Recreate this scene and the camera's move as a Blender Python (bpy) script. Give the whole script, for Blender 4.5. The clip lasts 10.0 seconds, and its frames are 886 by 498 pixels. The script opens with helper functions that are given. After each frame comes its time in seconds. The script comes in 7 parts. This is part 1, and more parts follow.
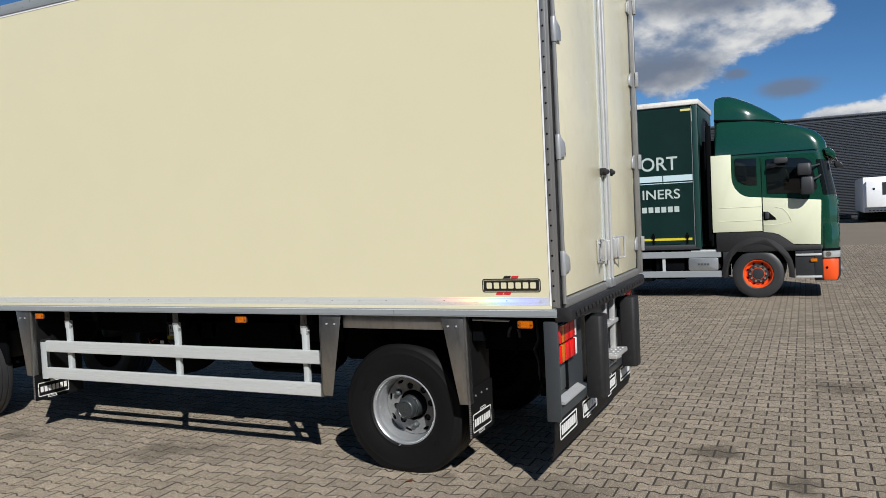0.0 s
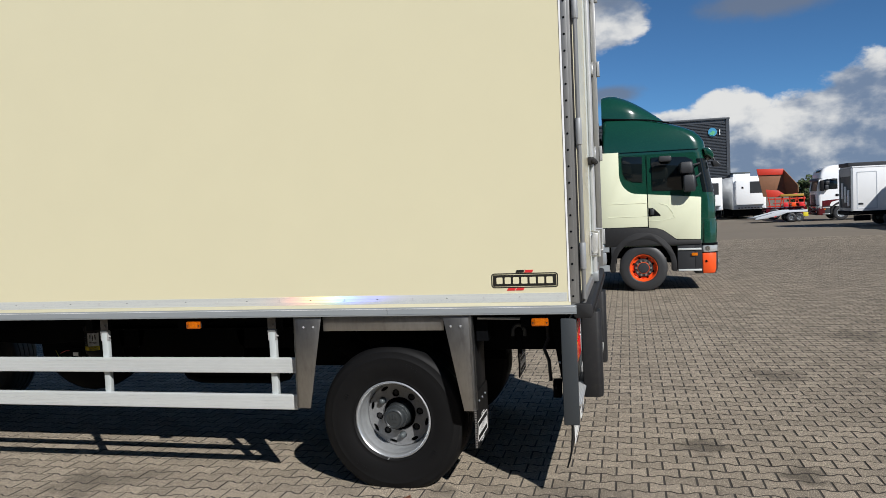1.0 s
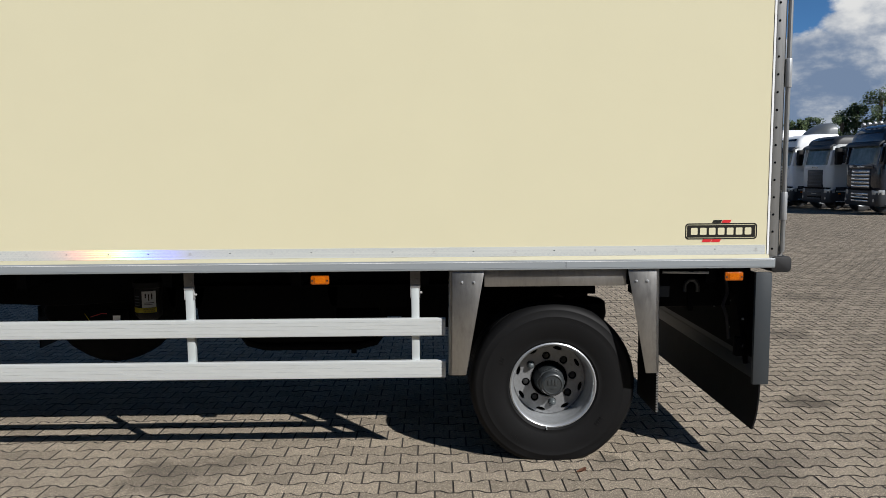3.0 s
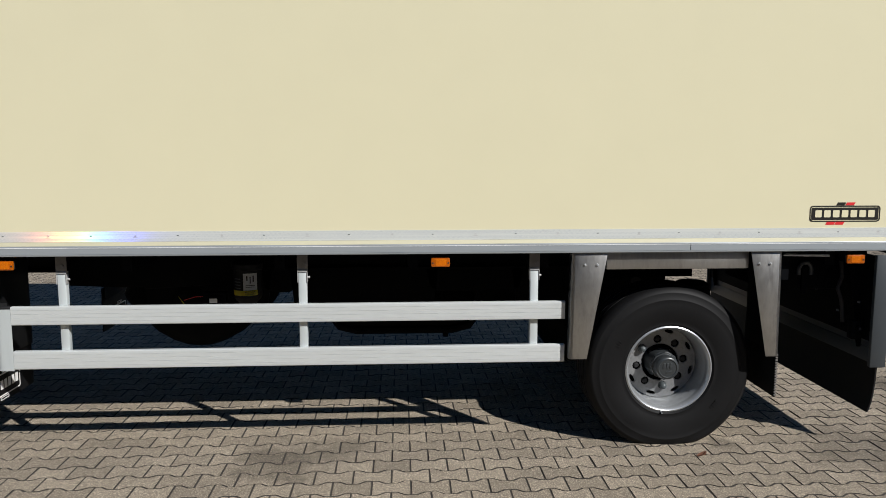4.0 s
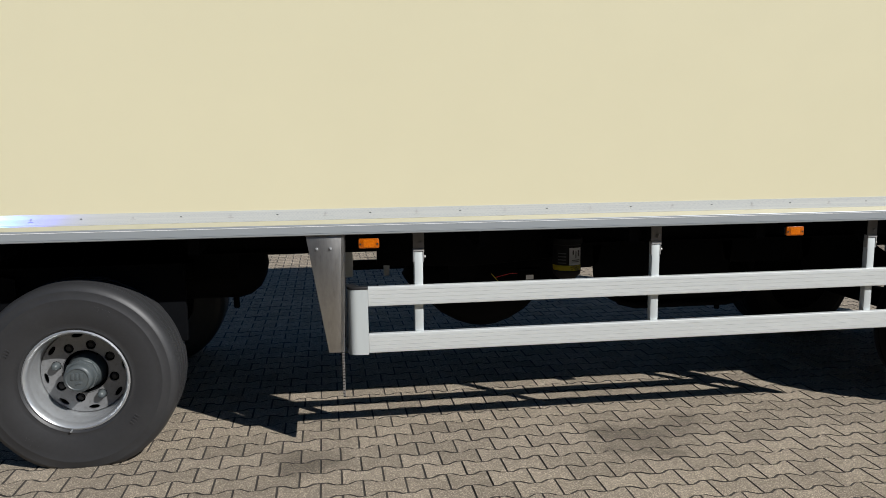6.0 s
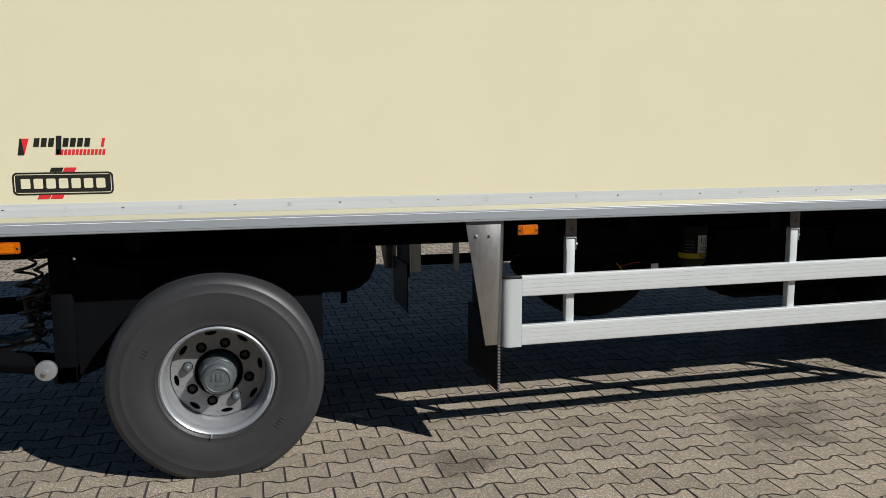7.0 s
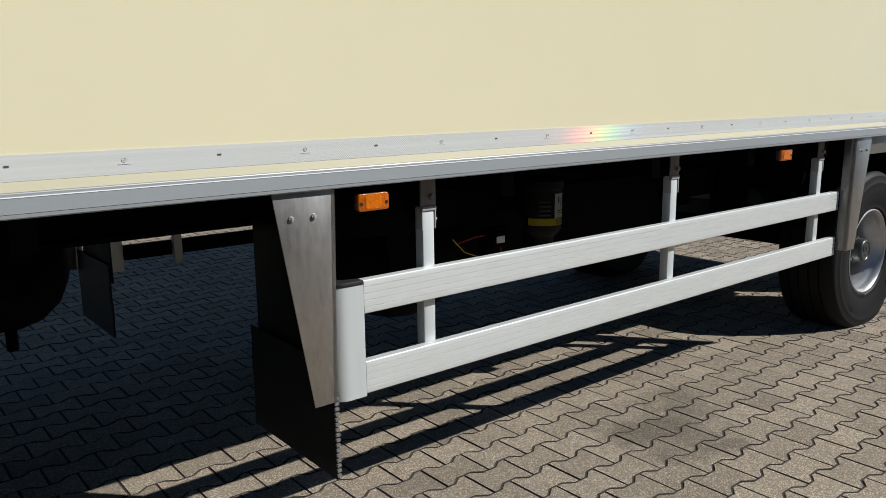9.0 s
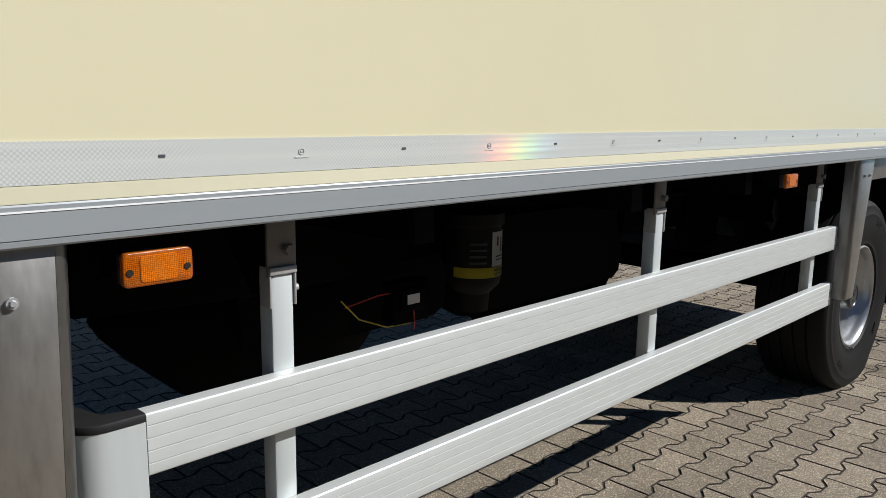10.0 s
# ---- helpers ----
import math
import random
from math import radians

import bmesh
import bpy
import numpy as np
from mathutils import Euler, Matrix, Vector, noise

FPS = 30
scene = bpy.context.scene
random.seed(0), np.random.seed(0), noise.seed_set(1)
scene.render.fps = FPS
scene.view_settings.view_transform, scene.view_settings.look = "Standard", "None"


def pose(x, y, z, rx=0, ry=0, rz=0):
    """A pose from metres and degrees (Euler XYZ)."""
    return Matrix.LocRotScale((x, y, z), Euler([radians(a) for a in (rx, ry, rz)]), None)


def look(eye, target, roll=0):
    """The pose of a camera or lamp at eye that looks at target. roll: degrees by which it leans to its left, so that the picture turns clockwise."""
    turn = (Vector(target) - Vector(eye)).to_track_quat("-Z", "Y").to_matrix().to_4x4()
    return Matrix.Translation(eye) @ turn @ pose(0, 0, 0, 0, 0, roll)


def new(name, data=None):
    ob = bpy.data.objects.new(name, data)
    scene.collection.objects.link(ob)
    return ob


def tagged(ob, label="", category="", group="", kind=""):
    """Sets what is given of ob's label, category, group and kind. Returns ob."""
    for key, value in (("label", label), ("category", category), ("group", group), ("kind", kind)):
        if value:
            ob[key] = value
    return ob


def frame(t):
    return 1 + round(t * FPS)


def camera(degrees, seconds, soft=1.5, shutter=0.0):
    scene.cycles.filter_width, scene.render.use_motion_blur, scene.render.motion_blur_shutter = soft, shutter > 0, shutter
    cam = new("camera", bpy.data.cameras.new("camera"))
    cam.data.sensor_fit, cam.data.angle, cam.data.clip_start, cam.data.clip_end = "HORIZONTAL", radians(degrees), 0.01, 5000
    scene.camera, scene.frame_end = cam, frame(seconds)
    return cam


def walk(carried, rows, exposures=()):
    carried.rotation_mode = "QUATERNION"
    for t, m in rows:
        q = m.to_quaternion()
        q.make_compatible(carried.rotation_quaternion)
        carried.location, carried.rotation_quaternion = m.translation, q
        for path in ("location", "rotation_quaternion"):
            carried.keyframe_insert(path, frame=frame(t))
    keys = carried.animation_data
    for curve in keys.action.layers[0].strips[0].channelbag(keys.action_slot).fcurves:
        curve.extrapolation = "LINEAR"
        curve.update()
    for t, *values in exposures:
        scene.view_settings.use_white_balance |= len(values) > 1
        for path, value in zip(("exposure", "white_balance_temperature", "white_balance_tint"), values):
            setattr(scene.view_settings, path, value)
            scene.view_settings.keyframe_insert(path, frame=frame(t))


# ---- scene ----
cam = camera(59.9, 10.0, soft=0.7)
PATH = [
    (0, (1.626, -5.122, 2.002), (0.77, -3.317, 1.915), -2.8),
    (0.5, (1.028, -5.038, 1.999), (0.361, -3.155, 1.893), -2.8),
    (1, (0.385, -5.025, 1.990), (-0.082, -3.084, 1.880), -2.6),
    (1.5, (-0.142, -4.961, 1.970), (-0.441, -2.987, 1.853), -2.0),
    (2, (-0.755, -5.035, 1.947), (-0.903, -3.045, 1.808), -1.1),
    (2.5, (-1.326, -4.965, 1.888), (-1.382, -2.974, 1.715), -0.3),
    (2.7, (-1.711, -4.779, 1.858), (-1.689, -2.788, 1.678), -0.6),
    (3.8, (-2.602, -4.566, 1.892), (-2.565, -2.584, 1.623), -0.2),
    (4, (-2.972, -4.512, 1.857), (-2.863, -2.531, 1.605), -0.0),
    (4.5, (-3.544, -4.442, 1.834), (-3.356, -2.467, 1.579), -0.6),
    (5, (-4.197, -4.325, 1.856), (-3.959, -2.357, 1.594), -1.1),
    (5.5, (-4.86, -4.273, 1.860), (-4.602, -2.31, 1.577), -1.0),
    (6, (-5.485, -4.161, 1.774), (-5.188, -2.204, 1.485), -0.5),
    (6.2, (-5.725, -4.087, 1.773), (-5.41, -2.135, 1.472), -0.3),
    (7.3, (-6.893, -3.575, 1.641), (-6.308, -1.681, 1.370), -0.6),
    (7.5, (-6.979, -3.44, 1.645), (-6.318, -1.573, 1.368), -0.8),
    (8, (-7.081, -2.995, 1.579), (-6.191, -1.228, 1.288), -1.3),
    (8.5, (-6.875, -2.409, 1.560), (-5.765, -0.783, 1.213), -1.0),
    (9, (-6.564, -1.929, 1.511), (-5.325, -0.407, 1.124), -0.7),
    (9.5, (-6.208, -1.539, 1.492), (-4.891, -0.09, 1.080), 0.1),
    (10, (-5.779, -1.125, 1.443), (-4.379, 0.259, 1.093), 0.8),
]
walk(cam, [(t, look(eye, target, roll)) for t, eye, target, roll in PATH])


# ---- world, sun, exposure ----
SUN_DIR = Vector((-0.87, 0.915, -1.0)).normalized()
scene.view_settings.exposure = 0.185
world = bpy.data.worlds.new("sky")
scene.world = world
world.use_nodes = True


def build_sky():
    nt = world.node_tree
    nt.nodes.clear()
    N, L = nt.nodes.new, nt.links.new
    out, bg = N("ShaderNodeOutputWorld"), N("ShaderNodeBackground")
    sky = N("ShaderNodeTexSky")
    sky.sky_type, sky.sun_disc = "NISHITA", False
    sky.sun_elevation = math.asin(-SUN_DIR.z)
    sky.sun_rotation = math.atan2(-SUN_DIR.x, -SUN_DIR.y)
    sky.altitude = 3600
    sky.air_density, sky.dust_density, sky.ozone_density = 0.8, 0.05, 3.0
    tc, sep = N("ShaderNodeTexCoord"), N("ShaderNodeSeparateXYZ")
    L(tc.outputs["Generated"], sep.inputs[0])

    def m(op, a, b=None, c=None, clamp=False):
        n = N("ShaderNodeMath")
        n.operation, n.use_clamp = op, clamp
        for k, v in enumerate((a, b, c)):
            if v is None:
                continue
            if isinstance(v, (int, float)):
                n.inputs[k].default_value = v
            else:
                L(v, n.inputs[k])
        return n.outputs[0]

    def noise_tex(scale, detail, rough, dist=0.0, squash=1.6, shift=(0, 0, 0)):
        mp = N("ShaderNodeMapping")
        mp.inputs["Scale"].default_value = (1, 1, squash)
        mp.inputs["Location"].default_value = shift
        L(tc.outputs["Generated"], mp.inputs[0])
        n = N("ShaderNodeTexNoise")
        n.inputs["Scale"].default_value, n.inputs["Detail"].default_value = scale, detail
        n.inputs["Roughness"].default_value, n.inputs["Distortion"].default_value = rough, dist
        L(mp.outputs[0], n.inputs["Vector"])
        return n.outputs["Fac"]

    az = m("ARCTAN2", sep.outputs[0], sep.outputs[1])
    el = m("ARCSINE", sep.outputs[2])

    def blob(az0, el0, wa, we):
        a = m("DIVIDE", m("SUBTRACT", az, radians(az0)), radians(wa))
        e = m("DIVIDE", m("SUBTRACT", el, radians(el0)), radians(we))
        r = m("SQRT", m("ADD", m("MULTIPLY", a, a), m("MULTIPLY", e, e)))
        return m("SUBTRACT", 1.0, r)

    big = noise_tex(9.0, 9, 0.56, 0.25)
    fine = noise_tex(30.0, 8, 0.58, 0.1, shift=(3, 1, 0))
    field = m("ADD", m("MULTIPLY", big, 0.75), m("MULTIPLY", fine, 0.55))
    shape = None
    for b in CLOUDS:
        v = blob(*b)
        shape = v if shape is None else m("SMOOTH_MAX", shape, v, 0.18)
    dens = m("ADD", m("MULTIPLY", shape, 1.0), m("SUBTRACT", field, 0.63))
    alpha = N("ShaderNodeMapRange")
    alpha.interpolation_type = "SMOOTHSTEP"
    alpha.inputs["From Min"].default_value, alpha.inputs["From Max"].default_value = -0.03, 0.15
    L(dens, alpha.inputs[0])
    # relief: bright where the cloud thins towards the sun, grey inside and below
    ahead = noise_tex(9.0, 9, 0.56, 0.25, shift=(0.022, -0.01, 0.05))
    ahead_fine = noise_tex(30.0, 8, 0.58, 0.1, shift=(3.010, 0.995, 0.022))
    soft = noise_tex(13.0, 4, 0.5, 0.2, squash=2.2, shift=(5, 2, 1))
    relief = m("ADD", m("MULTIPLY", m("SUBTRACT", big, ahead), 3.2), m("MULTIPLY", m("SUBTRACT", fine, ahead_fine), 1.1))
    tone = m("ADD", m("ADD", relief, m("MULTIPLY", m("SUBTRACT", soft, 0.5), 2.3)), m("MULTIPLY", m("MINIMUM", dens, 0.45), -0.75))
    low = None
    for b in BASES:
        v = blob(*b)
        low = v if low is None else m("MAXIMUM", low, v)
    tone = m("ADD", m("SUBTRACT", tone, m("MULTIPLY", m("MAXIMUM", low, 0.0), 0.8)), 0.12)
    # thin upper wisps stay grey
    thin = None
    for b in WISPS:
        v = blob(*b)
        thin = v if thin is None else m("MAXIMUM", thin, v)
    haze = N("ShaderNodeMapRange")
    haze.interpolation_type = "SMOOTHSTEP"
    haze.inputs["From Min"].default_value, haze.inputs["From Max"].default_value = -0.1, 0.55
    haze.inputs["To Max"].default_value = 0.8
    L(m("ADD", m("MULTIPLY", thin, 0.8), m("SUBTRACT", field, 0.63)), haze.inputs[0])
    lit = N("ShaderNodeMapRange")
    lit.interpolation_type = "SMOOTHSTEP"
    lit.inputs["From Min"].default_value, lit.inputs["From Max"].default_value = -0.92, 0.52
    L(tone, lit.inputs[0])
    cloud = N("ShaderNodeMix")
    cloud.data_type = "RGBA"
    cloud.inputs["A"].default_value = (2.7, 3.7, 5.5, 1)
    cloud.inputs["B"].default_value = (12.0, 12.0, 11.8, 1)
    L(lit.outputs[0], cloud.inputs["Factor"])
    mix = N("ShaderNodeMix")
    mix.data_type = "RGBA"
    L(m("MULTIPLY", alpha.outputs[0], 0.97), mix.inputs["Factor"])
    deep = N("ShaderNodeMix")
    deep.data_type, deep.blend_type = "RGBA", "MULTIPLY"
    deep.inputs["Factor"].default_value = 1.0
    deep.inputs["B"].default_value = (0.78, 1.22, 1.42, 1)
    L(sky.outputs[0], deep.inputs["A"])
    L(deep.outputs["Result"], mix.inputs["A"])
    L(cloud.outputs["Result"], mix.inputs["B"])
    veil = N("ShaderNodeMix")
    veil.data_type = "RGBA"
    veil.inputs["B"].default_value = (2.5, 3.0, 4.0, 1)
    L(haze.outputs[0], veil.inputs["Factor"])
    L(mix.outputs["Result"], veil.inputs["A"])
    L(veil.outputs["Result"], bg.inputs["Color"])
    bg.inputs["Strength"].default_value = 0.056
    L(bg.outputs[0], out.inputs[0])


# cumulus banks: azimuth (clockwise from +y), elevation, half width, half height in degrees
CLOUDS = [
    (2.8, 3.8, 4.5, 2.0), (7.5, 3.2, 3.4, 3.9), (12.1, 3.2, 4.2, 3.6), (16.0, 3.7, 4.6, 4.6), (20.9, 4.2, 5.5, 4.6), (26.3, 4.7, 6.5, 4.4), (32.3, 5.2, 8, 6.5), (44.4, 5.3, 12, 8), (16.5, 0.8, 16, 5),
    (-9.8, 12.1, 7.5, 4.4), (-3.2, 12.7, 5.2, 2.6), (-5.0, 17.2, 9, 3),
    # unseen banks outside the view, added to whiten the light in the shade
    (-60, 4, 30, 4), (-44, 9, 13, 5), (-88, 8, 17, 6), (-122, 12, 14, 6), (72, 9, 15, 7), (104, 8, 14, 6), (138, 13, 13, 6), (-160, 11, 17, 6),
]
# grey bases of the banks
BASES = [(-10.5, 9.3, 6, 3.4), (0.5, 13.8, 4, 1.6), (17, 1.2, 14, 4.0), (30, 2.0, 9, 5.0), (40, 4.0, 10, 6)]
WISPS = [(-9.0, 9.3, 5.5, 1.5), (-0.7, 7.4, 2.3, 0.8), (-4.1, 8.7, 1.2, 0.5), (10.1, 12.7, 5.5, 1.3), (-5.5, 14.0, 7, 1.6)]
build_sky()

sun = new("sun", bpy.data.lights.new("sun", "SUN"))
sun.data.energy, sun.data.angle, sun.data.color = 5.0, radians(0.53), (0.985, 0.968, 0.945)
sun.rotation_euler = SUN_DIR.to_track_quat("-Z", "Y").to_euler()
sun.location = (20, -30, 30)


# ---- materials ----
def mat(name, col, rough=0.5, metal=0.0, var=0.08, big=0.7, fine=45.0, bump=0.0, coat=0.0, rvar=0.1, stretch=(1, 1, 1), random=0.0, spec=0.5, bump_scale=None, dirt=0.0, dirt_col=(0.1, 0.085, 0.065), place=False, speck=0.0, stains_and_tone=()):
    """A principled surface whose colour and gloss vary at two scales."""
    ma = bpy.data.materials.new(name)
    ma.use_nodes = True
    nt = ma.node_tree
    N, L = nt.nodes.new, nt.links.new
    b = nt.nodes["Principled BSDF"]
    b.inputs["Metallic"].default_value = metal
    b.inputs["Specular IOR Level"].default_value = spec
    b.inputs["Coat Weight"].default_value = coat
    b.inputs["Coat Roughness"].default_value = 0.06
    tc, mp = N("ShaderNodeTexCoord"), N("ShaderNodeMapping")
    mp.inputs["Scale"].default_value = stretch
    geo = N("ShaderNodeNewGeometry")
    L(geo.outputs["Position"] if place else tc.outputs["Object"], mp.inputs[0])

    def tex(scale, detail=4):
        n = N("ShaderNodeTexNoise")
        n.inputs["Scale"].default_value, n.inputs["Detail"].default_value = scale, detail
        n.inputs["Roughness"].default_value = 0.6
        L(mp.outputs[0], n.inputs["Vector"])
        return n.outputs["Fac"]

    def math_(op, a, c):
        n = N("ShaderNodeMath")
        n.operation = op
        for k, v in enumerate((a, c)):
            if isinstance(v, (int, float)):
                n.inputs[k].default_value = v
            else:
                L(v, n.inputs[k])
        return n.outputs[0]

    a, f = tex(big, 5), tex(fine, 3)
    val = math_("ADD", math_("MULTIPLY", math_("SUBTRACT", a, 0.5), 2.2 * var), math_("MULTIPLY", math_("SUBTRACT", f, 0.5), 1.6 * var))
    val = math_("ADD", val, 1.0)
    if random:
        oi = N("ShaderNodeObjectInfo")
        ge = N("ShaderNodeNewGeometry")
        r = math_("FRACT", math_("ADD", oi.outputs["Random"], ge.outputs["Random Per Island"]), 0.0)
        val = math_("MULTIPLY", val, math_("ADD", 1.0 - random, math_("MULTIPLY", r, 2 * random)))
    if speck:
        vo = N("ShaderNodeTexVoronoi")
        vo.inputs["Scale"].default_value = 260
        L(mp.outputs[0], vo.inputs["Vector"])
        sp = N("ShaderNodeSeparateColor")
        L(vo.outputs["Color"], sp.inputs[0])
        val = math_("MULTIPLY", val, math_("ADD", 1 - 0.8 * speck, math_("MULTIPLY", math_("POWER", sp.outputs[0], 4.0), 4.0 * speck)))
    for sx, sy, sr, deep in stains_and_tone:
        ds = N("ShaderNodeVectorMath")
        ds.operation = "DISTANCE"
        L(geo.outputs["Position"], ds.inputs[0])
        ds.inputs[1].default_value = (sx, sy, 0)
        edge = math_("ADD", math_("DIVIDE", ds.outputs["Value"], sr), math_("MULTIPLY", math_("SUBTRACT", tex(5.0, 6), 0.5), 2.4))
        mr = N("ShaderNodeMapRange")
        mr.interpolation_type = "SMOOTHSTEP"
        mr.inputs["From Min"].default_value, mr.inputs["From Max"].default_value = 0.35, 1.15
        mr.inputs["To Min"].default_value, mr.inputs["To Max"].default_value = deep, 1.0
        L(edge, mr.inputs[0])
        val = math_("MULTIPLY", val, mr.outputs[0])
    mixn = N("ShaderNodeMix")
    mixn.data_type, mixn.blend_type = "RGBA", "MULTIPLY"
    mixn.inputs["Factor"].default_value = 1.0
    mixn.inputs["A"].default_value = (*col, 1)
    comb = N("ShaderNodeCombineColor")
    for k in range(3):
        L(val, comb.inputs[k])
    L(comb.outputs[0], mixn.inputs["B"])
    colour = mixn.outputs["Result"]
    if dirt:
        d = N("ShaderNodeMapRange")
        d.inputs["From Min"].default_value, d.inputs["From Max"].default_value = 0.52, 0.75
        d.inputs["To Max"].default_value = dirt
        L(tex(big * 4.3, 6), d.inputs[0])
        dm = N("ShaderNodeMix")
        dm.data_type = "RGBA"
        L(d.outputs[0], dm.inputs["Factor"])
        L(colour, dm.inputs["A"])
        dm.inputs["B"].default_value = (*dirt_col, 1)
        colour = dm.outputs["Result"]
    L(colour, b.inputs["Base Color"])
    L(math_("ADD", rough - rvar / 2, math_("MULTIPLY", math_("ADD", math_("MULTIPLY", a, 0.6), math_("MULTIPLY", f, 0.4)), rvar)), b.inputs["Roughness"])
    if bump:
        bn = N("ShaderNodeBump")
        bn.inputs["Strength"].default_value, bn.inputs["Distance"].default_value = bump, 0.004
        L(tex(bump_scale or fine * 1.7, 5), bn.inputs["Height"])
        L(bn.outputs[0], b.inputs["Normal"])
    return ma


def cell_lens(name, col, light=1.2, dark=0.55):
    """Clear moulded plastic over a net of small reflector cells."""
    ma = mat(name, col, 0.2, var=0.2, big=30, fine=120, coat=0.3)
    nt = ma.node_tree
    N, L = nt.nodes.new, nt.links.new
    b = nt.nodes["Principled BSDF"]
    tc, vo = N("ShaderNodeTexCoord"), N("ShaderNodeTexVoronoi")
    vo.inputs["Scale"].default_value, vo.inputs["Randomness"].default_value = 340, 0.25
    L(tc.outputs["Object"], vo.inputs["Vector"])
    old = b.inputs["Base Color"].links[0].from_socket
    mr = N("ShaderNodeMapRange")
    mr.inputs["From Min"].default_value, mr.inputs["From Max"].default_value = 0.15, 0.6
    mr.inputs["To Min"].default_value, mr.inputs["To Max"].default_value = light, dark
    L(vo.outputs["Distance"], mr.inputs[0])
    mu = N("ShaderNodeVectorMath")
    mu.operation = "SCALE"
    L(old, mu.inputs[0])
    L(mr.outputs[0], mu.inputs["Scale"])
    L(mu.outputs[0], b.inputs["Base Color"])
    bn = N("ShaderNodeBump")
    bn.inputs["Strength"].default_value, bn.inputs["Distance"].default_value = 0.5, 0.001
    L(vo.outputs["Distance"], bn.inputs["Height"])
    L(bn.outputs[0], b.inputs["Normal"])
    return ma


M = {}
M["cream"] = mat("cream_panel", (0.655, 0.610, 0.420), 0.3, var=0.028, big=0.22, fine=2.2, rvar=0.1, spec=0.34, bump=0.012, bump_scale=2.5)
M["cream_door"] = mat("cream_door", (0.622, 0.58, 0.42), 0.26, var=0.03, big=1.2, fine=14, rvar=0.1, dirt=0.12, dirt_col=(0.3, 0.27, 0.2))
M["alu"] = mat("brushed_aluminium", (0.58, 0.602, 0.592), 0.4, metal=0.25, var=0.085, big=3, fine=60, rvar=0.16, stretch=(0.22, 1, 1), bump=0.02)
M["alu_post"] = mat("aluminium_post", (0.54, 0.58, 0.58), 0.4, metal=0.25, var=0.06, big=3, fine=60, rvar=0.16, stretch=(1, 1, 0.08))
M["galv"] = mat("galvanised_steel", (0.38, 0.4, 0.415), 0.42, metal=0.75, var=0.16, big=5, fine=60, rvar=0.2)
M["stainless"] = mat("stainless_steel", (0.40, 0.392, 0.378), 0.38, metal=0.96, var=0.2, big=5, fine=60, rvar=0.25, stretch=(1, 1, 0.3), bump=0.03, dirt=0.3, dirt_col=(0.06, 0.055, 0.05))
M["lip"] = mat("dull_cream_edge", (0.46, 0.435, 0.31), 0.62, spec=0.2, var=0.06, big=6, fine=40)
M["steel_frame"] = mat("steel_frame", (0.29, 0.29, 0.283), 0.4, metal=0.6, var=0.14, big=4, fine=55, rvar=0.2, stretch=(1, 1, 0.2), dirt=0.15)
M["chrome"] = mat("polished_bar", (0.72, 0.73, 0.74), 0.18, metal=1.0, var=0.05, big=4, fine=40, rvar=0.12)
M["rail_grey"] = mat("grey_rail", (0.285, 0.31, 0.325), 0.42, var=0.05, big=1.5, fine=50, rvar=0.12, stretch=(0.1, 1, 1), metal=0.15)
M["bumper_grey"] = mat("slate_grey_paint", (0.034, 0.040, 0.045), 0.45, var=0.1, big=3, fine=60, rvar=0.15, dirt=0.1)
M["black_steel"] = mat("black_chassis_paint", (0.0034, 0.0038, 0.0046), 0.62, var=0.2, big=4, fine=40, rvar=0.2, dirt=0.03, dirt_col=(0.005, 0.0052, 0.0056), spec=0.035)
M["rubber"] = mat("black_rubber", (0.008, 0.008, 0.009), 0.62, var=0.15, big=5, fine=70, rvar=0.18, bump=0.05, dirt=0.1)
M["flap"] = mat("mudflap_rubber", (0.0045, 0.0045, 0.005), 0.6, var=0.2, big=6, fine=50, rvar=0.2, spec=0.2)
M["tyre"] = mat("tyre_rubber", (0.025, 0.0255, 0.0272), 0.5, var=0.25, big=2.2, fine=55, rvar=0.15, bump=0.05, dirt=0.2, dirt_col=(0.04, 0.0402, 0.042), spec=0.5)
# darker copy of the tyre rubber for the rear axle
M["tyre_dark"] = mat("dark_tyre_rubber", (0.0046, 0.0046, 0.005), 0.6, var=0.2, big=2.2, fine=55, rvar=0.15, bump=0.03, dirt=0.12, dirt_col=(0.010, 0.01, 0.0102), spec=0.2)
# darker copy of the hub grey; on the rear hubs it paints in shade
M["hub_dark"] = mat("darkened_hub_paint", (0.03, 0.034, 0.036), 0.35, var=0.2, big=12, fine=80, rvar=0.2, dirt=0.2, dirt_col=(0.02, 0.018, 0.016))
M["rim"] = mat("silver_rim_paint", (0.44, 0.455, 0.465), 0.33, metal=0.65, var=0.08, big=6, fine=60, rvar=0.2, dirt=0.22, dirt_col=(0.16, 0.14, 0.12))
# disc grey carries grime and the shade of the deep rim
M["disc"] = mat("grimy_shaded_disc_paint", (0.215, 0.22, 0.225), 0.42, metal=0.35, var=0.15, big=9, fine=60, rvar=0.2, dirt=0.45, dirt_col=(0.07, 0.065, 0.06))
M["hub"] = mat("grey_hub_paint", (0.068, 0.08, 0.084), 0.4, var=0.15, big=12, fine=80, rvar=0.2, dirt=0.25)
M["amber"] = mat("amber_lens", (0.56, 0.145, 0.002), 0.22, var=0.25, big=34, fine=160, coat=0.2, spec=0.5)
M["amber_cells"] = cell_lens("amber_cell_lens", (0.68, 0.16, 0.0015), 1.25, 0.5)
M["amber_rim"] = cell_lens("amber_rim_lens", (0.52, 0.112, 0.001), 1.3, 0.42)
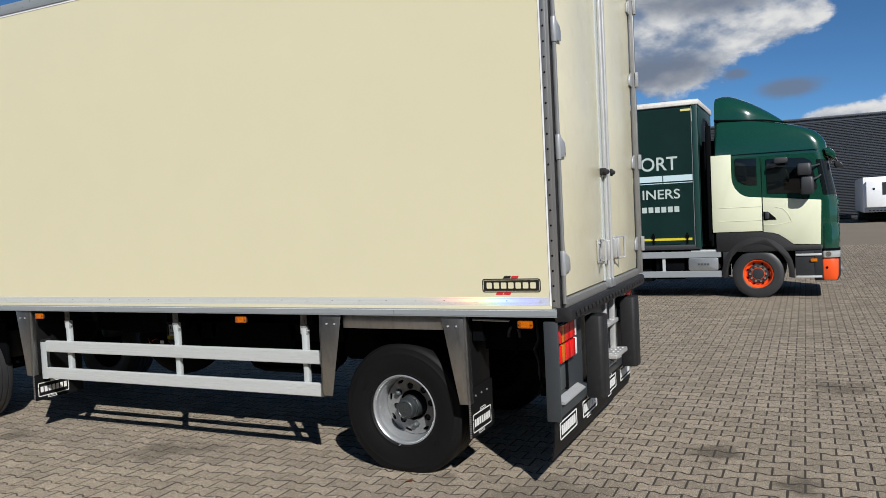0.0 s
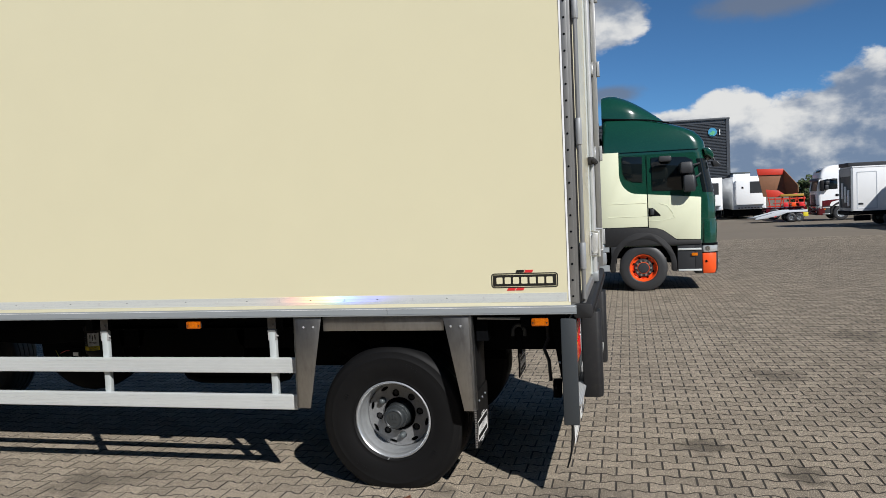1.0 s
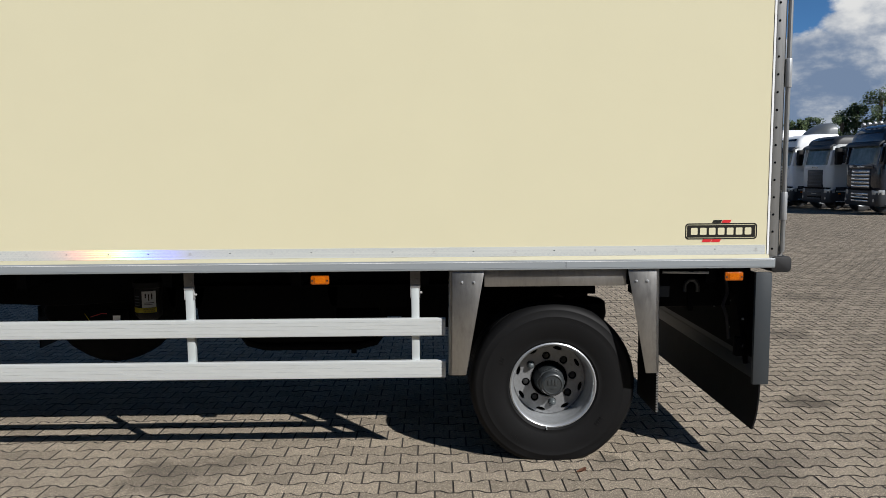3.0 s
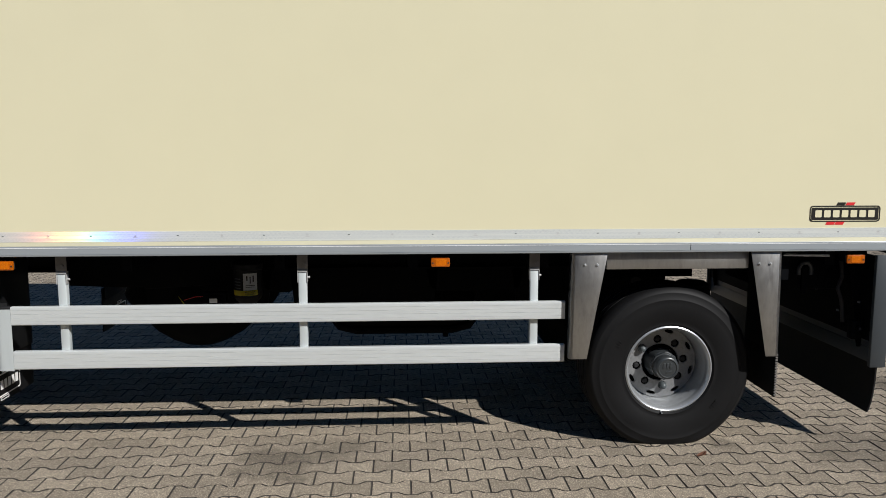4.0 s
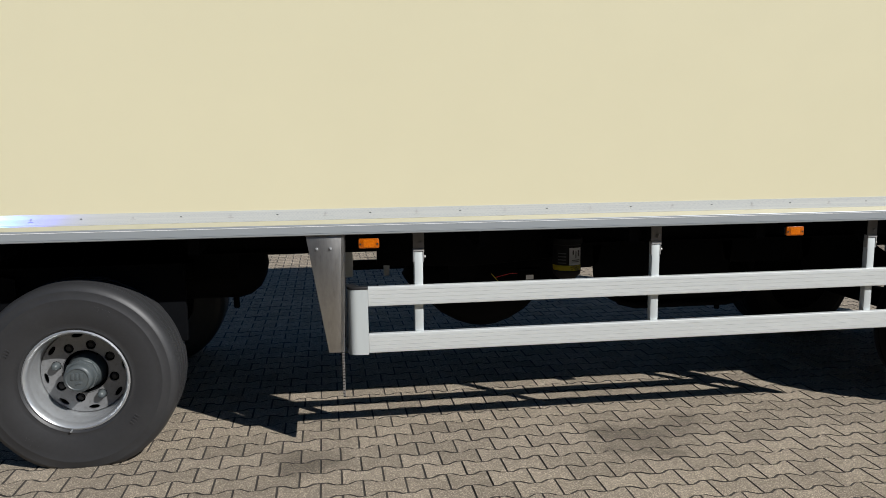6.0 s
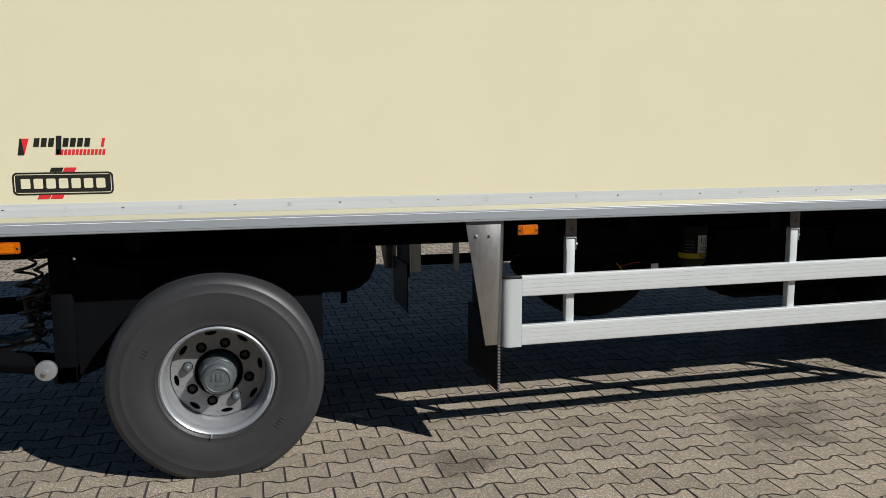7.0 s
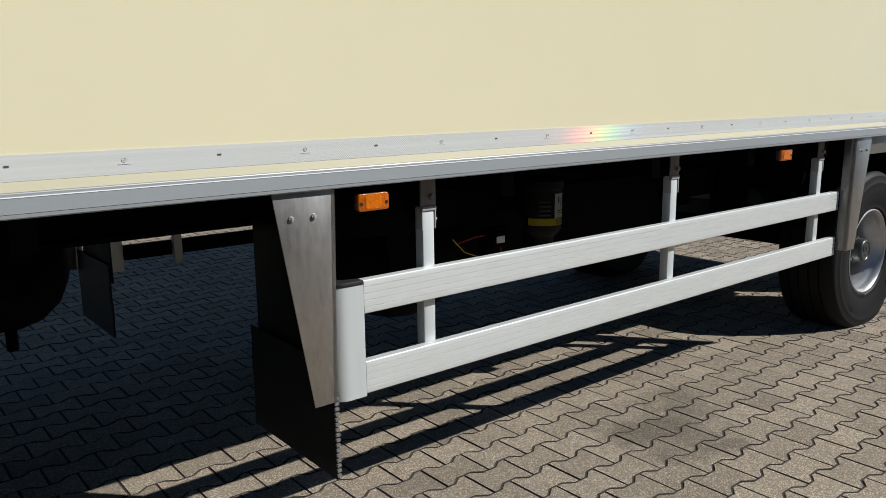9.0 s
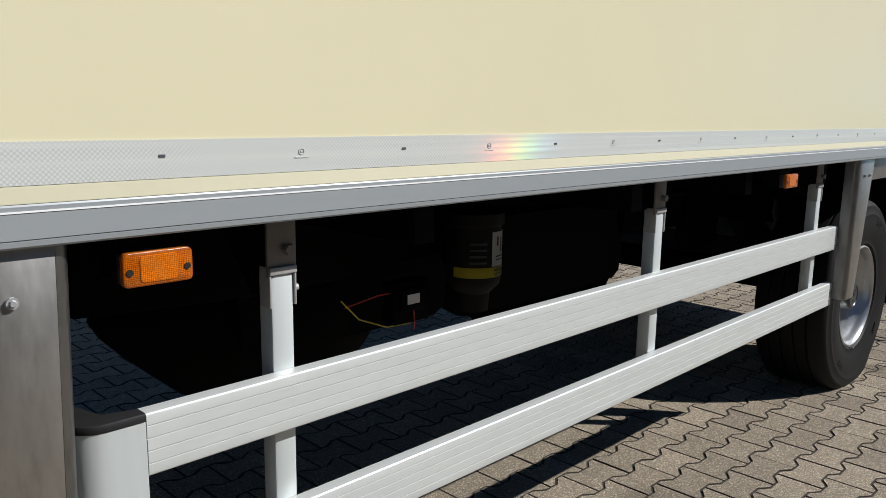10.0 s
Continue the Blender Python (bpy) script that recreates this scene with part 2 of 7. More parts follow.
M["zinc"] = mat("bright_zinc", (0.55, 0.55, 0.535), 0.36, metal=0.5, var=0.12, big=8, fine=50, rvar=0.2)
M["letter_pale"] = mat("pale_print", (0.43, 0.51, 0.48), 0.5, var=0.05)
M["hanger"] = mat("dull_dark_steel", (0.17, 0.16, 0.15), 0.5, metal=0.2, var=0.15, big=12, fine=60, rvar=0.2)
M["clamp"] = mat("weathered_zinc", (0.36, 0.36, 0.355), 0.5, metal=0.2, var=0.15, big=12, fine=60, rvar=0.2)
M["red"] = mat("red_lens", (0.68, 0.008, 0.008), 0.25, var=0.25, big=30, fine=200, bump=0.2, bump_scale=260, coat=0.1, spec=0.25)
M["mark_grey"] = mat("grey_print", (0.48, 0.48, 0.475), 0.5)
M["white"] = mat("white_paint", (0.8, 0.81, 0.81), 0.35, var=0.04, big=0.8, fine=30, rvar=0.1)
M["white_sticker"] = mat("white_sticker", (0.72, 0.72, 0.7), 0.4, var=0.05, big=8, fine=60)
M["black_sticker"] = mat("black_sticker", (0.018, 0.017, 0.014), 0.35, var=0.08, big=8, fine=60)
M["red_sticker"] = mat("red_sticker", (0.62, 0.03, 0.035), 0.35, var=0.06, big=8, fine=60)
M["yellow_sticker"] = mat("yellow_sticker", (0.6, 0.5, 0.03), 0.4, var=0.08, big=8, fine=60)
M["green"] = mat("dark_green_paint", (0.005, 0.045, 0.027), 0.2, var=0.1, big=1.4, fine=20, rvar=0.08, coat=0.9)
M["hinge_grey"] = mat("dull_hinge_steel", (0.36, 0.37, 0.375), 0.4, metal=0.35, var=0.15, big=9, fine=60, rvar=0.2)
M["green_tarp"] = mat("green_tarpaulin", (0.007, 0.04, 0.035), 0.45, var=0.08, big=1.2, fine=30, rvar=0.12, bump=0.06, bump_scale=1.6)
M["pale"] = mat("pale_cream_paint", (0.66, 0.68, 0.5), 0.3, var=0.02, big=1.5, fine=25, rvar=0.08, coat=0.2)
M["orange"] = mat("orange_paint", (0.78, 0.085, 0.014), 0.35, var=0.06, big=4, fine=40, rvar=0.12)
M["glass"] = mat("dark_window_glass", (0.006, 0.009, 0.01), 0.06, var=0.05, big=1, fine=10, rvar=0.02, spec=0.45)
# pale blotchy base colour paints sky reflections into the windscreens
M["screen"] = mat("painted_reflection_glass", (0.23, 0.275, 0.255), 0.05, var=0.7, big=1.1, fine=4, rvar=0.02, spec=0.9)
M["plastic"] = mat("dark_grey_plastic", (0.022, 0.024, 0.027), 0.5, var=0.1, big=4, fine=60, rvar=0.15)
# small stains first; the last three entries only darken wide areas of paving
STAINS_AND_TONE = ((-3.68, -0.03, 0.34, 0.62), (-3.35, 0.16, 0.22, 0.75), (0.94, 1.24, 0.26, 0.5), (1.58, 0.68, 0.2, 0.55), (-5.61, -0.03, 0.22, 0.6), (1.9, 3.8, 0.4, 0.65), (3.4, 6.3, 0.45, 0.7), (-0.1, -0.05, 0.5, 0.72), (-0.93, 0.12, 0.13, 0.6), (3.4, 2.0, 2.6, 0.88), (7.5, 6.5, 6.0, 0.80), (8.0, 22.0, 14.0, 0.80))
M["paver"] = mat("concrete_paver", (0.274, 0.231, 0.176), 0.9, spec=0.18, var=0.17, big=0.9, fine=70, rvar=0.1, random=0.15, bump=0.9, bump_scale=240, dirt=0.28, dirt_col=(0.105, 0.092, 0.076), place=True, speck=0.36, stains_and_tone=STAINS_AND_TONE)
M["joint"] = mat("joint_sand", (0.038, 0.032, 0.026), 0.95, var=0.4, big=1.3, fine=60, place=True)
M["ground"] = mat("yard_paving", (0.184, 0.157, 0.123), 0.92, spec=0.15, var=0.13, big=0.12, fine=2.5, rvar=0.1, dirt=0.25, dirt_col=(0.13, 0.115, 0.095))
M["cladding"] = mat("anthracite_cladding", (0.045, 0.05, 0.058), 0.45, var=0.05, big=0.3, fine=6, rvar=0.1)
M["leaf"] = mat("tree_leaves", (0.05, 0.075, 0.025), 0.7, var=0.3, big=0.6, fine=6, random=0.35)
M["bark"] = mat("bark", (0.09, 0.07, 0.05), 0.9, var=0.3, big=3, fine=30, bump=0.4)
M["grass"] = mat("dry_grass", (0.20, 0.19, 0.06), 0.9, var=0.3, big=1.2, fine=50, bump=0.4)


def tape_material():
    """Retro-reflective tape: pale foil with a net of fine cells in soft lengthwise bands and a thin iridescent film."""
    ma = mat("reflective_tape", (0.62, 0.63, 0.62), 0.3, metal=0.2, var=0.05, big=3, fine=30, rvar=0.1)
    nt = ma.node_tree
    N, L = nt.nodes.new, nt.links.new
    b = nt.nodes["Principled BSDF"]
    tc, mp, vo = N("ShaderNodeTexCoord"), N("ShaderNodeMapping"), N("ShaderNodeTexVoronoi")
    vo.voronoi_dimensions, vo.feature = "2D", "DISTANCE_TO_EDGE"
    vo.inputs["Scale"].default_value, vo.inputs["Randomness"].default_value = 190, 0.0
    sep, com = N("ShaderNodeSeparateXYZ"), N("ShaderNodeCombineXYZ")
    L(tc.outputs["Object"], sep.inputs[0])
    L(sep.outputs["X"], com.inputs["X"])
    L(sep.outputs["Z"], com.inputs["Y"])
    mp.inputs["Rotation"].default_value = (0, 0, radians(45))
    L(com.outputs[0], mp.inputs[0])
    L(mp.outputs[0], vo.inputs["Vector"])
    ramp = N("ShaderNodeMapRange")
    ramp.inputs["From Min"].default_value, ramp.inputs["From Max"].default_value = 0.05, 0.16
    ramp.inputs["To Min"].default_value, ramp.inputs["To Max"].default_value = 0.0, 1.0
    L(vo.outputs["Distance"], ramp.inputs[0])
    band, bm_ = N("ShaderNodeTexNoise"), N("ShaderNodeMapping")
    bm_.inputs["Scale"].default_value = (0.3, 1, 52)
    L(tc.outputs["Object"], bm_.inputs[0])
    L(bm_.outputs[0], band.inputs["Vector"])
    band.inputs["Scale"].default_value, band.inputs["Detail"].default_value = 1.6, 1
    # pale bands over the net paint whitish glare into the tape colour
    glare_fade = N("ShaderNodeMapRange")
    glare_fade.inputs["From Min"].default_value, glare_fade.inputs["From Max"].default_value = 0.44, 0.62
    L(band.outputs["Fac"], glare_fade.inputs[0])
    cell = N("ShaderNodeMath")
    cell.operation = "MAXIMUM"
    L(ramp.outputs[0], cell.inputs[0])
    L(glare_fade.outputs[0], cell.inputs[1])
    mix = N("ShaderNodeMix")
    mix.data_type = "RGBA"
    mix.inputs["A"].default_value = (0.49, 0.52, 0.525, 1)
    mix.inputs["B"].default_value = (0.68, 0.70, 0.665, 1)
    L(cell.outputs[0], mix.inputs["Factor"])
    L(mix.outputs["Result"], b.inputs["Base Color"])
    # the prism facets under the film throw the sun back split into its colours
    shader = b.outputs[0]
    streak = N("ShaderNodeMapRange")
    streak.inputs["From Min"].default_value, streak.inputs["From Max"].default_value = 0.36, 0.62
    streak.inputs["To Min"].default_value, streak.inputs["To Max"].default_value = 0.0003, 0.0019
    L(band.outputs["Fac"], streak.inputs[0])
    for facets in ((((0.494, 0.379), (0.75, 0, 0)), ((0.485, 0.379), (0, 0.65, 0)), ((0.469, 0.380), (0, 0, 1))), (((-0.157, 0.480), (0.28, 0, 0)), ((-0.169, 0.482), (0, 0.17, 0)), ((-0.182, 0.484), (0, 0, 0.06)))):
        for (nx, nz), tint in facets:
            gl, nv, add = N("ShaderNodeBsdfAnisotropic"), N("ShaderNodeCombineXYZ"), N("ShaderNodeAddShader")
            sc = N("ShaderNodeVectorMath")
            sc.operation = "SCALE"
            sc.inputs[0].default_value = tint
            L(streak.outputs[0], sc.inputs["Scale"])
            L(sc.outputs[0], gl.inputs["Color"])
            gl.inputs["Roughness"].default_value = 0.125
            for k, v in enumerate((nx, -math.sqrt(1 - nx * nx - nz * nz), nz)):
                nv.inputs[k].default_value = v
            L(nv.outputs[0], gl.inputs["Normal"])
            L(shader, add.inputs[0])
            L(gl.outputs[0], add.inputs[1])
            shader = add.outputs[0]
    L(shader, nt.nodes["Material Output"].inputs["Surface"])
    return ma


M["tape"] = tape_material()


# ---- mesh helpers ----
def box(bm, x0, x1, y0, y1, z0, z1):
    v = [bm.verts.new((x, y, z)) for x in (x0, x1) for y in (y0, y1) for z in (z0, z1)]
    for q in ((0, 1, 3, 2), (4, 6, 7, 5), (0, 4, 5, 1), (2, 3, 7, 6), (0, 2, 6, 4), (1, 5, 7, 3)):
        bm.faces.new([v[k] for k in q])
    return bm


def prism(bm, pts, axis, d0, d1):
    """A polygon, in the two other axes in order, drawn out along an axis from d0 to d1."""
    def put(p, d):
        return {"x": (d, p[0], p[1]), "y": (p[0], d, p[1]), "z": (p[0], p[1], d)}[axis]
    a = [bm.verts.new(put(p, d0)) for p in pts]
    b = [bm.verts.new(put(p, d1)) for p in pts]
    bm.faces.new(a)
    bm.faces.new(b[::-1])
    n = len(pts)
    for k in range(n):
        bm.faces.new((a[k], b[k], b[(k + 1) % n], a[(k + 1) % n]))
    return bm


def frame_prism(bm, outer, inner, axis, d0, d1):
    """A flat ring between two polygons of as many points, with thickness."""
    def put(p, d):
        return {"x": (d, p[0], p[1]), "y": (p[0], d, p[1]), "z": (p[0], p[1], d)}[axis]
    rings = [[bm.verts.new(put(p, d)) for p in pts] for pts in (outer, inner) for d in (d0, d1)]
    o0, o1, i0, i1 = rings
    n = len(outer)
    for k in range(n):
        j = (k + 1) % n
        for q in ((o0, o1), (i1, i0), (i0, o0), (o1, i1)):
            bm.faces.new((q[0][k], q[1][k], q[1][j], q[0][j]))
    return bm


def lathe(bm, profile, seg=32, axis="y", centre=(0, 0, 0), closed=True):
    """Turns (radius, along) pairs about an axis."""
    cx, cy, cz = centre
    rings = []
    for r, h in profile:
        ring = []
        for k in range(seg):
            a = 2 * math.pi * k / seg
            c, s_ = r * math.cos(a), r * math.sin(a)
            p = {"y": (c, h, s_), "x": (h, c, s_), "z": (c, s_, h)}[axis]
            ring.append(bm.verts.new((cx + p[0], cy + p[1], cz + p[2])))
        rings.append(ring)
    for a, b in zip(rings, rings[1:]):
        for k in range(seg):
            j = (k + 1) % seg
            bm.faces.new((a[k], a[j], b[j], b[k]))
    if closed:
        bm.faces.new(rings[0])
        bm.faces.new(rings[-1][::-1])
    return bm


def cyl(bm, centre, r, length, axis="y", seg=20):
    return lathe(bm, [(r, -length / 2), (r, length / 2)], seg, axis, centre)


def tube(bm, pts, r, seg=8):
    """A round bar along a line of points."""
    pts = [Vector(p) for p in pts]
    rings = []
    for k, p in enumerate(pts):
        d = (pts[min(k + 1, len(pts) - 1)] - pts[max(k - 1, 0)]).normalized()
        u = d.orthogonal().normalized() if k == 0 else (u - d * u.dot(d)).normalized()
        w = d.cross(u)
        rings.append([bm.verts.new(p + r * (math.cos(t) * u + math.sin(t) * w)) for t in (2 * math.pi * i / seg for i in range(seg))])
    for a, b in zip(rings, rings[1:]):
        for k in range(seg):
            bm.faces.new((a[k], a[(k + 1) % seg], b[(k + 1) % seg], b[k]))
    bm.faces.new(rings[0])
    bm.faces.new(rings[-1])
    return bm


def rounded(x0, x1, y0, y1, r, n=4):
    """The outline of a rectangle with round corners."""
    out = []
    for cx, cy, a0 in ((x1 - r, y1 - r, 0), (x0 + r, y1 - r, 90), (x0 + r, y0 + r, 180), (x1 - r, y0 + r, 270)):
        for k in range(n + 1):
            a = radians(a0 + 90 * k / n)
            out.append((cx + r * math.cos(a), cy + r * math.sin(a)))
    return out


def loft(bm, sections, n=5):
    """Skins rounded rectangles (z, x_back, x_front, half_width, r_back, r_front) from the bottom up."""
    rings = []
    for z, xb, xf, w, rb, rf in sections:
        pts = []
        for cx, cy, r, a0 in ((xf - rf, w - rf, rf, 0), (xb + rb, w - rb, rb, 90), (xb + rb, -w + rb, rb, 180), (xf - rf, -w + rf, rf, 270)):
            for k in range(n + 1):
                a = radians(a0 + 90 * k / n)
                pts.append((cx + r * math.cos(a), cy + r * math.sin(a), z))
        rings.append([bm.verts.new(p) for p in pts])
    m_ = len(rings[0])
    for a, b in zip(rings, rings[1:]):
        for k in range(m_):
            bm.faces.new((a[k], a[(k + 1) % m_], b[(k + 1) % m_], b[k]))
    bm.faces.new(rings[0][::-1])
    bm.faces.new(rings[-1])
    return bm


def finish(bm, material, bevel=0.0, segments=2, smooth=35):
    bmesh.ops.recalc_face_normals(bm, faces=bm.faces[:])
    if bevel:
        edges = [e for e in bm.edges if len(e.link_faces) == 2 and e.calc_face_angle(0) > 0.6]
        bmesh.ops.bevel(bm, geom=edges, offset=bevel, segments=segments, profile=0.5, affect="EDGES", clamp_overlap=True)
    me = bpy.data.meshes.new("mesh")
    bm.to_mesh(me)
    bm.free()
    me.materials.append(material)
    if smooth:
        me.shade_smooth()
        me.set_sharp_from_angle(angle=radians(smooth))
    return me


def part(name, bm, material, parent, label="", bevel=0.0, segments=2, smooth=35, at=None):
    ob = new(name, finish(bm, M[material] if isinstance(material, str) else material, bevel, segments, smooth))
    ob.parent = parent
    if at is not None:
        ob.location = at
    if label:
        ob["label"] = label
    return ob


def part_copy(ob, parent, at, turn=(0, 0, 0)):
    """Another part on the same mesh, with its sub-parts."""
    o = ob.copy()
    scene.collection.objects.link(o)
    o.parent = parent
    o.location = at
    o.rotation_euler = [radians(a) for a in turn]
    for c in ob.children:
        k = c.copy()
        scene.collection.objects.link(k)
        k.parent = o
    return o


def thing(name, at, label, category, group="", turn=0.0):
    ob = new(name)
    ob.location = at
    ob.rotation_euler = (0, 0, radians(turn))
    ob.empty_display_size = 0.2
    return tagged(ob, label, category, group)


B = bmesh.new


def fall(y):
    """The yard's height: level near the trailer, falling a hand towards the hall."""
    return float(np.interp(y, (24.0, 42.0, 62.0), (0.0, -0.12, -0.15)))


# ---- refrigerated trailer ----
trailer = thing("refrigerated_trailer", (0, 0, 0.012), "cream refrigerated drawbar trailer with aluminium side guards on brick paving", "trailer")
XF, TOP, WID, XR = -8.25, 4.175, 2.6, 0.05


def logo(parent, x0, x1, z0, z1, y, letters=7):
    """A framed name plate with plain blocks in place of the lettering."""
    bm = B()
    t = -0.0012
    h = z1 - z0
    o = rounded(x0, x1, z0, z1, h * 0.2)
    i = rounded(x0 + h * 0.07, x1 - h * 0.07, z0 + h * 0.07, z1 - h * 0.07, h * 0.16)
    frame_prism(bm, o, i, "y", y, y + t)
    plate = part("badge", bm, "black_sticker", parent, "black framed name badge sticker", smooth=0)
    m_ = h * 0.115
    bm = B()
    prism(bm, rounded(x0 + m_, x1 - m_, z0 + m_, z1 - m_, h * 0.06), "y", y, y + t)
    part("field", bm, "black_sticker", plate, smooth=0)
    w = (x1 - x0 - 2 * m_) / (letters + 0.6)
    for k in range(letters):
        bm = B()
        a = x0 + m_ + w * (k + 0.42)
        prism(bm, rounded(a, a + w * 0.74, z0 + h * 0.28, z1 - h * 0.28, h * 0.05, 2), "y", y + t, y + 2 * t)
        part("block", bm, "cream", plate, smooth=0)
    mid, u = (x0 + x1) / 2, (x1 - x0)
    for zz, dx, cols in ((z1, 0.0, ("black_sticker", "red_sticker")), (z0 - h * 0.2, -0.14 * u, ("red_sticker", "red_sticker"))):
        for k, c in enumerate(cols):
            bm = B()
            a = mid - 0.13 * u + dx + k * 0.13 * u
            prism(bm, [(a, zz + 0.02 * h), (a + 0.12 * u, zz + 0.02 * h), (a + 0.14 * u, zz + 0.2 * h), (a + 0.02 * u, zz + 0.2 * h)], "y", y, y + t)
            part("tab", bm, c, plate, smooth=0)
    return plate


def trailer_body():
    # insulated box: side, far side, front, floor, roof
    bm = B()
    box(bm, XF, XR - 0.036, 0.0, 0.07, 1.325, TOP)
    part("side_panel", bm, "cream", trailer, "glossy cream insulated side panel", smooth=0)
    bm = B()
    box(bm, XF, XR - 0.036, WID - 0.07, WID, 1.325, TOP)
    part("side_panel", bm, "cream", trailer, "glossy cream insulated side panel", smooth=0)
    bm = B()
    box(bm, XF - 0.06, XF - 0.001, 0.0, WID, 1.25, TOP)
    part("front_wall", bm, "cream", trailer, bevel=0.02)
    bm = B()
    box(bm, XF, XR - 0.04, 0.071, WID - 0.071, 1.25, 1.32)
    part("floor_pan", bm, "black_steel", trailer, "dark underside of the box")
    bm = B()
    box(bm, XF - 0.05, XR, 0.01, WID - 0.01, TOP, TOP + 0.06)
    part("roof", bm, "white", trailer)
    # roof rail with rivets
    for y0, y1 in ((-0.012, 0.02), (WID - 0.02, WID + 0.012)):
        bm = B()
        box(bm, XF - 0.06, XR, y0, y1, TOP - 0.012, TOP + 0.085)
        rail = part("roof_rail", bm, "rail_grey", trailer, "grey aluminium roof rail with rivets", bevel=0.004)
        if y0 < 0:
            for k in range(78):
                bm = B()
                lathe(bm, [(0.006, 0), (0.004, -0.004)], 6, "y", (XF + 0.05 + k * 0.105, y0, TOP + (0.02 if k % 2 else 0.062)))
                part("rivet", bm, "steel_frame", rail)
            bm = B()
            box(bm, XF, XR - 0.036, -0.004, 0.0, TOP - 0.03, TOP - 0.0125)
            part("sealing_strip", bm, "white", rail)
    # floor rail: face, lip, groove line
    for y0, s_ in ((0.0, -1), (WID, 1)):
        bm = B()
        prof = [(y0, 1.243), (y0 + s_ * 0.014, 1.243), (y0 + s_ * 0.017, 1.246), (y0 + s_ * 0.018, 1.2535), (y0 + s_ * 0.015, 1.2545), (y0 + s_ * 0.018, 1.2555), (y0 + s_ * 0.018, 1.3), (y0 + s_ * 0.0165, 1.3025), (y0 + s_ * 0.0005, 1.3025), (y0 - s_ * 0.06, 1.3245), (y0 - s_ * 0.06, 1.243)]
        prism(bm, prof, "x", XF - 0.06, XR)
        rail = part("floor_rail", bm, "rail_grey", trailer, "grey aluminium floor rail", smooth=20)
        if s_ < 0:
            bm = B()
            prism(bm, [(y0 - 0.0004, 1.3028), (y0 - 0.0162, 1.3028), (y0 - 0.0150, 1.3052), (y0 - 0.0045, 1.3225), (y0 - 0.0034, 1.3252), (y0 - 0.0004, 1.3258)], "x", XF - 0.05, XR - 0.036)
            part("lip", bm, "lip", rail, "cream skin folded over the rail", bevel=0.002)
            # thin white strip paints the highlight along the rail's upper edge
            bm = B()
            box(bm, XF - 0.05, XR - 0.01, -0.0192, -0.0178, 1.2915, 1.2940)
            part("bright_line", bm, "white", rail, "white strip painted as a highlight along the rail")
            bm = B()
            box(bm, -1.236, -1.233, -0.0186, -0.017, 1.256, 1.296)
            part("joint", bm, "black_steel", rail)
    # reflective tape in strips with approval marks and fixing dots
    bm = B()
    box(bm, XF, XR - 0.058, -0.0024, -0.0005, 1.3262, 1.385)
    tape = part("reflective_tape", bm, "tape", trailer, "silver reflective contour tape with honeycomb cells", smooth=15)
    for k in range(17):
        x = -0.067 - 0.493 * k
        bm = B()
        box(bm, x - 0.014, x + 0.014, -0.0036, -0.002, 1.3500, 1.3517)
        frame_prism(bm, rounded(x - 0.006, x + 0.006, 1.355, 1.3665, 0.005, 2), rounded(x - 0.0048, x + 0.0048, 1.3562, 1.3653, 0.004, 2), "y", -0.0036, -0.002)
        box(bm, x - 0.002, x + 0.003, -0.0036, -0.002, 1.359, 1.3625)
        part("approval_mark", bm, "mark_grey", tape, smooth=0)
        bm = B()
        box(bm, x - 0.2575, x - 0.2475, -0.0036, -0.002, 1.358, 1.3625)
        part("maker_mark", bm, "hub", tape, smooth=0)
    before = set(trailer.children)
    # rear corner strip with rivets, and pale sealing bead
    for y0, s_ in ((0.0, -1), (WID, 1)):
        bm = B()
        box(bm, -0.036, 0.0, min(y0, y0 + s_ * 0.006), max(y0, y0 + s_ * 0.006), 1.318, TOP - 0.013)
        box(bm, -0.036, 0.02, min(y0, y0 - s_ * 0.09), max(y0, y0 - s_ * 0.09), 1.3, TOP)
        strip = part("corner_post", bm, "steel_frame", trailer, "riveted steel corner post", bevel=0.002)
        if s_ < 0:
            for k in range(26):
                bm = B()
                lathe(bm, [(0.0075, 0), (0.006, -0.0035), (0.002, -0.005)], 8, "y", (-0.018, y0 + s_ * 0.006, 1.36 + 0.105 * k))
                part("rivet", bm, "black_steel", strip)
            bm = B()
            box(bm, -0.049, -0.037, -0.004, -0.0004, 1.325, TOP - 0.013)
            part("sealing_bead", bm, "white", strip)
            bm = B()
            box(bm, 0.0005, 0.03, 0.012, 0.05, 1.32, TOP - 0.02)
            part("gutter", bm, "rubber", strip, "dark door gutter")
    bm = B()
    box(bm, 0.0, 0.07, -0.002, WID + 0.002, TOP - 0.02, TOP + 0.08)
    part("rear_header", bm, "steel_frame", trailer, bevel=0.006)
    bm = B()
    prism(bm, [(0.0, 1.31), (0.06, 1.31), (0.066, 1.33), (0.06, 1.365), (0.045, 1.375), (0.0, 1.375)], "y", 0.03, WID - 0.03)
    part("rear_sill", bm, "steel_frame", trailer, "steel threshold below the rear doors")
    # rubber dock bumper across the rear
    bm = B()
    prism(bm, rounded(-0.02, 0.105, 1.215, 1.312, 0.025), "y", -0.012, WID + 0.012)
    bump = part("dock_bumper", bm, "rubber", trailer, "black rubber bumper across the rear", bevel=0.006)
    for k in range(22):
        bm = B()
        box(bm, 0.113, 0.121, 0.08 + k * 0.112, 0.13 + k * 0.112, 1.25, 1.278)
        part("rubber_rib", bm, "rubber", bump, bevel=0.003)
    # doors
    for n, (ya, yb) in enumerate(((0.075, 1.285), (1.315, 2.525))):
        bm = B()
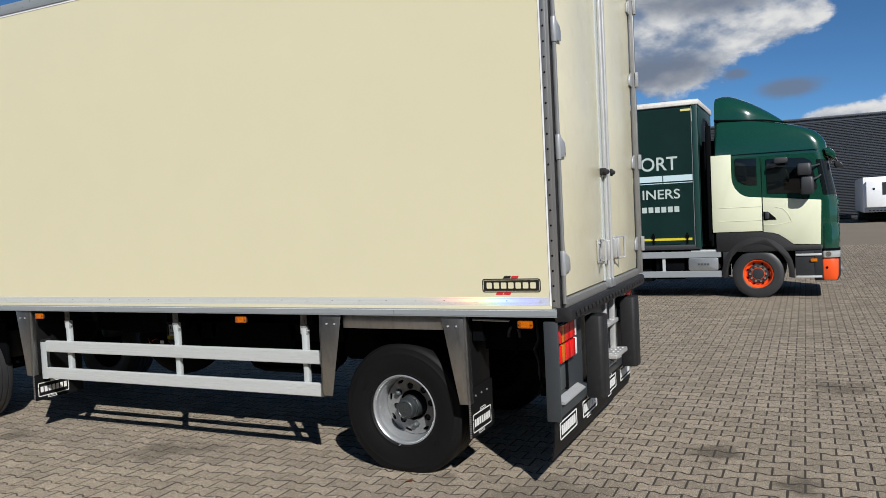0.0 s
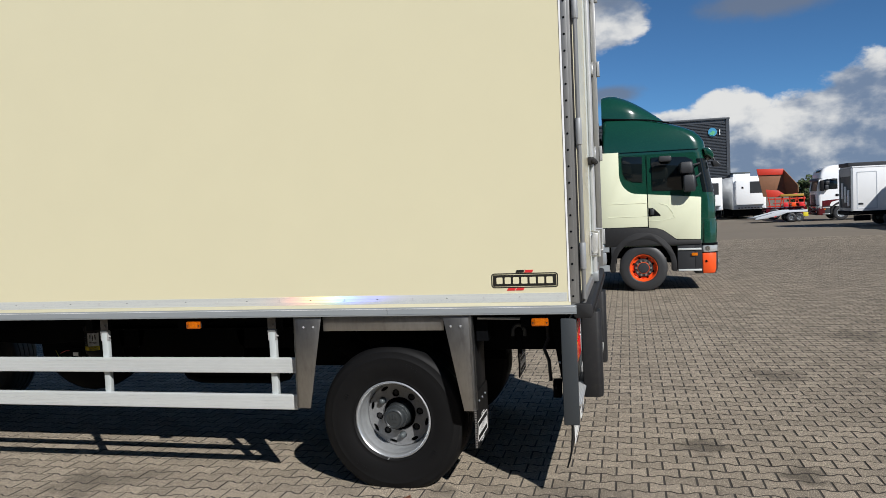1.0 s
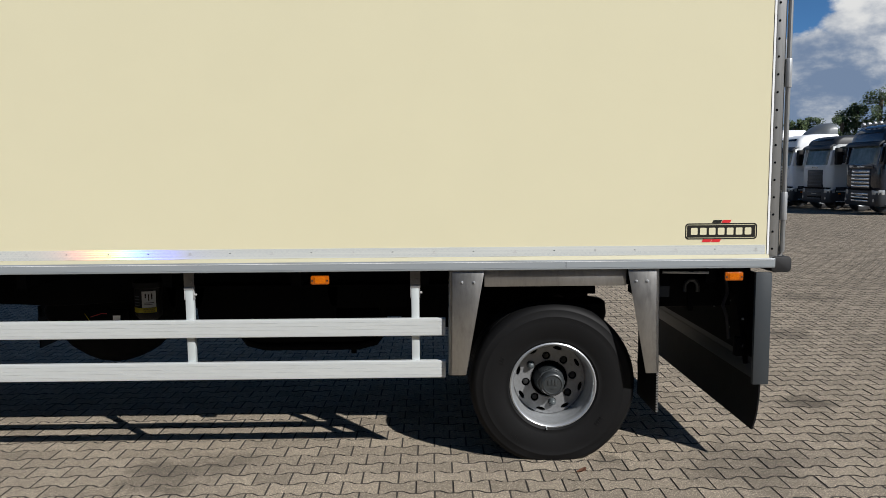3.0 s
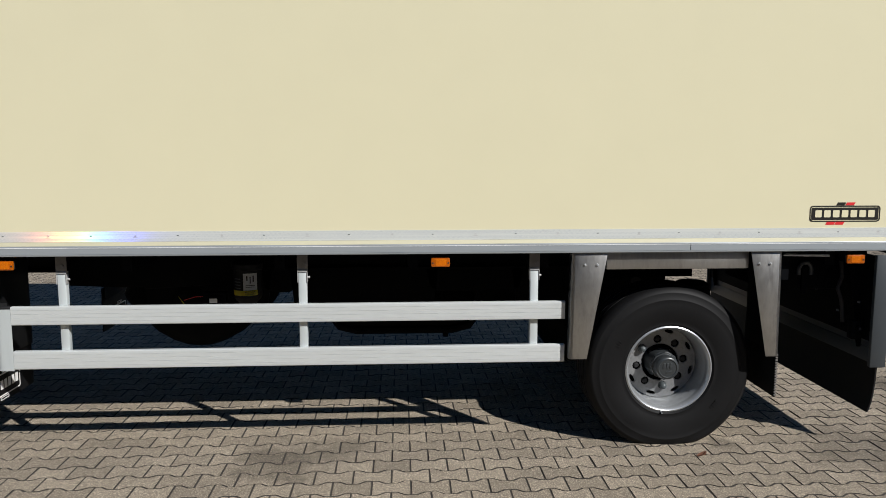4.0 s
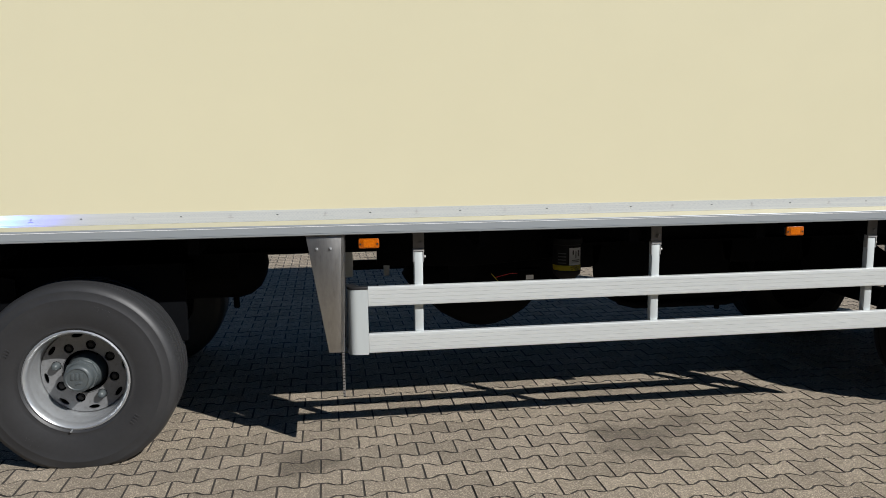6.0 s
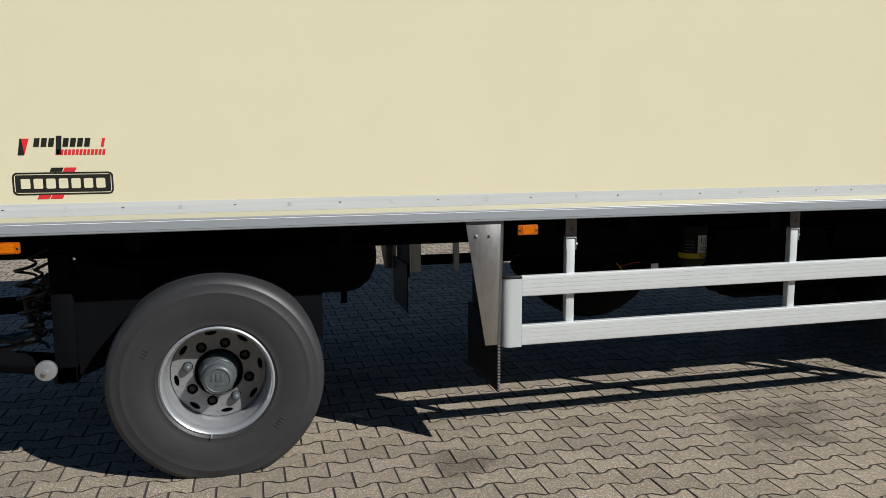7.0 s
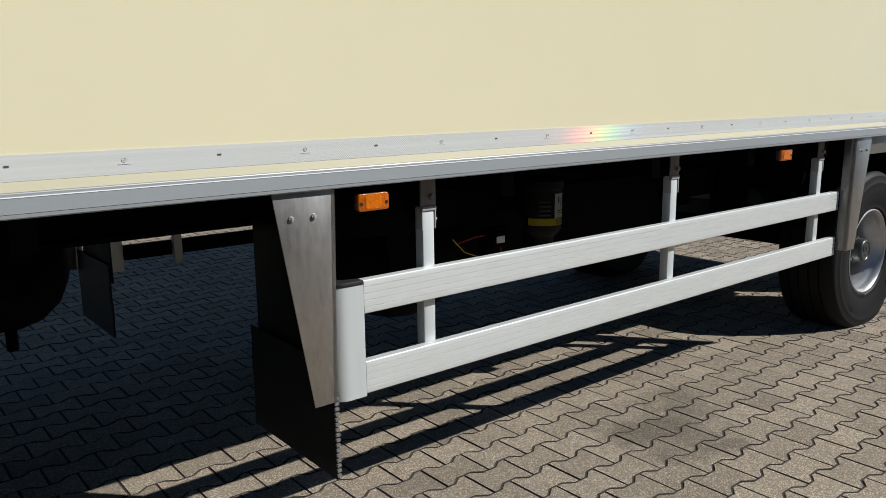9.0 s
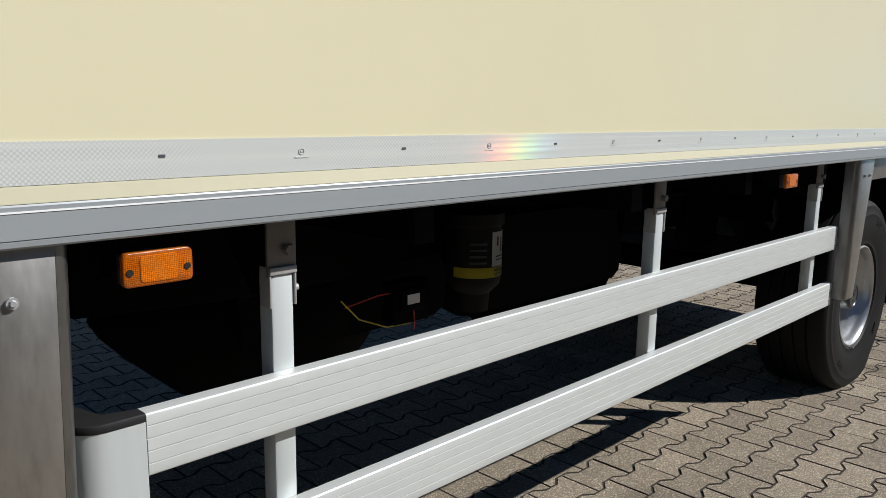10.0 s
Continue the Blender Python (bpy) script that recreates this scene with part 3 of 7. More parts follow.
        box(bm, 0.012, 0.048, ya, yb, 1.385, TOP - 0.025)
        door = part("rear_door", bm, "cream_door", trailer, "cream insulated rear door", bevel=0.006)
        edge = ya if n == 0 else yb
        s_ = 1 if n == 0 else -1
        bm = B()
        tube(bm, [(0.052, edge - s_ * 0.062, 1.34), (0.052, edge - s_ * 0.062, TOP)], 0.0145, 10)
        part("hinge_tube", bm, "steel_frame", door, "steel hinge tube")
        if n == 1:
            bm = B()
            box(bm, 0.049, 0.1, WID - 0.05, WID - 0.01, 1.33, TOP)
            part("hinge_post", bm, "steel_frame", door, "steel post behind the hinges", bevel=0.006)
        for zh in (1.62, 2.42, 3.22, 3.92):
            bm = B()
            if n == 1:
                box(bm, 0.1, 0.125, WID - 0.06, WID - 0.01, zh - 0.07, zh + 0.07)
            tube(bm, [(0.052, edge - s_ * 0.062, zh - 0.085), (0.052, edge - s_ * 0.062, zh + 0.085)], 0.021, 10)
            prism(bm, [(edge - s_ * 0.05, zh - 0.07), (edge - s_ * 0.03, zh + 0.07), (edge + s_ * 0.05, zh + 0.04), (edge + s_ * 0.07, zh + 0.01), (edge + s_ * 0.07, zh - 0.06)], "x", 0.05, 0.066)
            part("hinge", bm, "hinge_grey", door, "dull galvanised hinge", bevel=0.003)
        bm = B()
        yc = 1.3 - s_ * 0.055
        tube(bm, [(0.075, yc, 1.335), (0.075, yc, TOP + 0.02)], 0.017, 12)
        part("locking_bar", bm, "zinc", door, "bright steel locking bar")
        bm = B()
        box(bm, 0.048, 0.056, yc - 0.03 * s_ - 0.03, yc - 0.03 * s_ + 0.03, 1.385, TOP - 0.03)
        part("seal", bm, "alu_post", door, "aluminium door edge")
        bm = B()
        ends = lambda a, b: sorted((yc - s_ * a, yc - s_ * b))
        box(bm, 0.049, 0.062, *ends(0.27, 0.02), 1.545, 1.735)
        box(bm, 0.062, 0.112, *ends(0.20, 0.16), 1.56, 1.72)
        box(bm, 0.062, 0.112, *ends(0.09, 0.05), 1.56, 1.72)
        box(bm, 0.062, 0.094, *ends(0.16, 0.09), 1.60, 1.68)
        latch = part("latch", bm, "zinc", door, "galvanised door latch", bevel=0.006)
        for zb in (1.575, 1.705):
            bm = B()
            cyl(bm, (0.066, yc - s_ * 0.235, zb), 0.011, 0.014, "x", 8)
            part("bolt", bm, "galv", latch)
        bm = B()
        yk = yc - s_ * 0.27
        tube(bm, [(0.07, yk + s_ * 0.08, 1.545), (0.125, yk - s_ * 0.03, 1.55), (0.125, yk - s_ * 0.03, 1.73), (0.07, yk + s_ * 0.08, 1.735)], 0.01, 8)
        part("latch_handle", bm, "zinc", latch, "galvanised loop handle")
        bm = B()
        cyl(bm, (0.1, yc - s_ * 0.05, 2.285), 0.02, 0.07, "y", 12)
        box(bm, 0.05, 0.1, yc - s_ * 0.06 - 0.015, yc - s_ * 0.06 + 0.015, 2.255, 2.315)
        part("door_stop", bm, "rubber", door, "black rubber door stop", bevel=0.004)
        bm = B()
        box(bm, 0.05, 0.1, yc - 0.03, yc + 0.03, 1.325, 1.40)
        part("bar_keeper", bm, "galv", door, bevel=0.006)
    for o in set(trailer.children) - before:
        o.location.x += XR
    logo(trailer, -0.503, -0.062, 1.421, 1.519, -0.0004)
    logo(trailer, -7.667, -7.254, 1.424, 1.524, -0.0004)
    # coachbuilder's sticker as plain bars
    bm = B()
    x0, z0 = -7.637, 1.60
    prism(bm, [(x0, z0), (x0 + 0.025, z0), (x0 + 0.045, z0 + 0.072), (x0 + 0.012, z0 + 0.072)], "y", -0.0004, -0.0016)
    st = part("sticker", bm, "black_sticker", trailer, "coachbuilder sticker of black and red bars", smooth=0)
    bm = B()
    prism(bm, [(x0 + 0.027, z0 + 0.002), (x0 + 0.049, z0 + 0.072), (x0 + 0.018, z0 + 0.072)], "y", -0.0014, -0.0022)
    part("wedge", bm, "red_sticker", st, smooth=0)
    for k in range(8):
        bm = B()
        a, lo, hi = x0 + 0.064 + k * 0.0295, z0 + 0.036, z0 + 0.074
        if k == 3:
            lo, hi = z0 + 0.002, z0 + 0.084
        prism(bm, [(a, lo), (a + 0.022, lo), (a + 0.029, hi), (a + 0.007, hi)], "y", -0.0004, -0.0016)
        part("bar", bm, "black_sticker", st, smooth=0)
    for k in range(13):
        bm = B()
        a = x0 + 0.155 + k * 0.0157
        prism(bm, [(a, z0), (a + 0.011, z0), (a + 0.0155, z0 + 0.024), (a + 0.0045, z0 + 0.024)], "y", -0.0004, -0.0016)
        part("bar", bm, "red_sticker", st, smooth=0)
    bm = B()
    prism(bm, [(x0 + 0.34, z0 + 0.036), (x0 + 0.352, z0 + 0.036), (x0 + 0.36, z0 + 0.074), (x0 + 0.348, z0 + 0.074)], "y", -0.0004, -0.0016)
    part("wedge", bm, "red_sticker", st, smooth=0)


def marker_lamp(x):
    bm = B()
    box(bm, -0.050, 0.057, 0.0128, 0.03, -0.024, 0.024)
    lamp = part("marker_lamp", bm, "plastic", trailer, "amber side marker lamp", bevel=0.004, at=(x, 0.002, 1.19))
    bm = B()
    prism(bm, rounded(-0.053, 0.060, -0.027, 0.027, 0.009), "y", -0.002, 0.0125)
    part("lens_rim", bm, "amber_rim", lamp, "amber lens rim with prism cells", bevel=0.004)
    bm = B()
    lo, hi = rounded(-0.027, 0.034, -0.021, 0.021, 0.006), rounded(-0.026, 0.033, -0.020, 0.020, 0.006)
    ra = [bm.verts.new((px, -0.0015, pz)) for px, pz in lo]
    rb = [bm.verts.new((px, -0.0032, pz)) for px, pz in hi]
    for k in range(len(ra)):
        bm.faces.new((ra[k], ra[(k + 1) % len(ra)], rb[(k + 1) % len(ra)], rb[k]))
    bm.faces.new(rb)
    part("lens", bm, "amber_cells", lamp, "amber lens with fine prism cells")
    for dx in (-0.0425, 0.0495):
        bm = B()
        cyl(bm, (dx, -0.002, -0.003), 0.0056, 0.003, "y", 10)
        part("screw", bm, "black_sticker", lamp)
    bm = B()
    box(bm, -0.05, 0.05, 0.03, 0.088, -0.02, 0.05)
    part("bracket", bm, "black_steel", lamp)


def side_guard(y, s_):
    """Two aluminium planks on three hangers; s_ is -1 on the near side."""
    g = None
    for z0, z1 in ((0.825, 0.936), (0.557, 0.667)) if s_ < 0 else ((0.615, 0.70),):
        bm = B()
        # fine grooves between five bands, rounded long edges
        prof, n = [], 5
        h = (z1 - z0) / n
        for k in range(1, n):
            b = z0 + k * h
            prof += [(y, b - 0.0012), (y - s_ * 0.0017, b - 0.0004), (y - s_ * 0.0017, b + 0.0004), (y, b + 0.0012)]
        low = [(y - s_ * 0.006 * (1 - math.sin(a)), z0 + 0.006 * (1 - math.cos(a))) for a in (0, 0.5, 1.05, 1.57)]
        high = [(py, z0 + z1 - pz) for py, pz in low[::-1]]
        prof = low + prof + high + [(y - s_ * 0.032, z1), (y - s_ * 0.032, z0)]
        prism(bm, prof, "x", -5.269, -1.972)
        r = part("guard_rail", bm, "alu" if s_ < 0 else "black_steel", g or trailer, "ribbed aluminium side guard rail" if s_ < 0 else "dark side guard rail", smooth=15)
        if g is None:
            g = r
    for x in (-2.16, -3.567, -4.98):
        bm = B()
        box(bm, x - 0.024, x + 0.026, *sorted((y - s_ * 0.033, y - s_ * 0.078)), 0.562, 1.135)
        part("post", bm, "alu_post", g, "aluminium guard post", bevel=0.006)
        bm = B()
        box(bm, x - 0.03, x + 0.034, *sorted((y - s_ * 0.034, y - s_ * 0.042)), 1.12, 1.246)
        part("hanger", bm, "hanger", g, "dark steel hanger plate", bevel=0.002)
        bm = B()
        box(bm, x - 0.029, x - 0.0248, *sorted((y - s_ * 0.030, y - s_ * 0.066)), 1.062, 1.14)
        box(bm, x + 0.0268, x + 0.031, *sorted((y - s_ * 0.030, y - s_ * 0.066)), 1.062, 1.14)
        box(bm, x - 0.029, x + 0.031, *sorted((y - s_ * 0.027, y - s_ * 0.0335)), 1.126, 1.14)
        cyl(bm, (x + 0.036, y - s_ * 0.048, 1.092), 0.007, 0.018, "x", 8)
        part("clamp", bm, "clamp", g, "dull galvanised post clamp", bevel=0.0015)
        if s_ < 0:
            bm = B()
            cyl(bm, (x + 0.012, y - s_ * 0.028, 1.172), 0.011, 0.018, "y", 6)
            part("bolt", bm, "hanger", g)
            bm = B()
            prism(bm, [(y + 0.043, 1.246), (y + 0.75, 1.246), (y + 0.75, 1.2), (y + 0.2, 1.19), (y + 0.1, 1.08), (y + 0.08, 1.08), (y + 0.08, 1.142), (y + 0.043, 1.142)], "x", x - 0.026, x - 0.020)
            part("outrigger", bm, "black_steel", g, "black curved outrigger plate")
    # rounded end piece, bent back towards the wheel
    bm = B()
    outer, inner = [], []
    r = 0.055
    for k in range(7):
        a = radians(90 * k / 6)
        outer.append((-5.385 + r - r * math.sin(a), y - s_ * (r - r * math.cos(a))))
        inner.append((-5.385 + r - (r - 0.006) * math.sin(a), y - s_ * (r - (r - 0.006) * math.cos(a))))
    poly = [(-5.2705, y)] + outer + [(-5.385, y - s_ * 0.12), (-5.379, y - s_ * 0.12)] + inner[::-1] + [(-5.2705, y - s_ * 0.006)]
    prism(bm, poly, "z", 0.55, 0.922)
    part("end_piece", bm, "alu_post", g, "rounded aluminium end piece", smooth=40)
    bm = B()
    prism(bm, [(-5.2705, y + s_ * 0.002)] + [(px - 0.002, py + s_ * 0.002) for px, py in outer] + [(-5.387, y - s_ * 0.12), (-5.345, y - s_ * 0.12), (-5.325, y - s_ * 0.045), (-5.2705, y - s_ * 0.03)], "z", 0.9225, 0.938)
    part("end_cap", bm, "rubber", g, "black plastic end cap", bevel=0.003)


def fender_bracket(xs, bend, y, s_, flap=False, width=0.43):
    """A tapered stainless plate; xs: top left, top right, bottom left, bottom right; bend: the side with the rounded return."""
    tl, tr, bl, br = xs
    bm = B()
    t = 0.004
    # face
    prism(bm, [(bl, 0.587), (br, 0.587), (tr, 1.242), (tl, 1.242)], "y", y, y - s_ * t)
    p = part("fender_bracket", bm, "stainless", trailer, "tapered brushed stainless wheel bracket", bevel=0.0012)
    r, xe = 0.022, (br if bend > 0 else bl)
    xt = tr if bend > 0 else tl
    bm = B()
    ring = []
    for z, xx in ((0.587, xe), (1.242, xt)):
        row = [(xx, y)]
        for k in range(1, 6):
            a = radians(90 * k / 5)
            row.append((xx + bend * r * math.sin(a), y - s_ * (r - r * math.cos(a))))
        row.append((xx + bend * r, y - s_ * 0.06))
        ring.append([bm.verts.new((px, py, z)) for px, py in row])
    for k in range(len(ring[0]) - 1):
        bm.faces.new((ring[0][k], ring[0][k + 1], ring[1][k + 1], ring[1][k]))
    bmesh.ops.solidify(bm, geom=bm.faces[:], thickness=0.003)
    part("bent_edge", bm, "stainless", p, "rounded stainless edge", smooth=50)
    for dx in (0.3, 0.68):
        bm = B()
        xx, zz = tl + (tr - tl) * dx, 1.168
        cyl(bm, (xx, y + s_ * 0.003, zz), 0.0085, 0.006, "y", 10)
        lathe(bm, [(0.006, y + s_ * 0.006), (0.004, y + s_ * 0.01)], 8, "y", (xx, 0, zz))
        part("bolt", bm, "hinge_grey", p)
    if flap:
        xx = xe + bend * r * 0.5
        bm = B()
        prism(bm, [(y - s_ * 0.062, 0.60), (y - s_ * width, 0.60), (y - s_ * width, 1.235), (y - s_ * 0.062, 1.235)], "x", xt + bend * r - 0.012, xt + bend * r - 0.004)
        part("flap_carrier", bm, "flap", p, "dark plate carrying the mudflap", bevel=0.001)
        bm = B()
        n = 12
        rows = []
        for k in range(n + 1):
            z = 0.70 - (0.70 - 0.325) * k / n
            rows.append((xx - 0.004 + 0.0015 * math.sin(k), z))
        back = [(px + 0.01, pz) for px, pz in rows]
        prism(bm, [(px, pz) for px, pz in rows + back[::-1]], "y", y - s_ * 0.012, y - s_ * (width + 0.02))
        f = part("mudflap", bm, "flap", p, "black rubber mudflap")
        # teeth paler than the flap: sun on their edges put into the colour
        for k in range(16):
            bm = B()
            box(bm, xx - 0.006, xx + 0.008, *sorted((y - s_ * 0.004, y - s_ * 0.012)), 0.335 + k * 0.017, 0.344 + k * 0.017)
            part("flap_tooth", bm, "hanger", f)
        for k in range(3):
            bm = B()
            cyl(bm, (xx + 0.014, y - s_ * (0.1 + 0.11 * k), 0.635), 0.008, 0.008, "x", 8)
            part("bolt", bm, "galv", f)
        logo_side(p, xx + 0.0062, y, s_, 0.36, 0.50, width)
    return p


def logo_side(parent, x, y, s_, z0, z1, width):
    """White framed badge on the back face of a mudflap."""
    ya, yb = sorted((y - s_ * 0.045, y - s_ * 0.40))
    bm = B()
    h = z1 - z0
    frame_prism(bm, rounded(ya, yb, z0, z1, 0.015), rounded(ya + 0.008, yb - 0.008, z0 + 0.008, z1 - 0.008, 0.01), "x", x, x + 0.0012)
    n = part("badge", bm, "white_sticker", parent, "white framed badge", smooth=0)
    w = (yb - ya - 0.04) / 7
    for k in range(7):
        bm = B()
        box(bm, x, x + 0.0014, ya + 0.02 + w * k + w * 0.14, ya + 0.02 + w * (k + 1) - w * 0.14, z0 + h * 0.3, z1 - h * 0.3)
        part("block", bm, "white_sticker", n, smooth=0)
    for dz, dy in ((z1 + 0.004, 0.02), (z0 - 0.024, -0.02)):
        bm = B()
        m = (ya + yb) / 2 + dy
        frame_prism(bm, [(m - 0.05, dz), (m + 0.05, dz), (m + 0.05, dz + 0.02), (m - 0.05, dz + 0.02)], [(m - 0.044, dz + 0.005), (m + 0.044, dz + 0.005), (m + 0.044, dz + 0.015), (m - 0.044, dz + 0.015)], "x", x, x + 0.0012)
        part("tab", bm, "white_sticker", n, smooth=0)
    return n


AXLE = 0.487


def wheel_parts(phase, tyre_mat, hub_mat):
    """One loaded wheel at the origin with its outer face towards -y; the rim carries the rest."""
    turn = radians(phase)
    bm = B()
    k_ = 0.94
    lathe(bm, [(r_ * k_, h_) for r_, h_ in [(0.296, -0.158), (0.297, -0.168), (0.288, -0.172), (0.279, -0.166), (0.272, -0.15), (0.268, -0.138), (0.2675, -0.12), (0.2625, -0.116), (0.262, -0.08), (0.2575, -0.074), (0.256, -0.02), (0.2545, 0.02), (0.2535, 0.1), (0.27, 0.15), (0.296, 0.165), (0.296, 0.17), (0.274, 0.155), (0.258, 0.1), (0.260, 0.02), (0.264, -0.05), (0.271, -0.12), (0.278, -0.15)]], 64, "y", closed=False)
    rim = part("wheel", bm, "rim", trailer, "silver steel wheel with a deep rim", smooth=50)
    # disc with bolt holes and hand holes
    bm = B()
    edges = []

    def ring_of(pts):
        v = [bm.verts.new((px, 0, pz)) for px, pz in pts]
        edges.extend(bm.edges.new((v[k], v[(k + 1) % len(v)])) for k in range(len(v)))

    ring_of([(0.236 * math.cos(2 * math.pi * k / 64), 0.236 * math.sin(2 * math.pi * k / 64)) for k in range(64)])
    ring_of([(0.122 * math.cos(2 * math.pi * k / 40), 0.122 * math.sin(2 * math.pi * k / 40)) for k in range(40)])
    for k in range(8):
        a = 2 * math.pi * k / 8 + turn
        ring_of([(0.156 * math.cos(a) + 0.0275 * math.cos(b), 0.156 * math.sin(a) + 0.0275 * math.sin(b)) for b in (2 * math.pi * i / 12 for i in range(12))])
    for k in range(8):
        a = 2 * math.pi * (k + 0.5) / 8 + turn
        pts = []
        for i in range(12):
            b = 2 * math.pi * i / 12
            u, w = 0.031 * math.cos(b), 0.0125 * math.sin(b)
            pts.append(((0.211 + w) * math.cos(a) - u * math.sin(a), (0.211 + w) * math.sin(a) + u * math.cos(a)))
        ring_of(pts)
    bmesh.ops.triangle_fill(bm, edges=edges, use_beauty=True, use_dissolve=False)
    ex = bmesh.ops.extrude_face_region(bm, geom=bm.faces[:])
    for v in ex["geom"]:
        if isinstance(v, bmesh.types.BMVert):
            v.co.y += 0.014
    part("disc", bm, "disc", rim, "grimy grey wheel disc with hand holes, darkened for the recess's shade", smooth=0)
    bm = B()
    cyl(bm, (0, 0.065, 0), 0.225, 0.05, "y", 40)
    part("brake_drum", bm, "black_steel", rim)
    bm = B()
    lathe(bm, [(0.284, 0.162), (0.286, 0.172), (0.25, 0.178), (0.12, 0.2), (0.001, 0.2)], 36, "y", closed=False)
    part("dust_shield", bm, "black_steel", rim, "black brake dust shield")
    bm = B()
    lathe(bm, [(0.124, -0.034), (0.122, -0.012), (0.116, 0.0), (0.112, 0.01)], 40, "y", closed=False)
    part("hub_bore", bm, "black_steel", rim, at=(0, 0.03, 0))
    bm = B()
    lathe(bm, [(0.106, 0.02), (0.098, -0.02), (0.092, -0.045), (0.088, -0.09), (0.081, -0.096), (0.077, -0.15), (0.074, -0.166), (0.068, -0.173), (0.059, -0.175), (0.055, -0.171), (0.001, -0.171)], 36, "y")
    part("hub_cap", bm, hub_mat, rim, "grey painted axle hub cap", smooth=40, at=(0, 0.02, 0))
    bm = B()
    cyl(bm, (0, -0.105, 0), 0.091, 0.03, "y", 8)
    for k in range(3):
        prism(bm, [(-0.034 + k * 0.022, -0.004), (-0.018 + k * 0.022, -0.004), (-0.014 + k * 0.022, 0.034), (-0.03 + k * 0.022, 0.034)], "y", -0.1745, -0.169)
    prism(bm, [(-0.012, -0.034), (0.024, -0.026), (0.024, -0.014), (-0.012, -0.022)], "y", -0.174, -0.169)
    part("hub_nut", bm, hub_mat, rim, bevel=0.003, at=(0, 0.02, 0))
    for k in range(8):
        a = 2 * math.pi * k / 8 + turn
        c = (0.156 * math.cos(a), 0, 0.156 * math.sin(a))
        bm = B()
        if k in (3, 6):
            lathe(bm, [(0.0235, -0.016), (0.0235, -0.03), (0.0225, -0.044), (0.017, -0.056), (0.009, -0.062), (0.001, -0.063)], 14, "y", c)
        else:
            lathe(bm, [(0.019, 0.006), (0.019, -0.012), (0.012, -0.014), (0.012, -0.02), (0.001, -0.02)], 6, "y", c)
        part("wheel_nut", bm, "hub" if k in (3, 6) else "rubber", rim, at=(0, 0.02, 0))
    half = [(0.274, -0.160), (0.288, -0.173), (0.292, -0.1772), (0.297, -0.1772), (0.300, -0.1765), (0.318, -0.1815), (0.345, -0.188), (0.385, -0.193), (0.412, -0.1928), (0.436, -0.1912), (0.4395, -0.1919), (0.4425, -0.1915), (0.445, -0.1902), (0.478, -0.183), (0.481, -0.1830), (0.4835, -0.1819), (0.495, -0.174), (0.506, -0.161), (0.511, -0.148), (0.514, -0.136)]
    tread = []
    for g in (-0.098, -0.034, 0.034, 0.098):
        tread += [(0.5165, g - 0.007), (0.504, g - 0.005), (0.504, g + 0.005), (0.5165, g + 0.007)]
    prof = half + tread + [(r, -h) for r, h in half[::-1]]
    prof = [(r if r < 0.3 else 0.3 + (r - 0.3) * 1.0716, h) for r, h in prof]
    bm = B()
    lathe(bm, prof, 96, "y", closed=False)
    # the tyre stands flat on the ground and bulges a little above it
    for v in bm.verts:
        d = -AXLE - v.co.z
        if d > -0.1:
            v.co.y *= 1 + 0.05 * max(0.0, 1 - abs(d + 0.03) / 0.07)
        if d > 0:
            v.co.z = -AXLE
    tyre = part("tyre", bm, tyre_mat, rim, "worn black truck tyre", smooth=28)
    # raised size and load marks, worn past reading
    for a0, n, rr in ((62, 5, 0.413), (228, 5, 0.413), (150, 3, 0.375), (318, 4, 0.375)):
        for k in range(n):
            bm = B()
            a = radians(a0 + k * 2.6)
            c, s_ = math.cos(a), math.sin(a)
            prism(bm, [(c * (rr + u) - s_ * w, s_ * (rr + u) + c * w) for u, w in ((-0.014, -0.004), (0.014, -0.004), (0.014, 0.004), (-0.014, 0.004))], "y", -0.1938, -0.189)
            part("raised_mark", bm, tyre_mat, tyre, smooth=0)
    bm = B()
    cyl(bm, (-0.28 * math.sin(0.15), -0.168, -0.28), 0.005, 0.05, "y", 8)
    part("valve", bm, "galv", rim)
    return rim


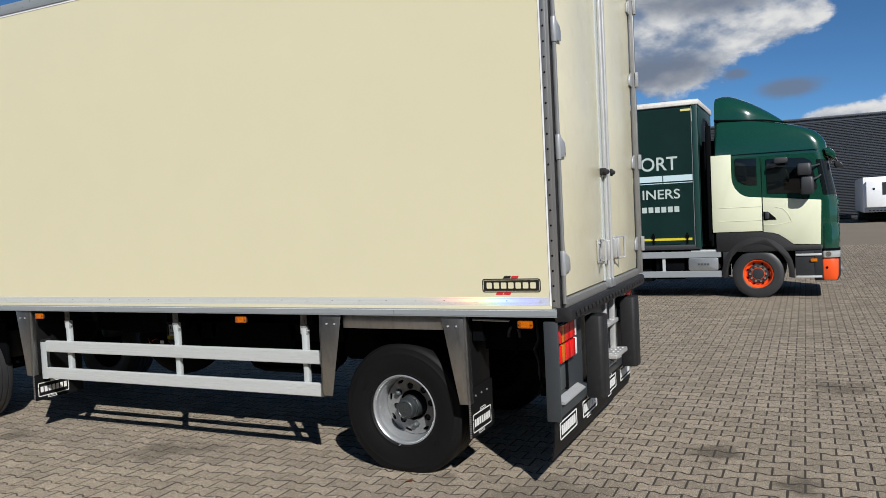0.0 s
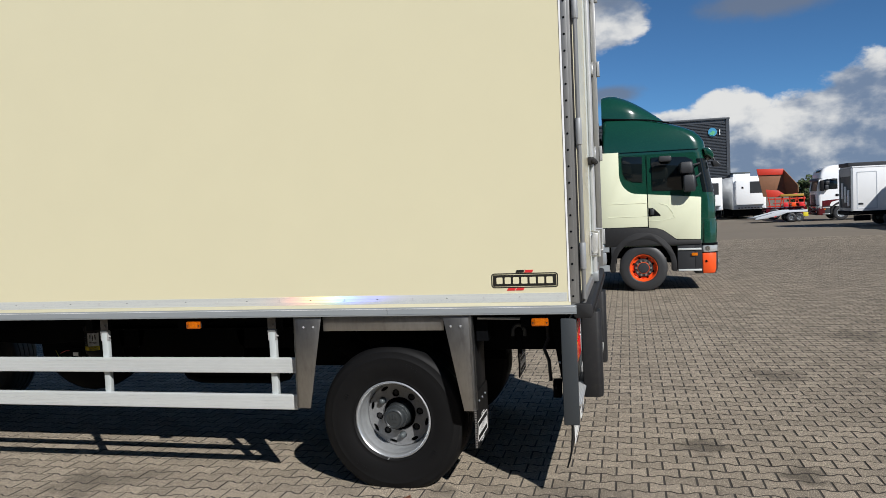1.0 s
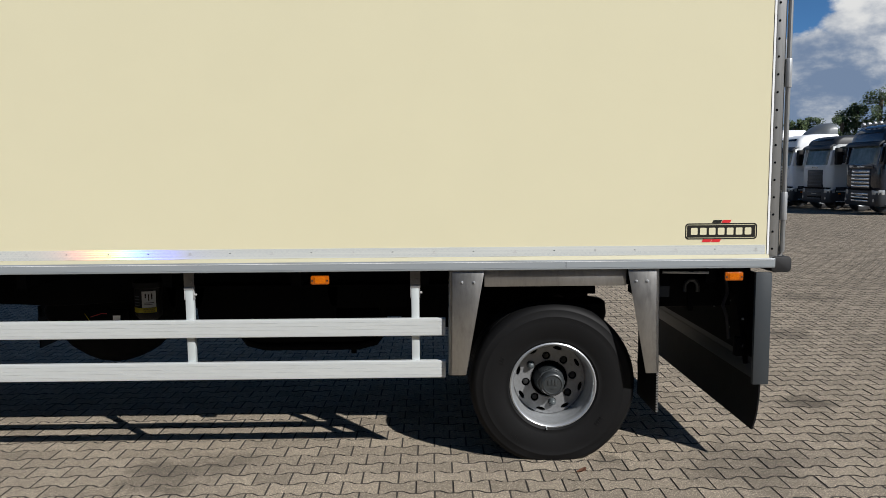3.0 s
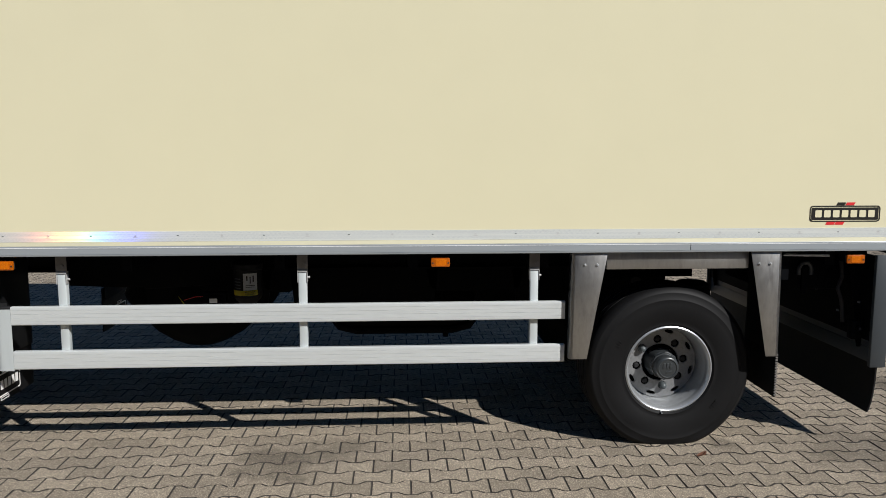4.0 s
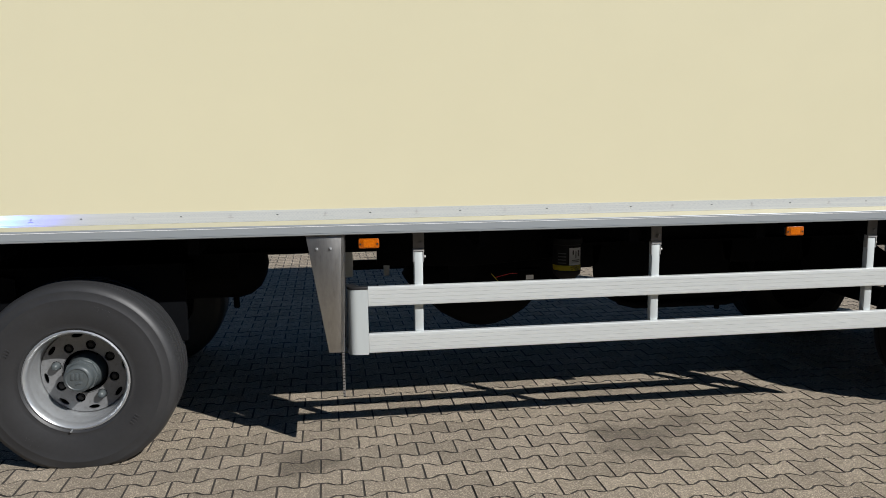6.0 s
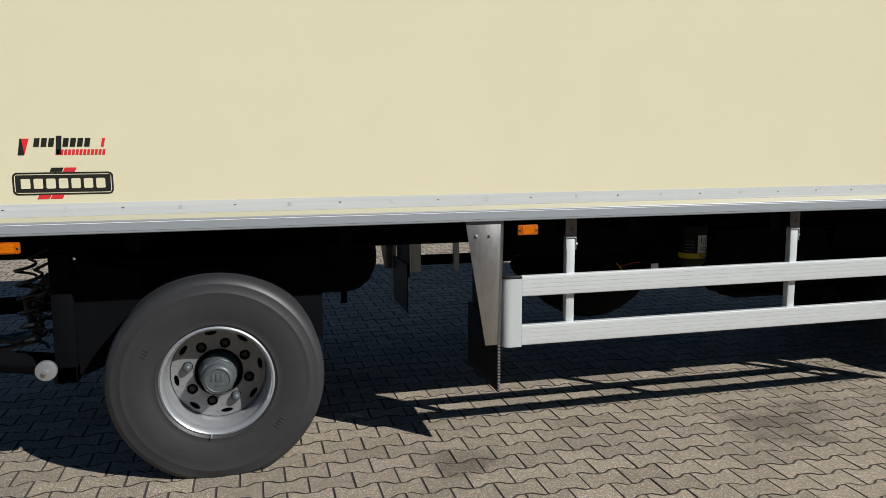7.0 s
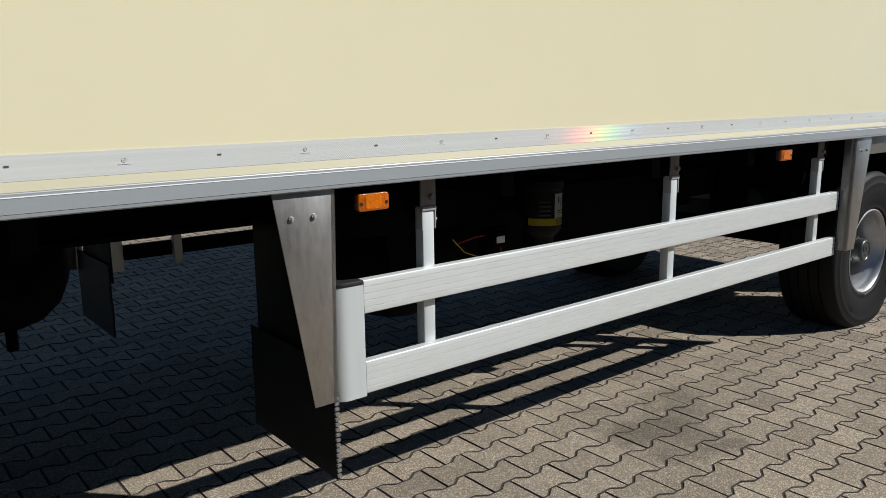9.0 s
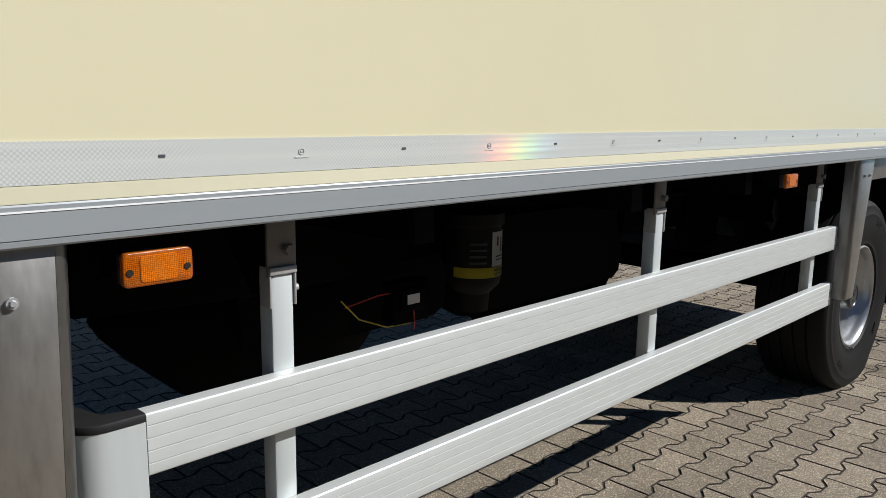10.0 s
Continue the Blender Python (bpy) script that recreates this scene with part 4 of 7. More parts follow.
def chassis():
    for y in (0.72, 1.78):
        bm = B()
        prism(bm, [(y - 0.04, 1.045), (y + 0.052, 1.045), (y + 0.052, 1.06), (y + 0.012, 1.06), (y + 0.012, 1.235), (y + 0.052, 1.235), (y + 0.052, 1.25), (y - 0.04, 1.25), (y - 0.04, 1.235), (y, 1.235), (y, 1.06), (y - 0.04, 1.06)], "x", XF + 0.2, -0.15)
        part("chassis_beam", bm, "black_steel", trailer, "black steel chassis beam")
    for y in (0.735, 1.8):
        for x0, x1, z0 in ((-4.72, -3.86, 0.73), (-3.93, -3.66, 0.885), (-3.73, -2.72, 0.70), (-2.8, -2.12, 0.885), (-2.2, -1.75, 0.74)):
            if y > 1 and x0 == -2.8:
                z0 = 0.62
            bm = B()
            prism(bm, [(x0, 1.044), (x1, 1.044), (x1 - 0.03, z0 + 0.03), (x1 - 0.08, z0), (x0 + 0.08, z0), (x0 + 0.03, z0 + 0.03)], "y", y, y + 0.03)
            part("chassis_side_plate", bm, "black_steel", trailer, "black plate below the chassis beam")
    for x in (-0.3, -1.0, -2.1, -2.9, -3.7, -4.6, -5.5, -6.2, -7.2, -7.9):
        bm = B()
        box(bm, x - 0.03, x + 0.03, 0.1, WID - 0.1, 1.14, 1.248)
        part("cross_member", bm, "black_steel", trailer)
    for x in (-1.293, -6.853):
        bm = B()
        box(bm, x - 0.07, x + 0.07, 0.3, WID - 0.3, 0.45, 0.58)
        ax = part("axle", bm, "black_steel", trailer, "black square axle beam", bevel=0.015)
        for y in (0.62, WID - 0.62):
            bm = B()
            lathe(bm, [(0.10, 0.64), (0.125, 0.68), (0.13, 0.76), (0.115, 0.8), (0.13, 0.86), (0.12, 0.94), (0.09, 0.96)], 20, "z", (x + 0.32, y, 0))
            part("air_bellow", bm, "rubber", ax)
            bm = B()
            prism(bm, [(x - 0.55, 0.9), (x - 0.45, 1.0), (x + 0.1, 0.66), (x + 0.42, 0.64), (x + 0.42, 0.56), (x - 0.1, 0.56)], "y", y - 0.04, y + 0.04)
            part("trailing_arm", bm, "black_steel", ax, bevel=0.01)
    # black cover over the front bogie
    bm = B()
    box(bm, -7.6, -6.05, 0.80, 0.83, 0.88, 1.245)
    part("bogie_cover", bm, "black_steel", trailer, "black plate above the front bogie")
    # added black plates blot out sunlit ground seen past the rear axle
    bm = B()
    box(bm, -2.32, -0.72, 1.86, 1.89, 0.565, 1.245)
    part("axle_cover", bm, "black_steel", trailer, "added black plate hiding lit ground past the rear axle")
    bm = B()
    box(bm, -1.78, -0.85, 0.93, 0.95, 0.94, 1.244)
    part("axle_cover", bm, "black_steel", trailer, "added black plate hiding lit ground past the rear axle")
    # front bogie with turntable and drawbar
    bm = B()
    lathe(bm, [(0.55, 1.02), (0.6, 1.02), (0.6, 1.12), (0.55, 1.12)], 48, "z", (-6.7, 1.3, 0))
    part("turntable", bm, "black_steel", trailer, "black turntable ring")
    bm = B()
    box(bm, -7.63, -7.52, 0.28, 2.32, 0.47, 0.56)
    box(bm, -7.62, -7.52, 0.28, 0.36, 0.47, 1.12)
    box(bm, -7.62, -7.52, 2.24, 2.32, 0.47, 1.12)
    box(bm, -7.62, -6.3, 0.62, 0.74, 0.92, 1.02)
    box(bm, -7.62, -6.3, 1.86, 1.98, 0.92, 1.02)
    box(bm, -7.54, -6.3, 0.36, 0.40, 0.60, 1.06)
    bog = part("bogie_frame", bm, "black_steel", trailer, "black front bogie frame", bevel=0.008)
    bm = B()
    prism(bm, [(-7.52, 0.5), (-7.48, 0.5), (-7.2, 0.62), (-7.2, 1.0), (-7.52, 1.08)], "y", 0.33, 0.35)
    part("gusset", bm, "black_steel", bog)
    bm = B()
    cyl(bm, (-7.655, 0.255, 0.552), 0.05, 0.03, "y", 24)
    pin = part("drawbar_pin", bm, "galv", bog, "grey drawbar pivot washer", bevel=0.004)
    bm = B()
    cyl(bm, (-7.655, 0.238, 0.55), 0.012, 0.03, "y", 6)
    part("nut", bm, "galv", pin)
    bm = B()
    for ys in (0.42, 2.18):
        tube(bm, [(-7.6, ys, 0.53), (-9.9, 1.3 + (ys - 1.3) * 0.15, 0.62)], 0.06, 8)
    box(bm, -10.3, -9.85, 1.22, 1.38, 0.56, 0.68)
    part("drawbar", bm, "black_steel", trailer, "black steel drawbar", bevel=0.004)
    for k, (ys, zs) in enumerate(((0.62, 0.98), (0.7, 0.92), (0.8, 0.95))):
        bm = B()
        tube(bm, [(-7.6, ys, zs), (-7.7, ys, zs - 0.02), (-7.82, ys + 0.02, zs - 0.15), (-7.8, ys + 0.05, zs - 0.33), (-7.9 - 0.1 * k, ys + 0.1, zs - 0.38), (-9.4, 1.2, 0.76)], 0.016 + 0.004 * (k == 0), 8)
        part("air_hose", bm, "rubber", trailer, "black air hose")
    # coiled air lines hanging at the front of the bogie
    for k, (xc, yc, z0) in enumerate(((-7.74, 0.46, 0.62), (-7.80, 0.60, 0.66), (-7.72, 0.74, 0.6))):
        bm = B()
        pts = []
        for i in range(64):
            a = i * math.pi / 6
            pts.append((xc + 0.05 * math.cos(a), yc + 0.05 * math.sin(a), z0 + i * 0.0062))
        pts += [(xc + 0.1, yc + 0.05, z0 + 0.44), (xc + 0.16, yc + 0.1, z0 + 0.42)]
        tube(bm, pts, 0.008, 6)
        part("coiled_line", bm, "rubber", trailer, "coiled black air line")
    # tanks and fittings below the floor
    for name, c, r, ln, ax, lab in (("air_tank", (-6.38, 1.12, 0.935), 0.235, 0.80, "x", "black air tank"), ("air_tank", (-2.98, 1.1, 0.72), 0.17, 0.95, "x", "black air tank")):
        bm = B()
        h = ln / 2
        k = {"x": 0, "y": 1, "z": 2}[ax]
        lathe(bm, [(0.001, -h - 0.1), (r * 0.38, -h - 0.085), (r * 0.7, -h - 0.045), (r * 0.92, -h + 0.02), (r, -h + 0.09), (r, h - 0.09), (r * 0.92, h - 0.02), (r * 0.7, h + 0.045), (r * 0.38, h + 0.085), (0.001, h + 0.1)], 28, ax, c)
        tk = part(name, bm, "black_steel", trailer, lab, smooth=50)
        for dx in (-h * 0.6, h * 0.6):
            bm = B()
            box(bm, c[0] + dx - 0.02, c[0] + dx + 0.02, c[1] - 0.03, c[1] + 0.03, c[2] + r - 0.01, 1.15)
            part("tank_strap", bm, "black_steel", tk)
        bm = B()
        cyl(bm, (c[0] + h * 0.7, c[1] - 0.05, c[2] - r - 0.03), 0.02, 0.07, "z", 8)
        part("drain_valve", bm, "black_steel", tk)
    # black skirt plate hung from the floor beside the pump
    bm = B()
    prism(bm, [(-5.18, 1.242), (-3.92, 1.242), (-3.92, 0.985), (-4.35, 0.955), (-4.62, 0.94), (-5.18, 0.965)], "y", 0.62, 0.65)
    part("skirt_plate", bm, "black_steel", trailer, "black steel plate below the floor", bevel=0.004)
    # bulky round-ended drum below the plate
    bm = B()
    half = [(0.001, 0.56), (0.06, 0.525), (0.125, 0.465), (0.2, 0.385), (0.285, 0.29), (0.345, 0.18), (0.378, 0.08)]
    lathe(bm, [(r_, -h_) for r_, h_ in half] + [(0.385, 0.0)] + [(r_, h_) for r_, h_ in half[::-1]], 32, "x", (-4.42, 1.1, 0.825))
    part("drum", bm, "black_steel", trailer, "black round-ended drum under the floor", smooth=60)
    # lubrication pump
    bm = B()
    lathe(bm, [(0.05, 0.80), (0.055, 0.86), (0.085, 0.89), (0.09, 0.91), (0.09, 1.08), (0.097, 1.085), (0.097, 1.12), (0.07, 1.14)], 28, "z", (-3.975, 0.52, 0))
    pump = part("lubrication_pump", bm, "flap", trailer, "black grease pump with a label", smooth=40)

    def wrap(a0, a1, z0, z1, m, name, rr=0.0915):
        bm = B()
        n = 10
        ring = []
        for k in range(n + 1):
            a = radians(a0 + (a1 - a0) * k / n)
            ring.append([bm.verts.new((-3.975 + rr * math.cos(a), 0.52 + rr * math.sin(a), z)) for z in (z0, z1)])
        for p, q in zip(ring, ring[1:]):
            bm.faces.new((p[0], q[0], q[1], p[1]))
        bmesh.ops.solidify(bm, geom=bm.faces[:], thickness=-0.0006)
        return part(name, bm, m, pump, smooth=60)

    wrap(262, 320, 0.955, 1.065, "white_sticker", "label_sheet")
    wrap(180, 322, 0.92, 0.953, "yellow_sticker", "label_band")
    for k, (a0, a1, z0, z1) in enumerate(((275, 280, 1.02, 1.05), (288, 292, 1.0, 1.045), (300, 305, 1.01, 1.05), (272, 310, 0.985, 0.989), (272, 306, 0.975, 0.978))):
        wrap(a0, a1, z0, z1, "black_sticker", "label_bar", 0.0925)
    for k in range(4):
        wrap(215, 250, 0.965 + 0.02 * k, 0.972 + 0.02 * k, "hub", "label_bar", 0.0912)
    for word, z in (("AUTOMAT", 0.938), ("VETSMEER", 0.9235)):
        cu = bpy.data.curves.new("text", "FONT")
        cu.body, cu.size, cu.extrude = word, 0.016, 0.0003
        cu.align_x = "CENTER"
        tmp = bpy.data.objects.new("text", cu)
        scene.collection.objects.link(tmp)
        me = bpy.data.meshes.new_from_object(tmp.evaluated_get(bpy.context.evaluated_depsgraph_get()))
        bpy.data.objects.remove(tmp)
        me.materials.append(M["black_sticker"])
        tx = new("lettering", me)
        tx.parent = pump
        for v in me.vertices:
            a = radians(291) + v.co.x / 0.0925
            d = 0.0925 + v.co.z
            v.co = (-3.975 + d * math.cos(a), 0.52 + d * math.sin(a), z + v.co.y)
    bm = B()
    box(bm, -4.28, -4.13, 0.56, 0.62, 0.79, 0.92)
    box(bm, -4.26, -4.16, 0.55, 0.56, 0.83, 0.9)
    vb = part("valve_block", bm, "black_steel", trailer, "black valve block with wiring", bevel=0.006)
    bm = B()
    box(bm, -4.235, -4.185, 0.5485, 0.5498, 0.852, 0.882)
    part("label_sheet", bm, "white_sticker", vb, "small white label", smooth=0)
    for m_, pts in (("yellow_sticker", [(-4.45, 0.6, 0.89), (-4.4, 0.58, 0.83), (-4.3, 0.57, 0.79), (-4.2, 0.57, 0.785)]), ("red_sticker", [(-4.42, 0.62, 0.86), (-4.33, 0.58, 0.89), (-4.28, 0.58, 0.89)]), ("red_sticker", [(-4.2, 0.56, 0.83), (-4.2, 0.555, 0.79), (-4.19, 0.57, 0.76)])):
        bm = B()
        tube(bm, pts, 0.0022, 6)
        part("wire", bm, m_, vb)
    bm = B()
    tube(bm, [(-3.5, 1.0, 1.1), (-3.48, 1.0, 0.66), (-3.42, 1.0, 0.58), (-3.3, 1.0, 0.55), (-2.6, 1.0, 0.55), (-2.48, 1.0, 0.58), (-2.42, 1.0, 0.66), (-2.42, 1.0, 1.1)], 0.028, 10)
    part("pipe", bm, "black_steel", trailer)
    for k in range(4):
        bm = B()
        x = -2.0 - k * 0.9
        tube(bm, [(x, 1.0, 1.1), (x - 0.1, 1.02, 0.93), (x - 0.25, 1.03, 0.9), (x - 0.4, 1.02, 1.05)], 0.012, 6)
        part("air_hose", bm, "rubber", trailer)
    # dark box between the chassis and the rear corner, and a hose hanging beside it
    bm = B()
    box(bm, -0.62, -0.1, 0.28, 0.9, 0.955, 1.245)
    part("lamp_wiring_box", bm, "black_steel", trailer, "black box under the rear floor", bevel=0.01)
    bm = B()
    tube(bm, [(-0.17, 0.2, 1.2), (-0.16, 0.19, 1.05), (-0.19, 0.18, 0.98), (-0.16, 0.18, 0.9), (-0.15, 0.17, 0.76)], 0.012, 8)
    part("air_hose", bm, "rubber", trailer, "black air hose")
    # side panel between frame and rear bracket
    bm = B()
    box(bm, -0.64, -0.56, 0.1, 0.6, 1.05, 1.2)
    part("lever_box", bm, "black_steel", trailer)
    bm = B()
    tube(bm, [(-0.62, 0.06, 1.213), (-0.33, 0.06, 1.207)], 0.009, 8)
    part("lever", bm, "galv", trailer, "galvanised lever rod")
    for yy, zz in ((0.35, 0.98), (0.35, 0.8), (0.62, 0.9), (0.12, 0.9)):
        bm = B()
        cyl(bm, (-0.082, yy, zz), 0.008, 0.012, "x", 8)
        part("plate_bolt", bm, "galv", trailer)
    bm = B()
    pts = []
    for k in range(9):
        a = radians(180 * k / 8)
        pts.append((-0.37 + 0.042 * math.cos(a), 0.258, 1.085 + 0.05 * math.sin(a)))
    tube(bm, [(-0.328, 0.258, 1.055)] + pts + [(-0.412, 0.258, 1.055)], 0.014, 8)
    part("grab_hook", bm, "bumper_grey", trailer)
    bm = B()
    box(bm, -0.385, -0.355, 0.262, 0.279, 0.93, 1.1)
    part("hook_stem", bm, "black_steel", trailer)


def rear_end():
    # grey bumper frame
    bm = B()
    box(bm, -0.108, -0.006, 0.0, 0.03, 0.505, 1.213)
    part("bumper_end", bm, "bumper_grey", trailer, "slate grey bumper end plate", bevel=0.006)
    bm = B()
    box(bm, -0.108, -0.006, WID - 0.03, WID, 0.52, 1.213)
    part("bumper_end", bm, "bumper_grey", trailer, "slate grey bumper end plate", bevel=0.006)
    bm = B()
    box(bm, -0.075, -0.02, 0.031, WID - 0.031, 0.52, 0.615)
    cross = part("bumper_bar", bm, "bumper_grey", trailer, "slate grey underrun bar", bevel=0.006)
    bm = B()
    box(bm, -0.075, -0.06, 0.031, WID - 0.031, 0.616, 1.2)
    part("bumper_back_plate", bm, "bumper_grey", trailer, "slate grey rear plate")
    # thin black sheet added to darken the inner face of the rear plate
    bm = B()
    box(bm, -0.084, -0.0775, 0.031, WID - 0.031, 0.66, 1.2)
    part("bumper_liner", bm, "black_steel", trailer, "added black sheet behind the rear plate")
    for y0, y1 in ((0.07, 0.62), (1.12, 1.9), (2.04, 2.52)):
        bm = B()
        ridge = [(-0.055, 0.616), (0.008, 0.616), (0.008, 0.627)]
        for i in range(6):
            ridge += [(0.004 - i * 0.0095, 0.629 + i * 0.0048), (0.0 - i * 0.0095, 0.6275 + i * 0.0048)]
        prism(bm, ridge + [(-0.055, 0.656)], "y", y0, y1)
        part("bumper_ledge", bm, "zinc", cross, "ribbed aluminium ledge", smooth=10)
    # long rear spray flap
    bm = B()
    prof = [(-0.05, 0.60), (-0.052, 0.5), (-0.055, 0.42), (-0.062, 0.34), (-0.074, 0.27), (-0.092, 0.215)]
    prism(bm, prof + [(px - 0.01, pz) for px, pz in prof[::-1]], "y", 0.012, WID - 0.012)
    fl = part("rear_mudflap", bm, "flap", trailer, "full width black rubber spray flap")
    for k, y0 in enumerate((0.1, 0.72, 1.44, 2.06)):
        bm = B()
        frame_prism(bm, rounded(y0, y0 + 0.44, 0.345, 0.475, 0.015), rounded(y0 + 0.01, y0 + 0.43, 0.355, 0.465, 0.01), "x", -0.0485, -0.0455)
        bd = part("badge", bm, "white_sticker", fl, "white framed badge", smooth=0)
        for i in range(7):
            bm = B()
            box(bm, -0.0485, -0.0462, y0 + 0.04 + i * 0.053, y0 + 0.08 + i * 0.053, 0.375, 0.445)
            part("block", bm, "white_sticker", bd, smooth=0)
        if k in (1, 2):
            bm = B()
            frame_prism(bm, rounded(y0 + 0.14, y0 + 0.28, 0.478, 0.505, 0.004, 2), rounded(y0 + 0.146, y0 + 0.274, 0.483, 0.5, 0.003, 2), "x", -0.0485, -0.0462)
            frame_prism(bm, rounded(y0 + 0.12, y0 + 0.24, 0.318, 0.343, 0.004, 2), rounded(y0 + 0.126, y0 + 0.234, 0.323, 0.338, 0.003, 2), "x", -0.0515, -0.0475)
            part("tab", bm, "white_sticker", bd, smooth=0)
    # tail lamps
    for ya, s_ in ((0.06, 1), (WID - 0.06, -1)):
        for zc in (1.108, 0.968):
            bm = B()
            box(bm, -0.06, -0.03, *sorted((ya, ya + s_ * 0.44)), zc - 0.066, zc + 0.066)
            lamp = part("tail_lamp", bm, "plastic", trailer, "amber and red tail lamp cluster", bevel=0.006)
            for k, (c, w) in enumerate((("red", 0.05), ("amber", 0.08), ("red", 0.125), ("red", 0.135), ("white_sticker", 0.045))):
                bm = B()
                a = ya + s_ * (0.002 + sum((0.05, 0.08, 0.125, 0.135)[:k]))
                box(bm, -0.03, -0.009, *sorted((a, a + s_ * (w - 0.004))), zc - 0.062, zc + 0.062)
                part("lens", bm, c, lamp, bevel=0.004)
    # grey plate beside the lamps; its black bar stands in for a dark gap
    for ya, s_ in ((0.05, 1), (WID - 0.05, -1)):
        bm = B()
        box(bm, -0.0585, -0.05, *sorted((ya, ya + s_ * 0.25)), 0.69, 0.88)
        gp = part("grey_plate", bm, "hub", trailer, "plain grey plate below the tail lamps", bevel=0.002)
        bm = B()
        box(bm, -0.0585, -0.035, *sorted((ya + s_ * 0.255, ya + s_ * 0.275)), 0.67, 0.9)
        part("edge_bar", bm, "black_steel", gp)
    # rubber buffers
    for y0 in (0.76, 2.02):
        bm = B()
        prism(bm, [(-0.02, 0.0), (0.10, 0.0), (0.125, 0.03), (0.125, 0.17), (0.10, 0.20), (-0.02, 0.20)], "z", 0.50, 1.15)
        part("buffer", bm, "rubber", trailer, "black rubber loading buffer", bevel=0.012, at=(0, y0, 0))
    # fold-down ladder
    bm = B()
    for yy in (1.30, 1.60):
        box(bm, -0.02, 0.022, yy, yy + 0.055, 0.62, 1.2)
    lad = part("ladder", bm, "zinc", trailer, "galvanised rear ladder", bevel=0.003)
    for z, d in ((0.715, 0.11), (0.975, 0.04)):
        bm = B()
        box(bm, -0.03, d, 1.27, 1.69, z, z + 0.035)
        st = part("step", bm, "zinc", lad, "perforated ladder step", bevel=0.006)
        for i in range(4):
            for j in range(3 if d > 0.1 else 1):
                bm = B()
                cyl(bm, (0.0 + j * 0.04, 1.33 + i * 0.1, z + 0.037), 0.012, 0.006, "z", 8)
                part("tread_stud", bm, "zinc", st)
    for yy in (0.16, 2.43):
        bm = B()
        prism(bm, [(-0.2, 1.24), (-0.076, 1.24), (-0.076, 0.60), (-0.10, 0.60)], "y", yy, yy + 0.01)
        part("bumper_bracket", bm, "black_steel", trailer)
    bm = B()
    box(bm, -0.18, -0.125, 0.09, 0.15, 0.665, 0.785)
    cyl(bm, (-0.15, 0.07, 0.74), 0.013, 0.04, "y", 10)
    part("coupling", bm, "black_steel", trailer, bevel=0.005)


trailer_body()
for x in (-0.196, -2.742, -5.265, -7.72):
    marker_lamp(x)
for y, s_ in ((0.0, -1), (WID, 1)):
    side_guard(y - s_ * 0.06, s_)
    fender_bracket((-1.928, -1.731, -1.934, -1.846), -1, y - s_ * 0.002, s_)
    fender_bracket((-0.850, -0.672, -0.727, -0.664), 1, y - s_ * 0.002, s_, flap=True)
    fender_bracket(tuple(v - (0.08 if s_ > 0 else 0.0) for v in (-5.600, -5.409, -5.492, -5.427)), 1, y - s_ * 0.002, s_, flap=True, width=0.56)
    bm = B()
    box(bm, -1.73, -0.851, *sorted((y - s_ * 0.03, y - s_ * 0.034)), 1.136, 1.2455)
    box(bm, -1.73, -0.851, *sorted((y - s_ * 0.03, y - s_ * 0.07)), 1.2415, 1.2455)
    part("fender_bar", bm, "stainless", trailer, "dull stainless strip above the wheel", bevel=0.001)
for x, y, phase, rubber, paint in ((-1.283, 0.31, 7.5, "tyre_dark", "hub_dark"), (-6.850, 0.275, 31, "tyre", "hub")):
    rim = wheel_parts(phase, rubber, paint)
    rim.location = (x, y, AXLE - 0.012)
    part_copy(rim, trailer, (x, WID - y, AXLE - 0.012), (0, 0, 180))
chassis()
made = set(trailer.children)
rear_end()
for o in set(trailer.children) - made:
    o.location.x += XR


# ---- trucks ----
M["beige"] = mat("beige_grille_paint", (0.42, 0.39, 0.33), 0.4, var=0.06)


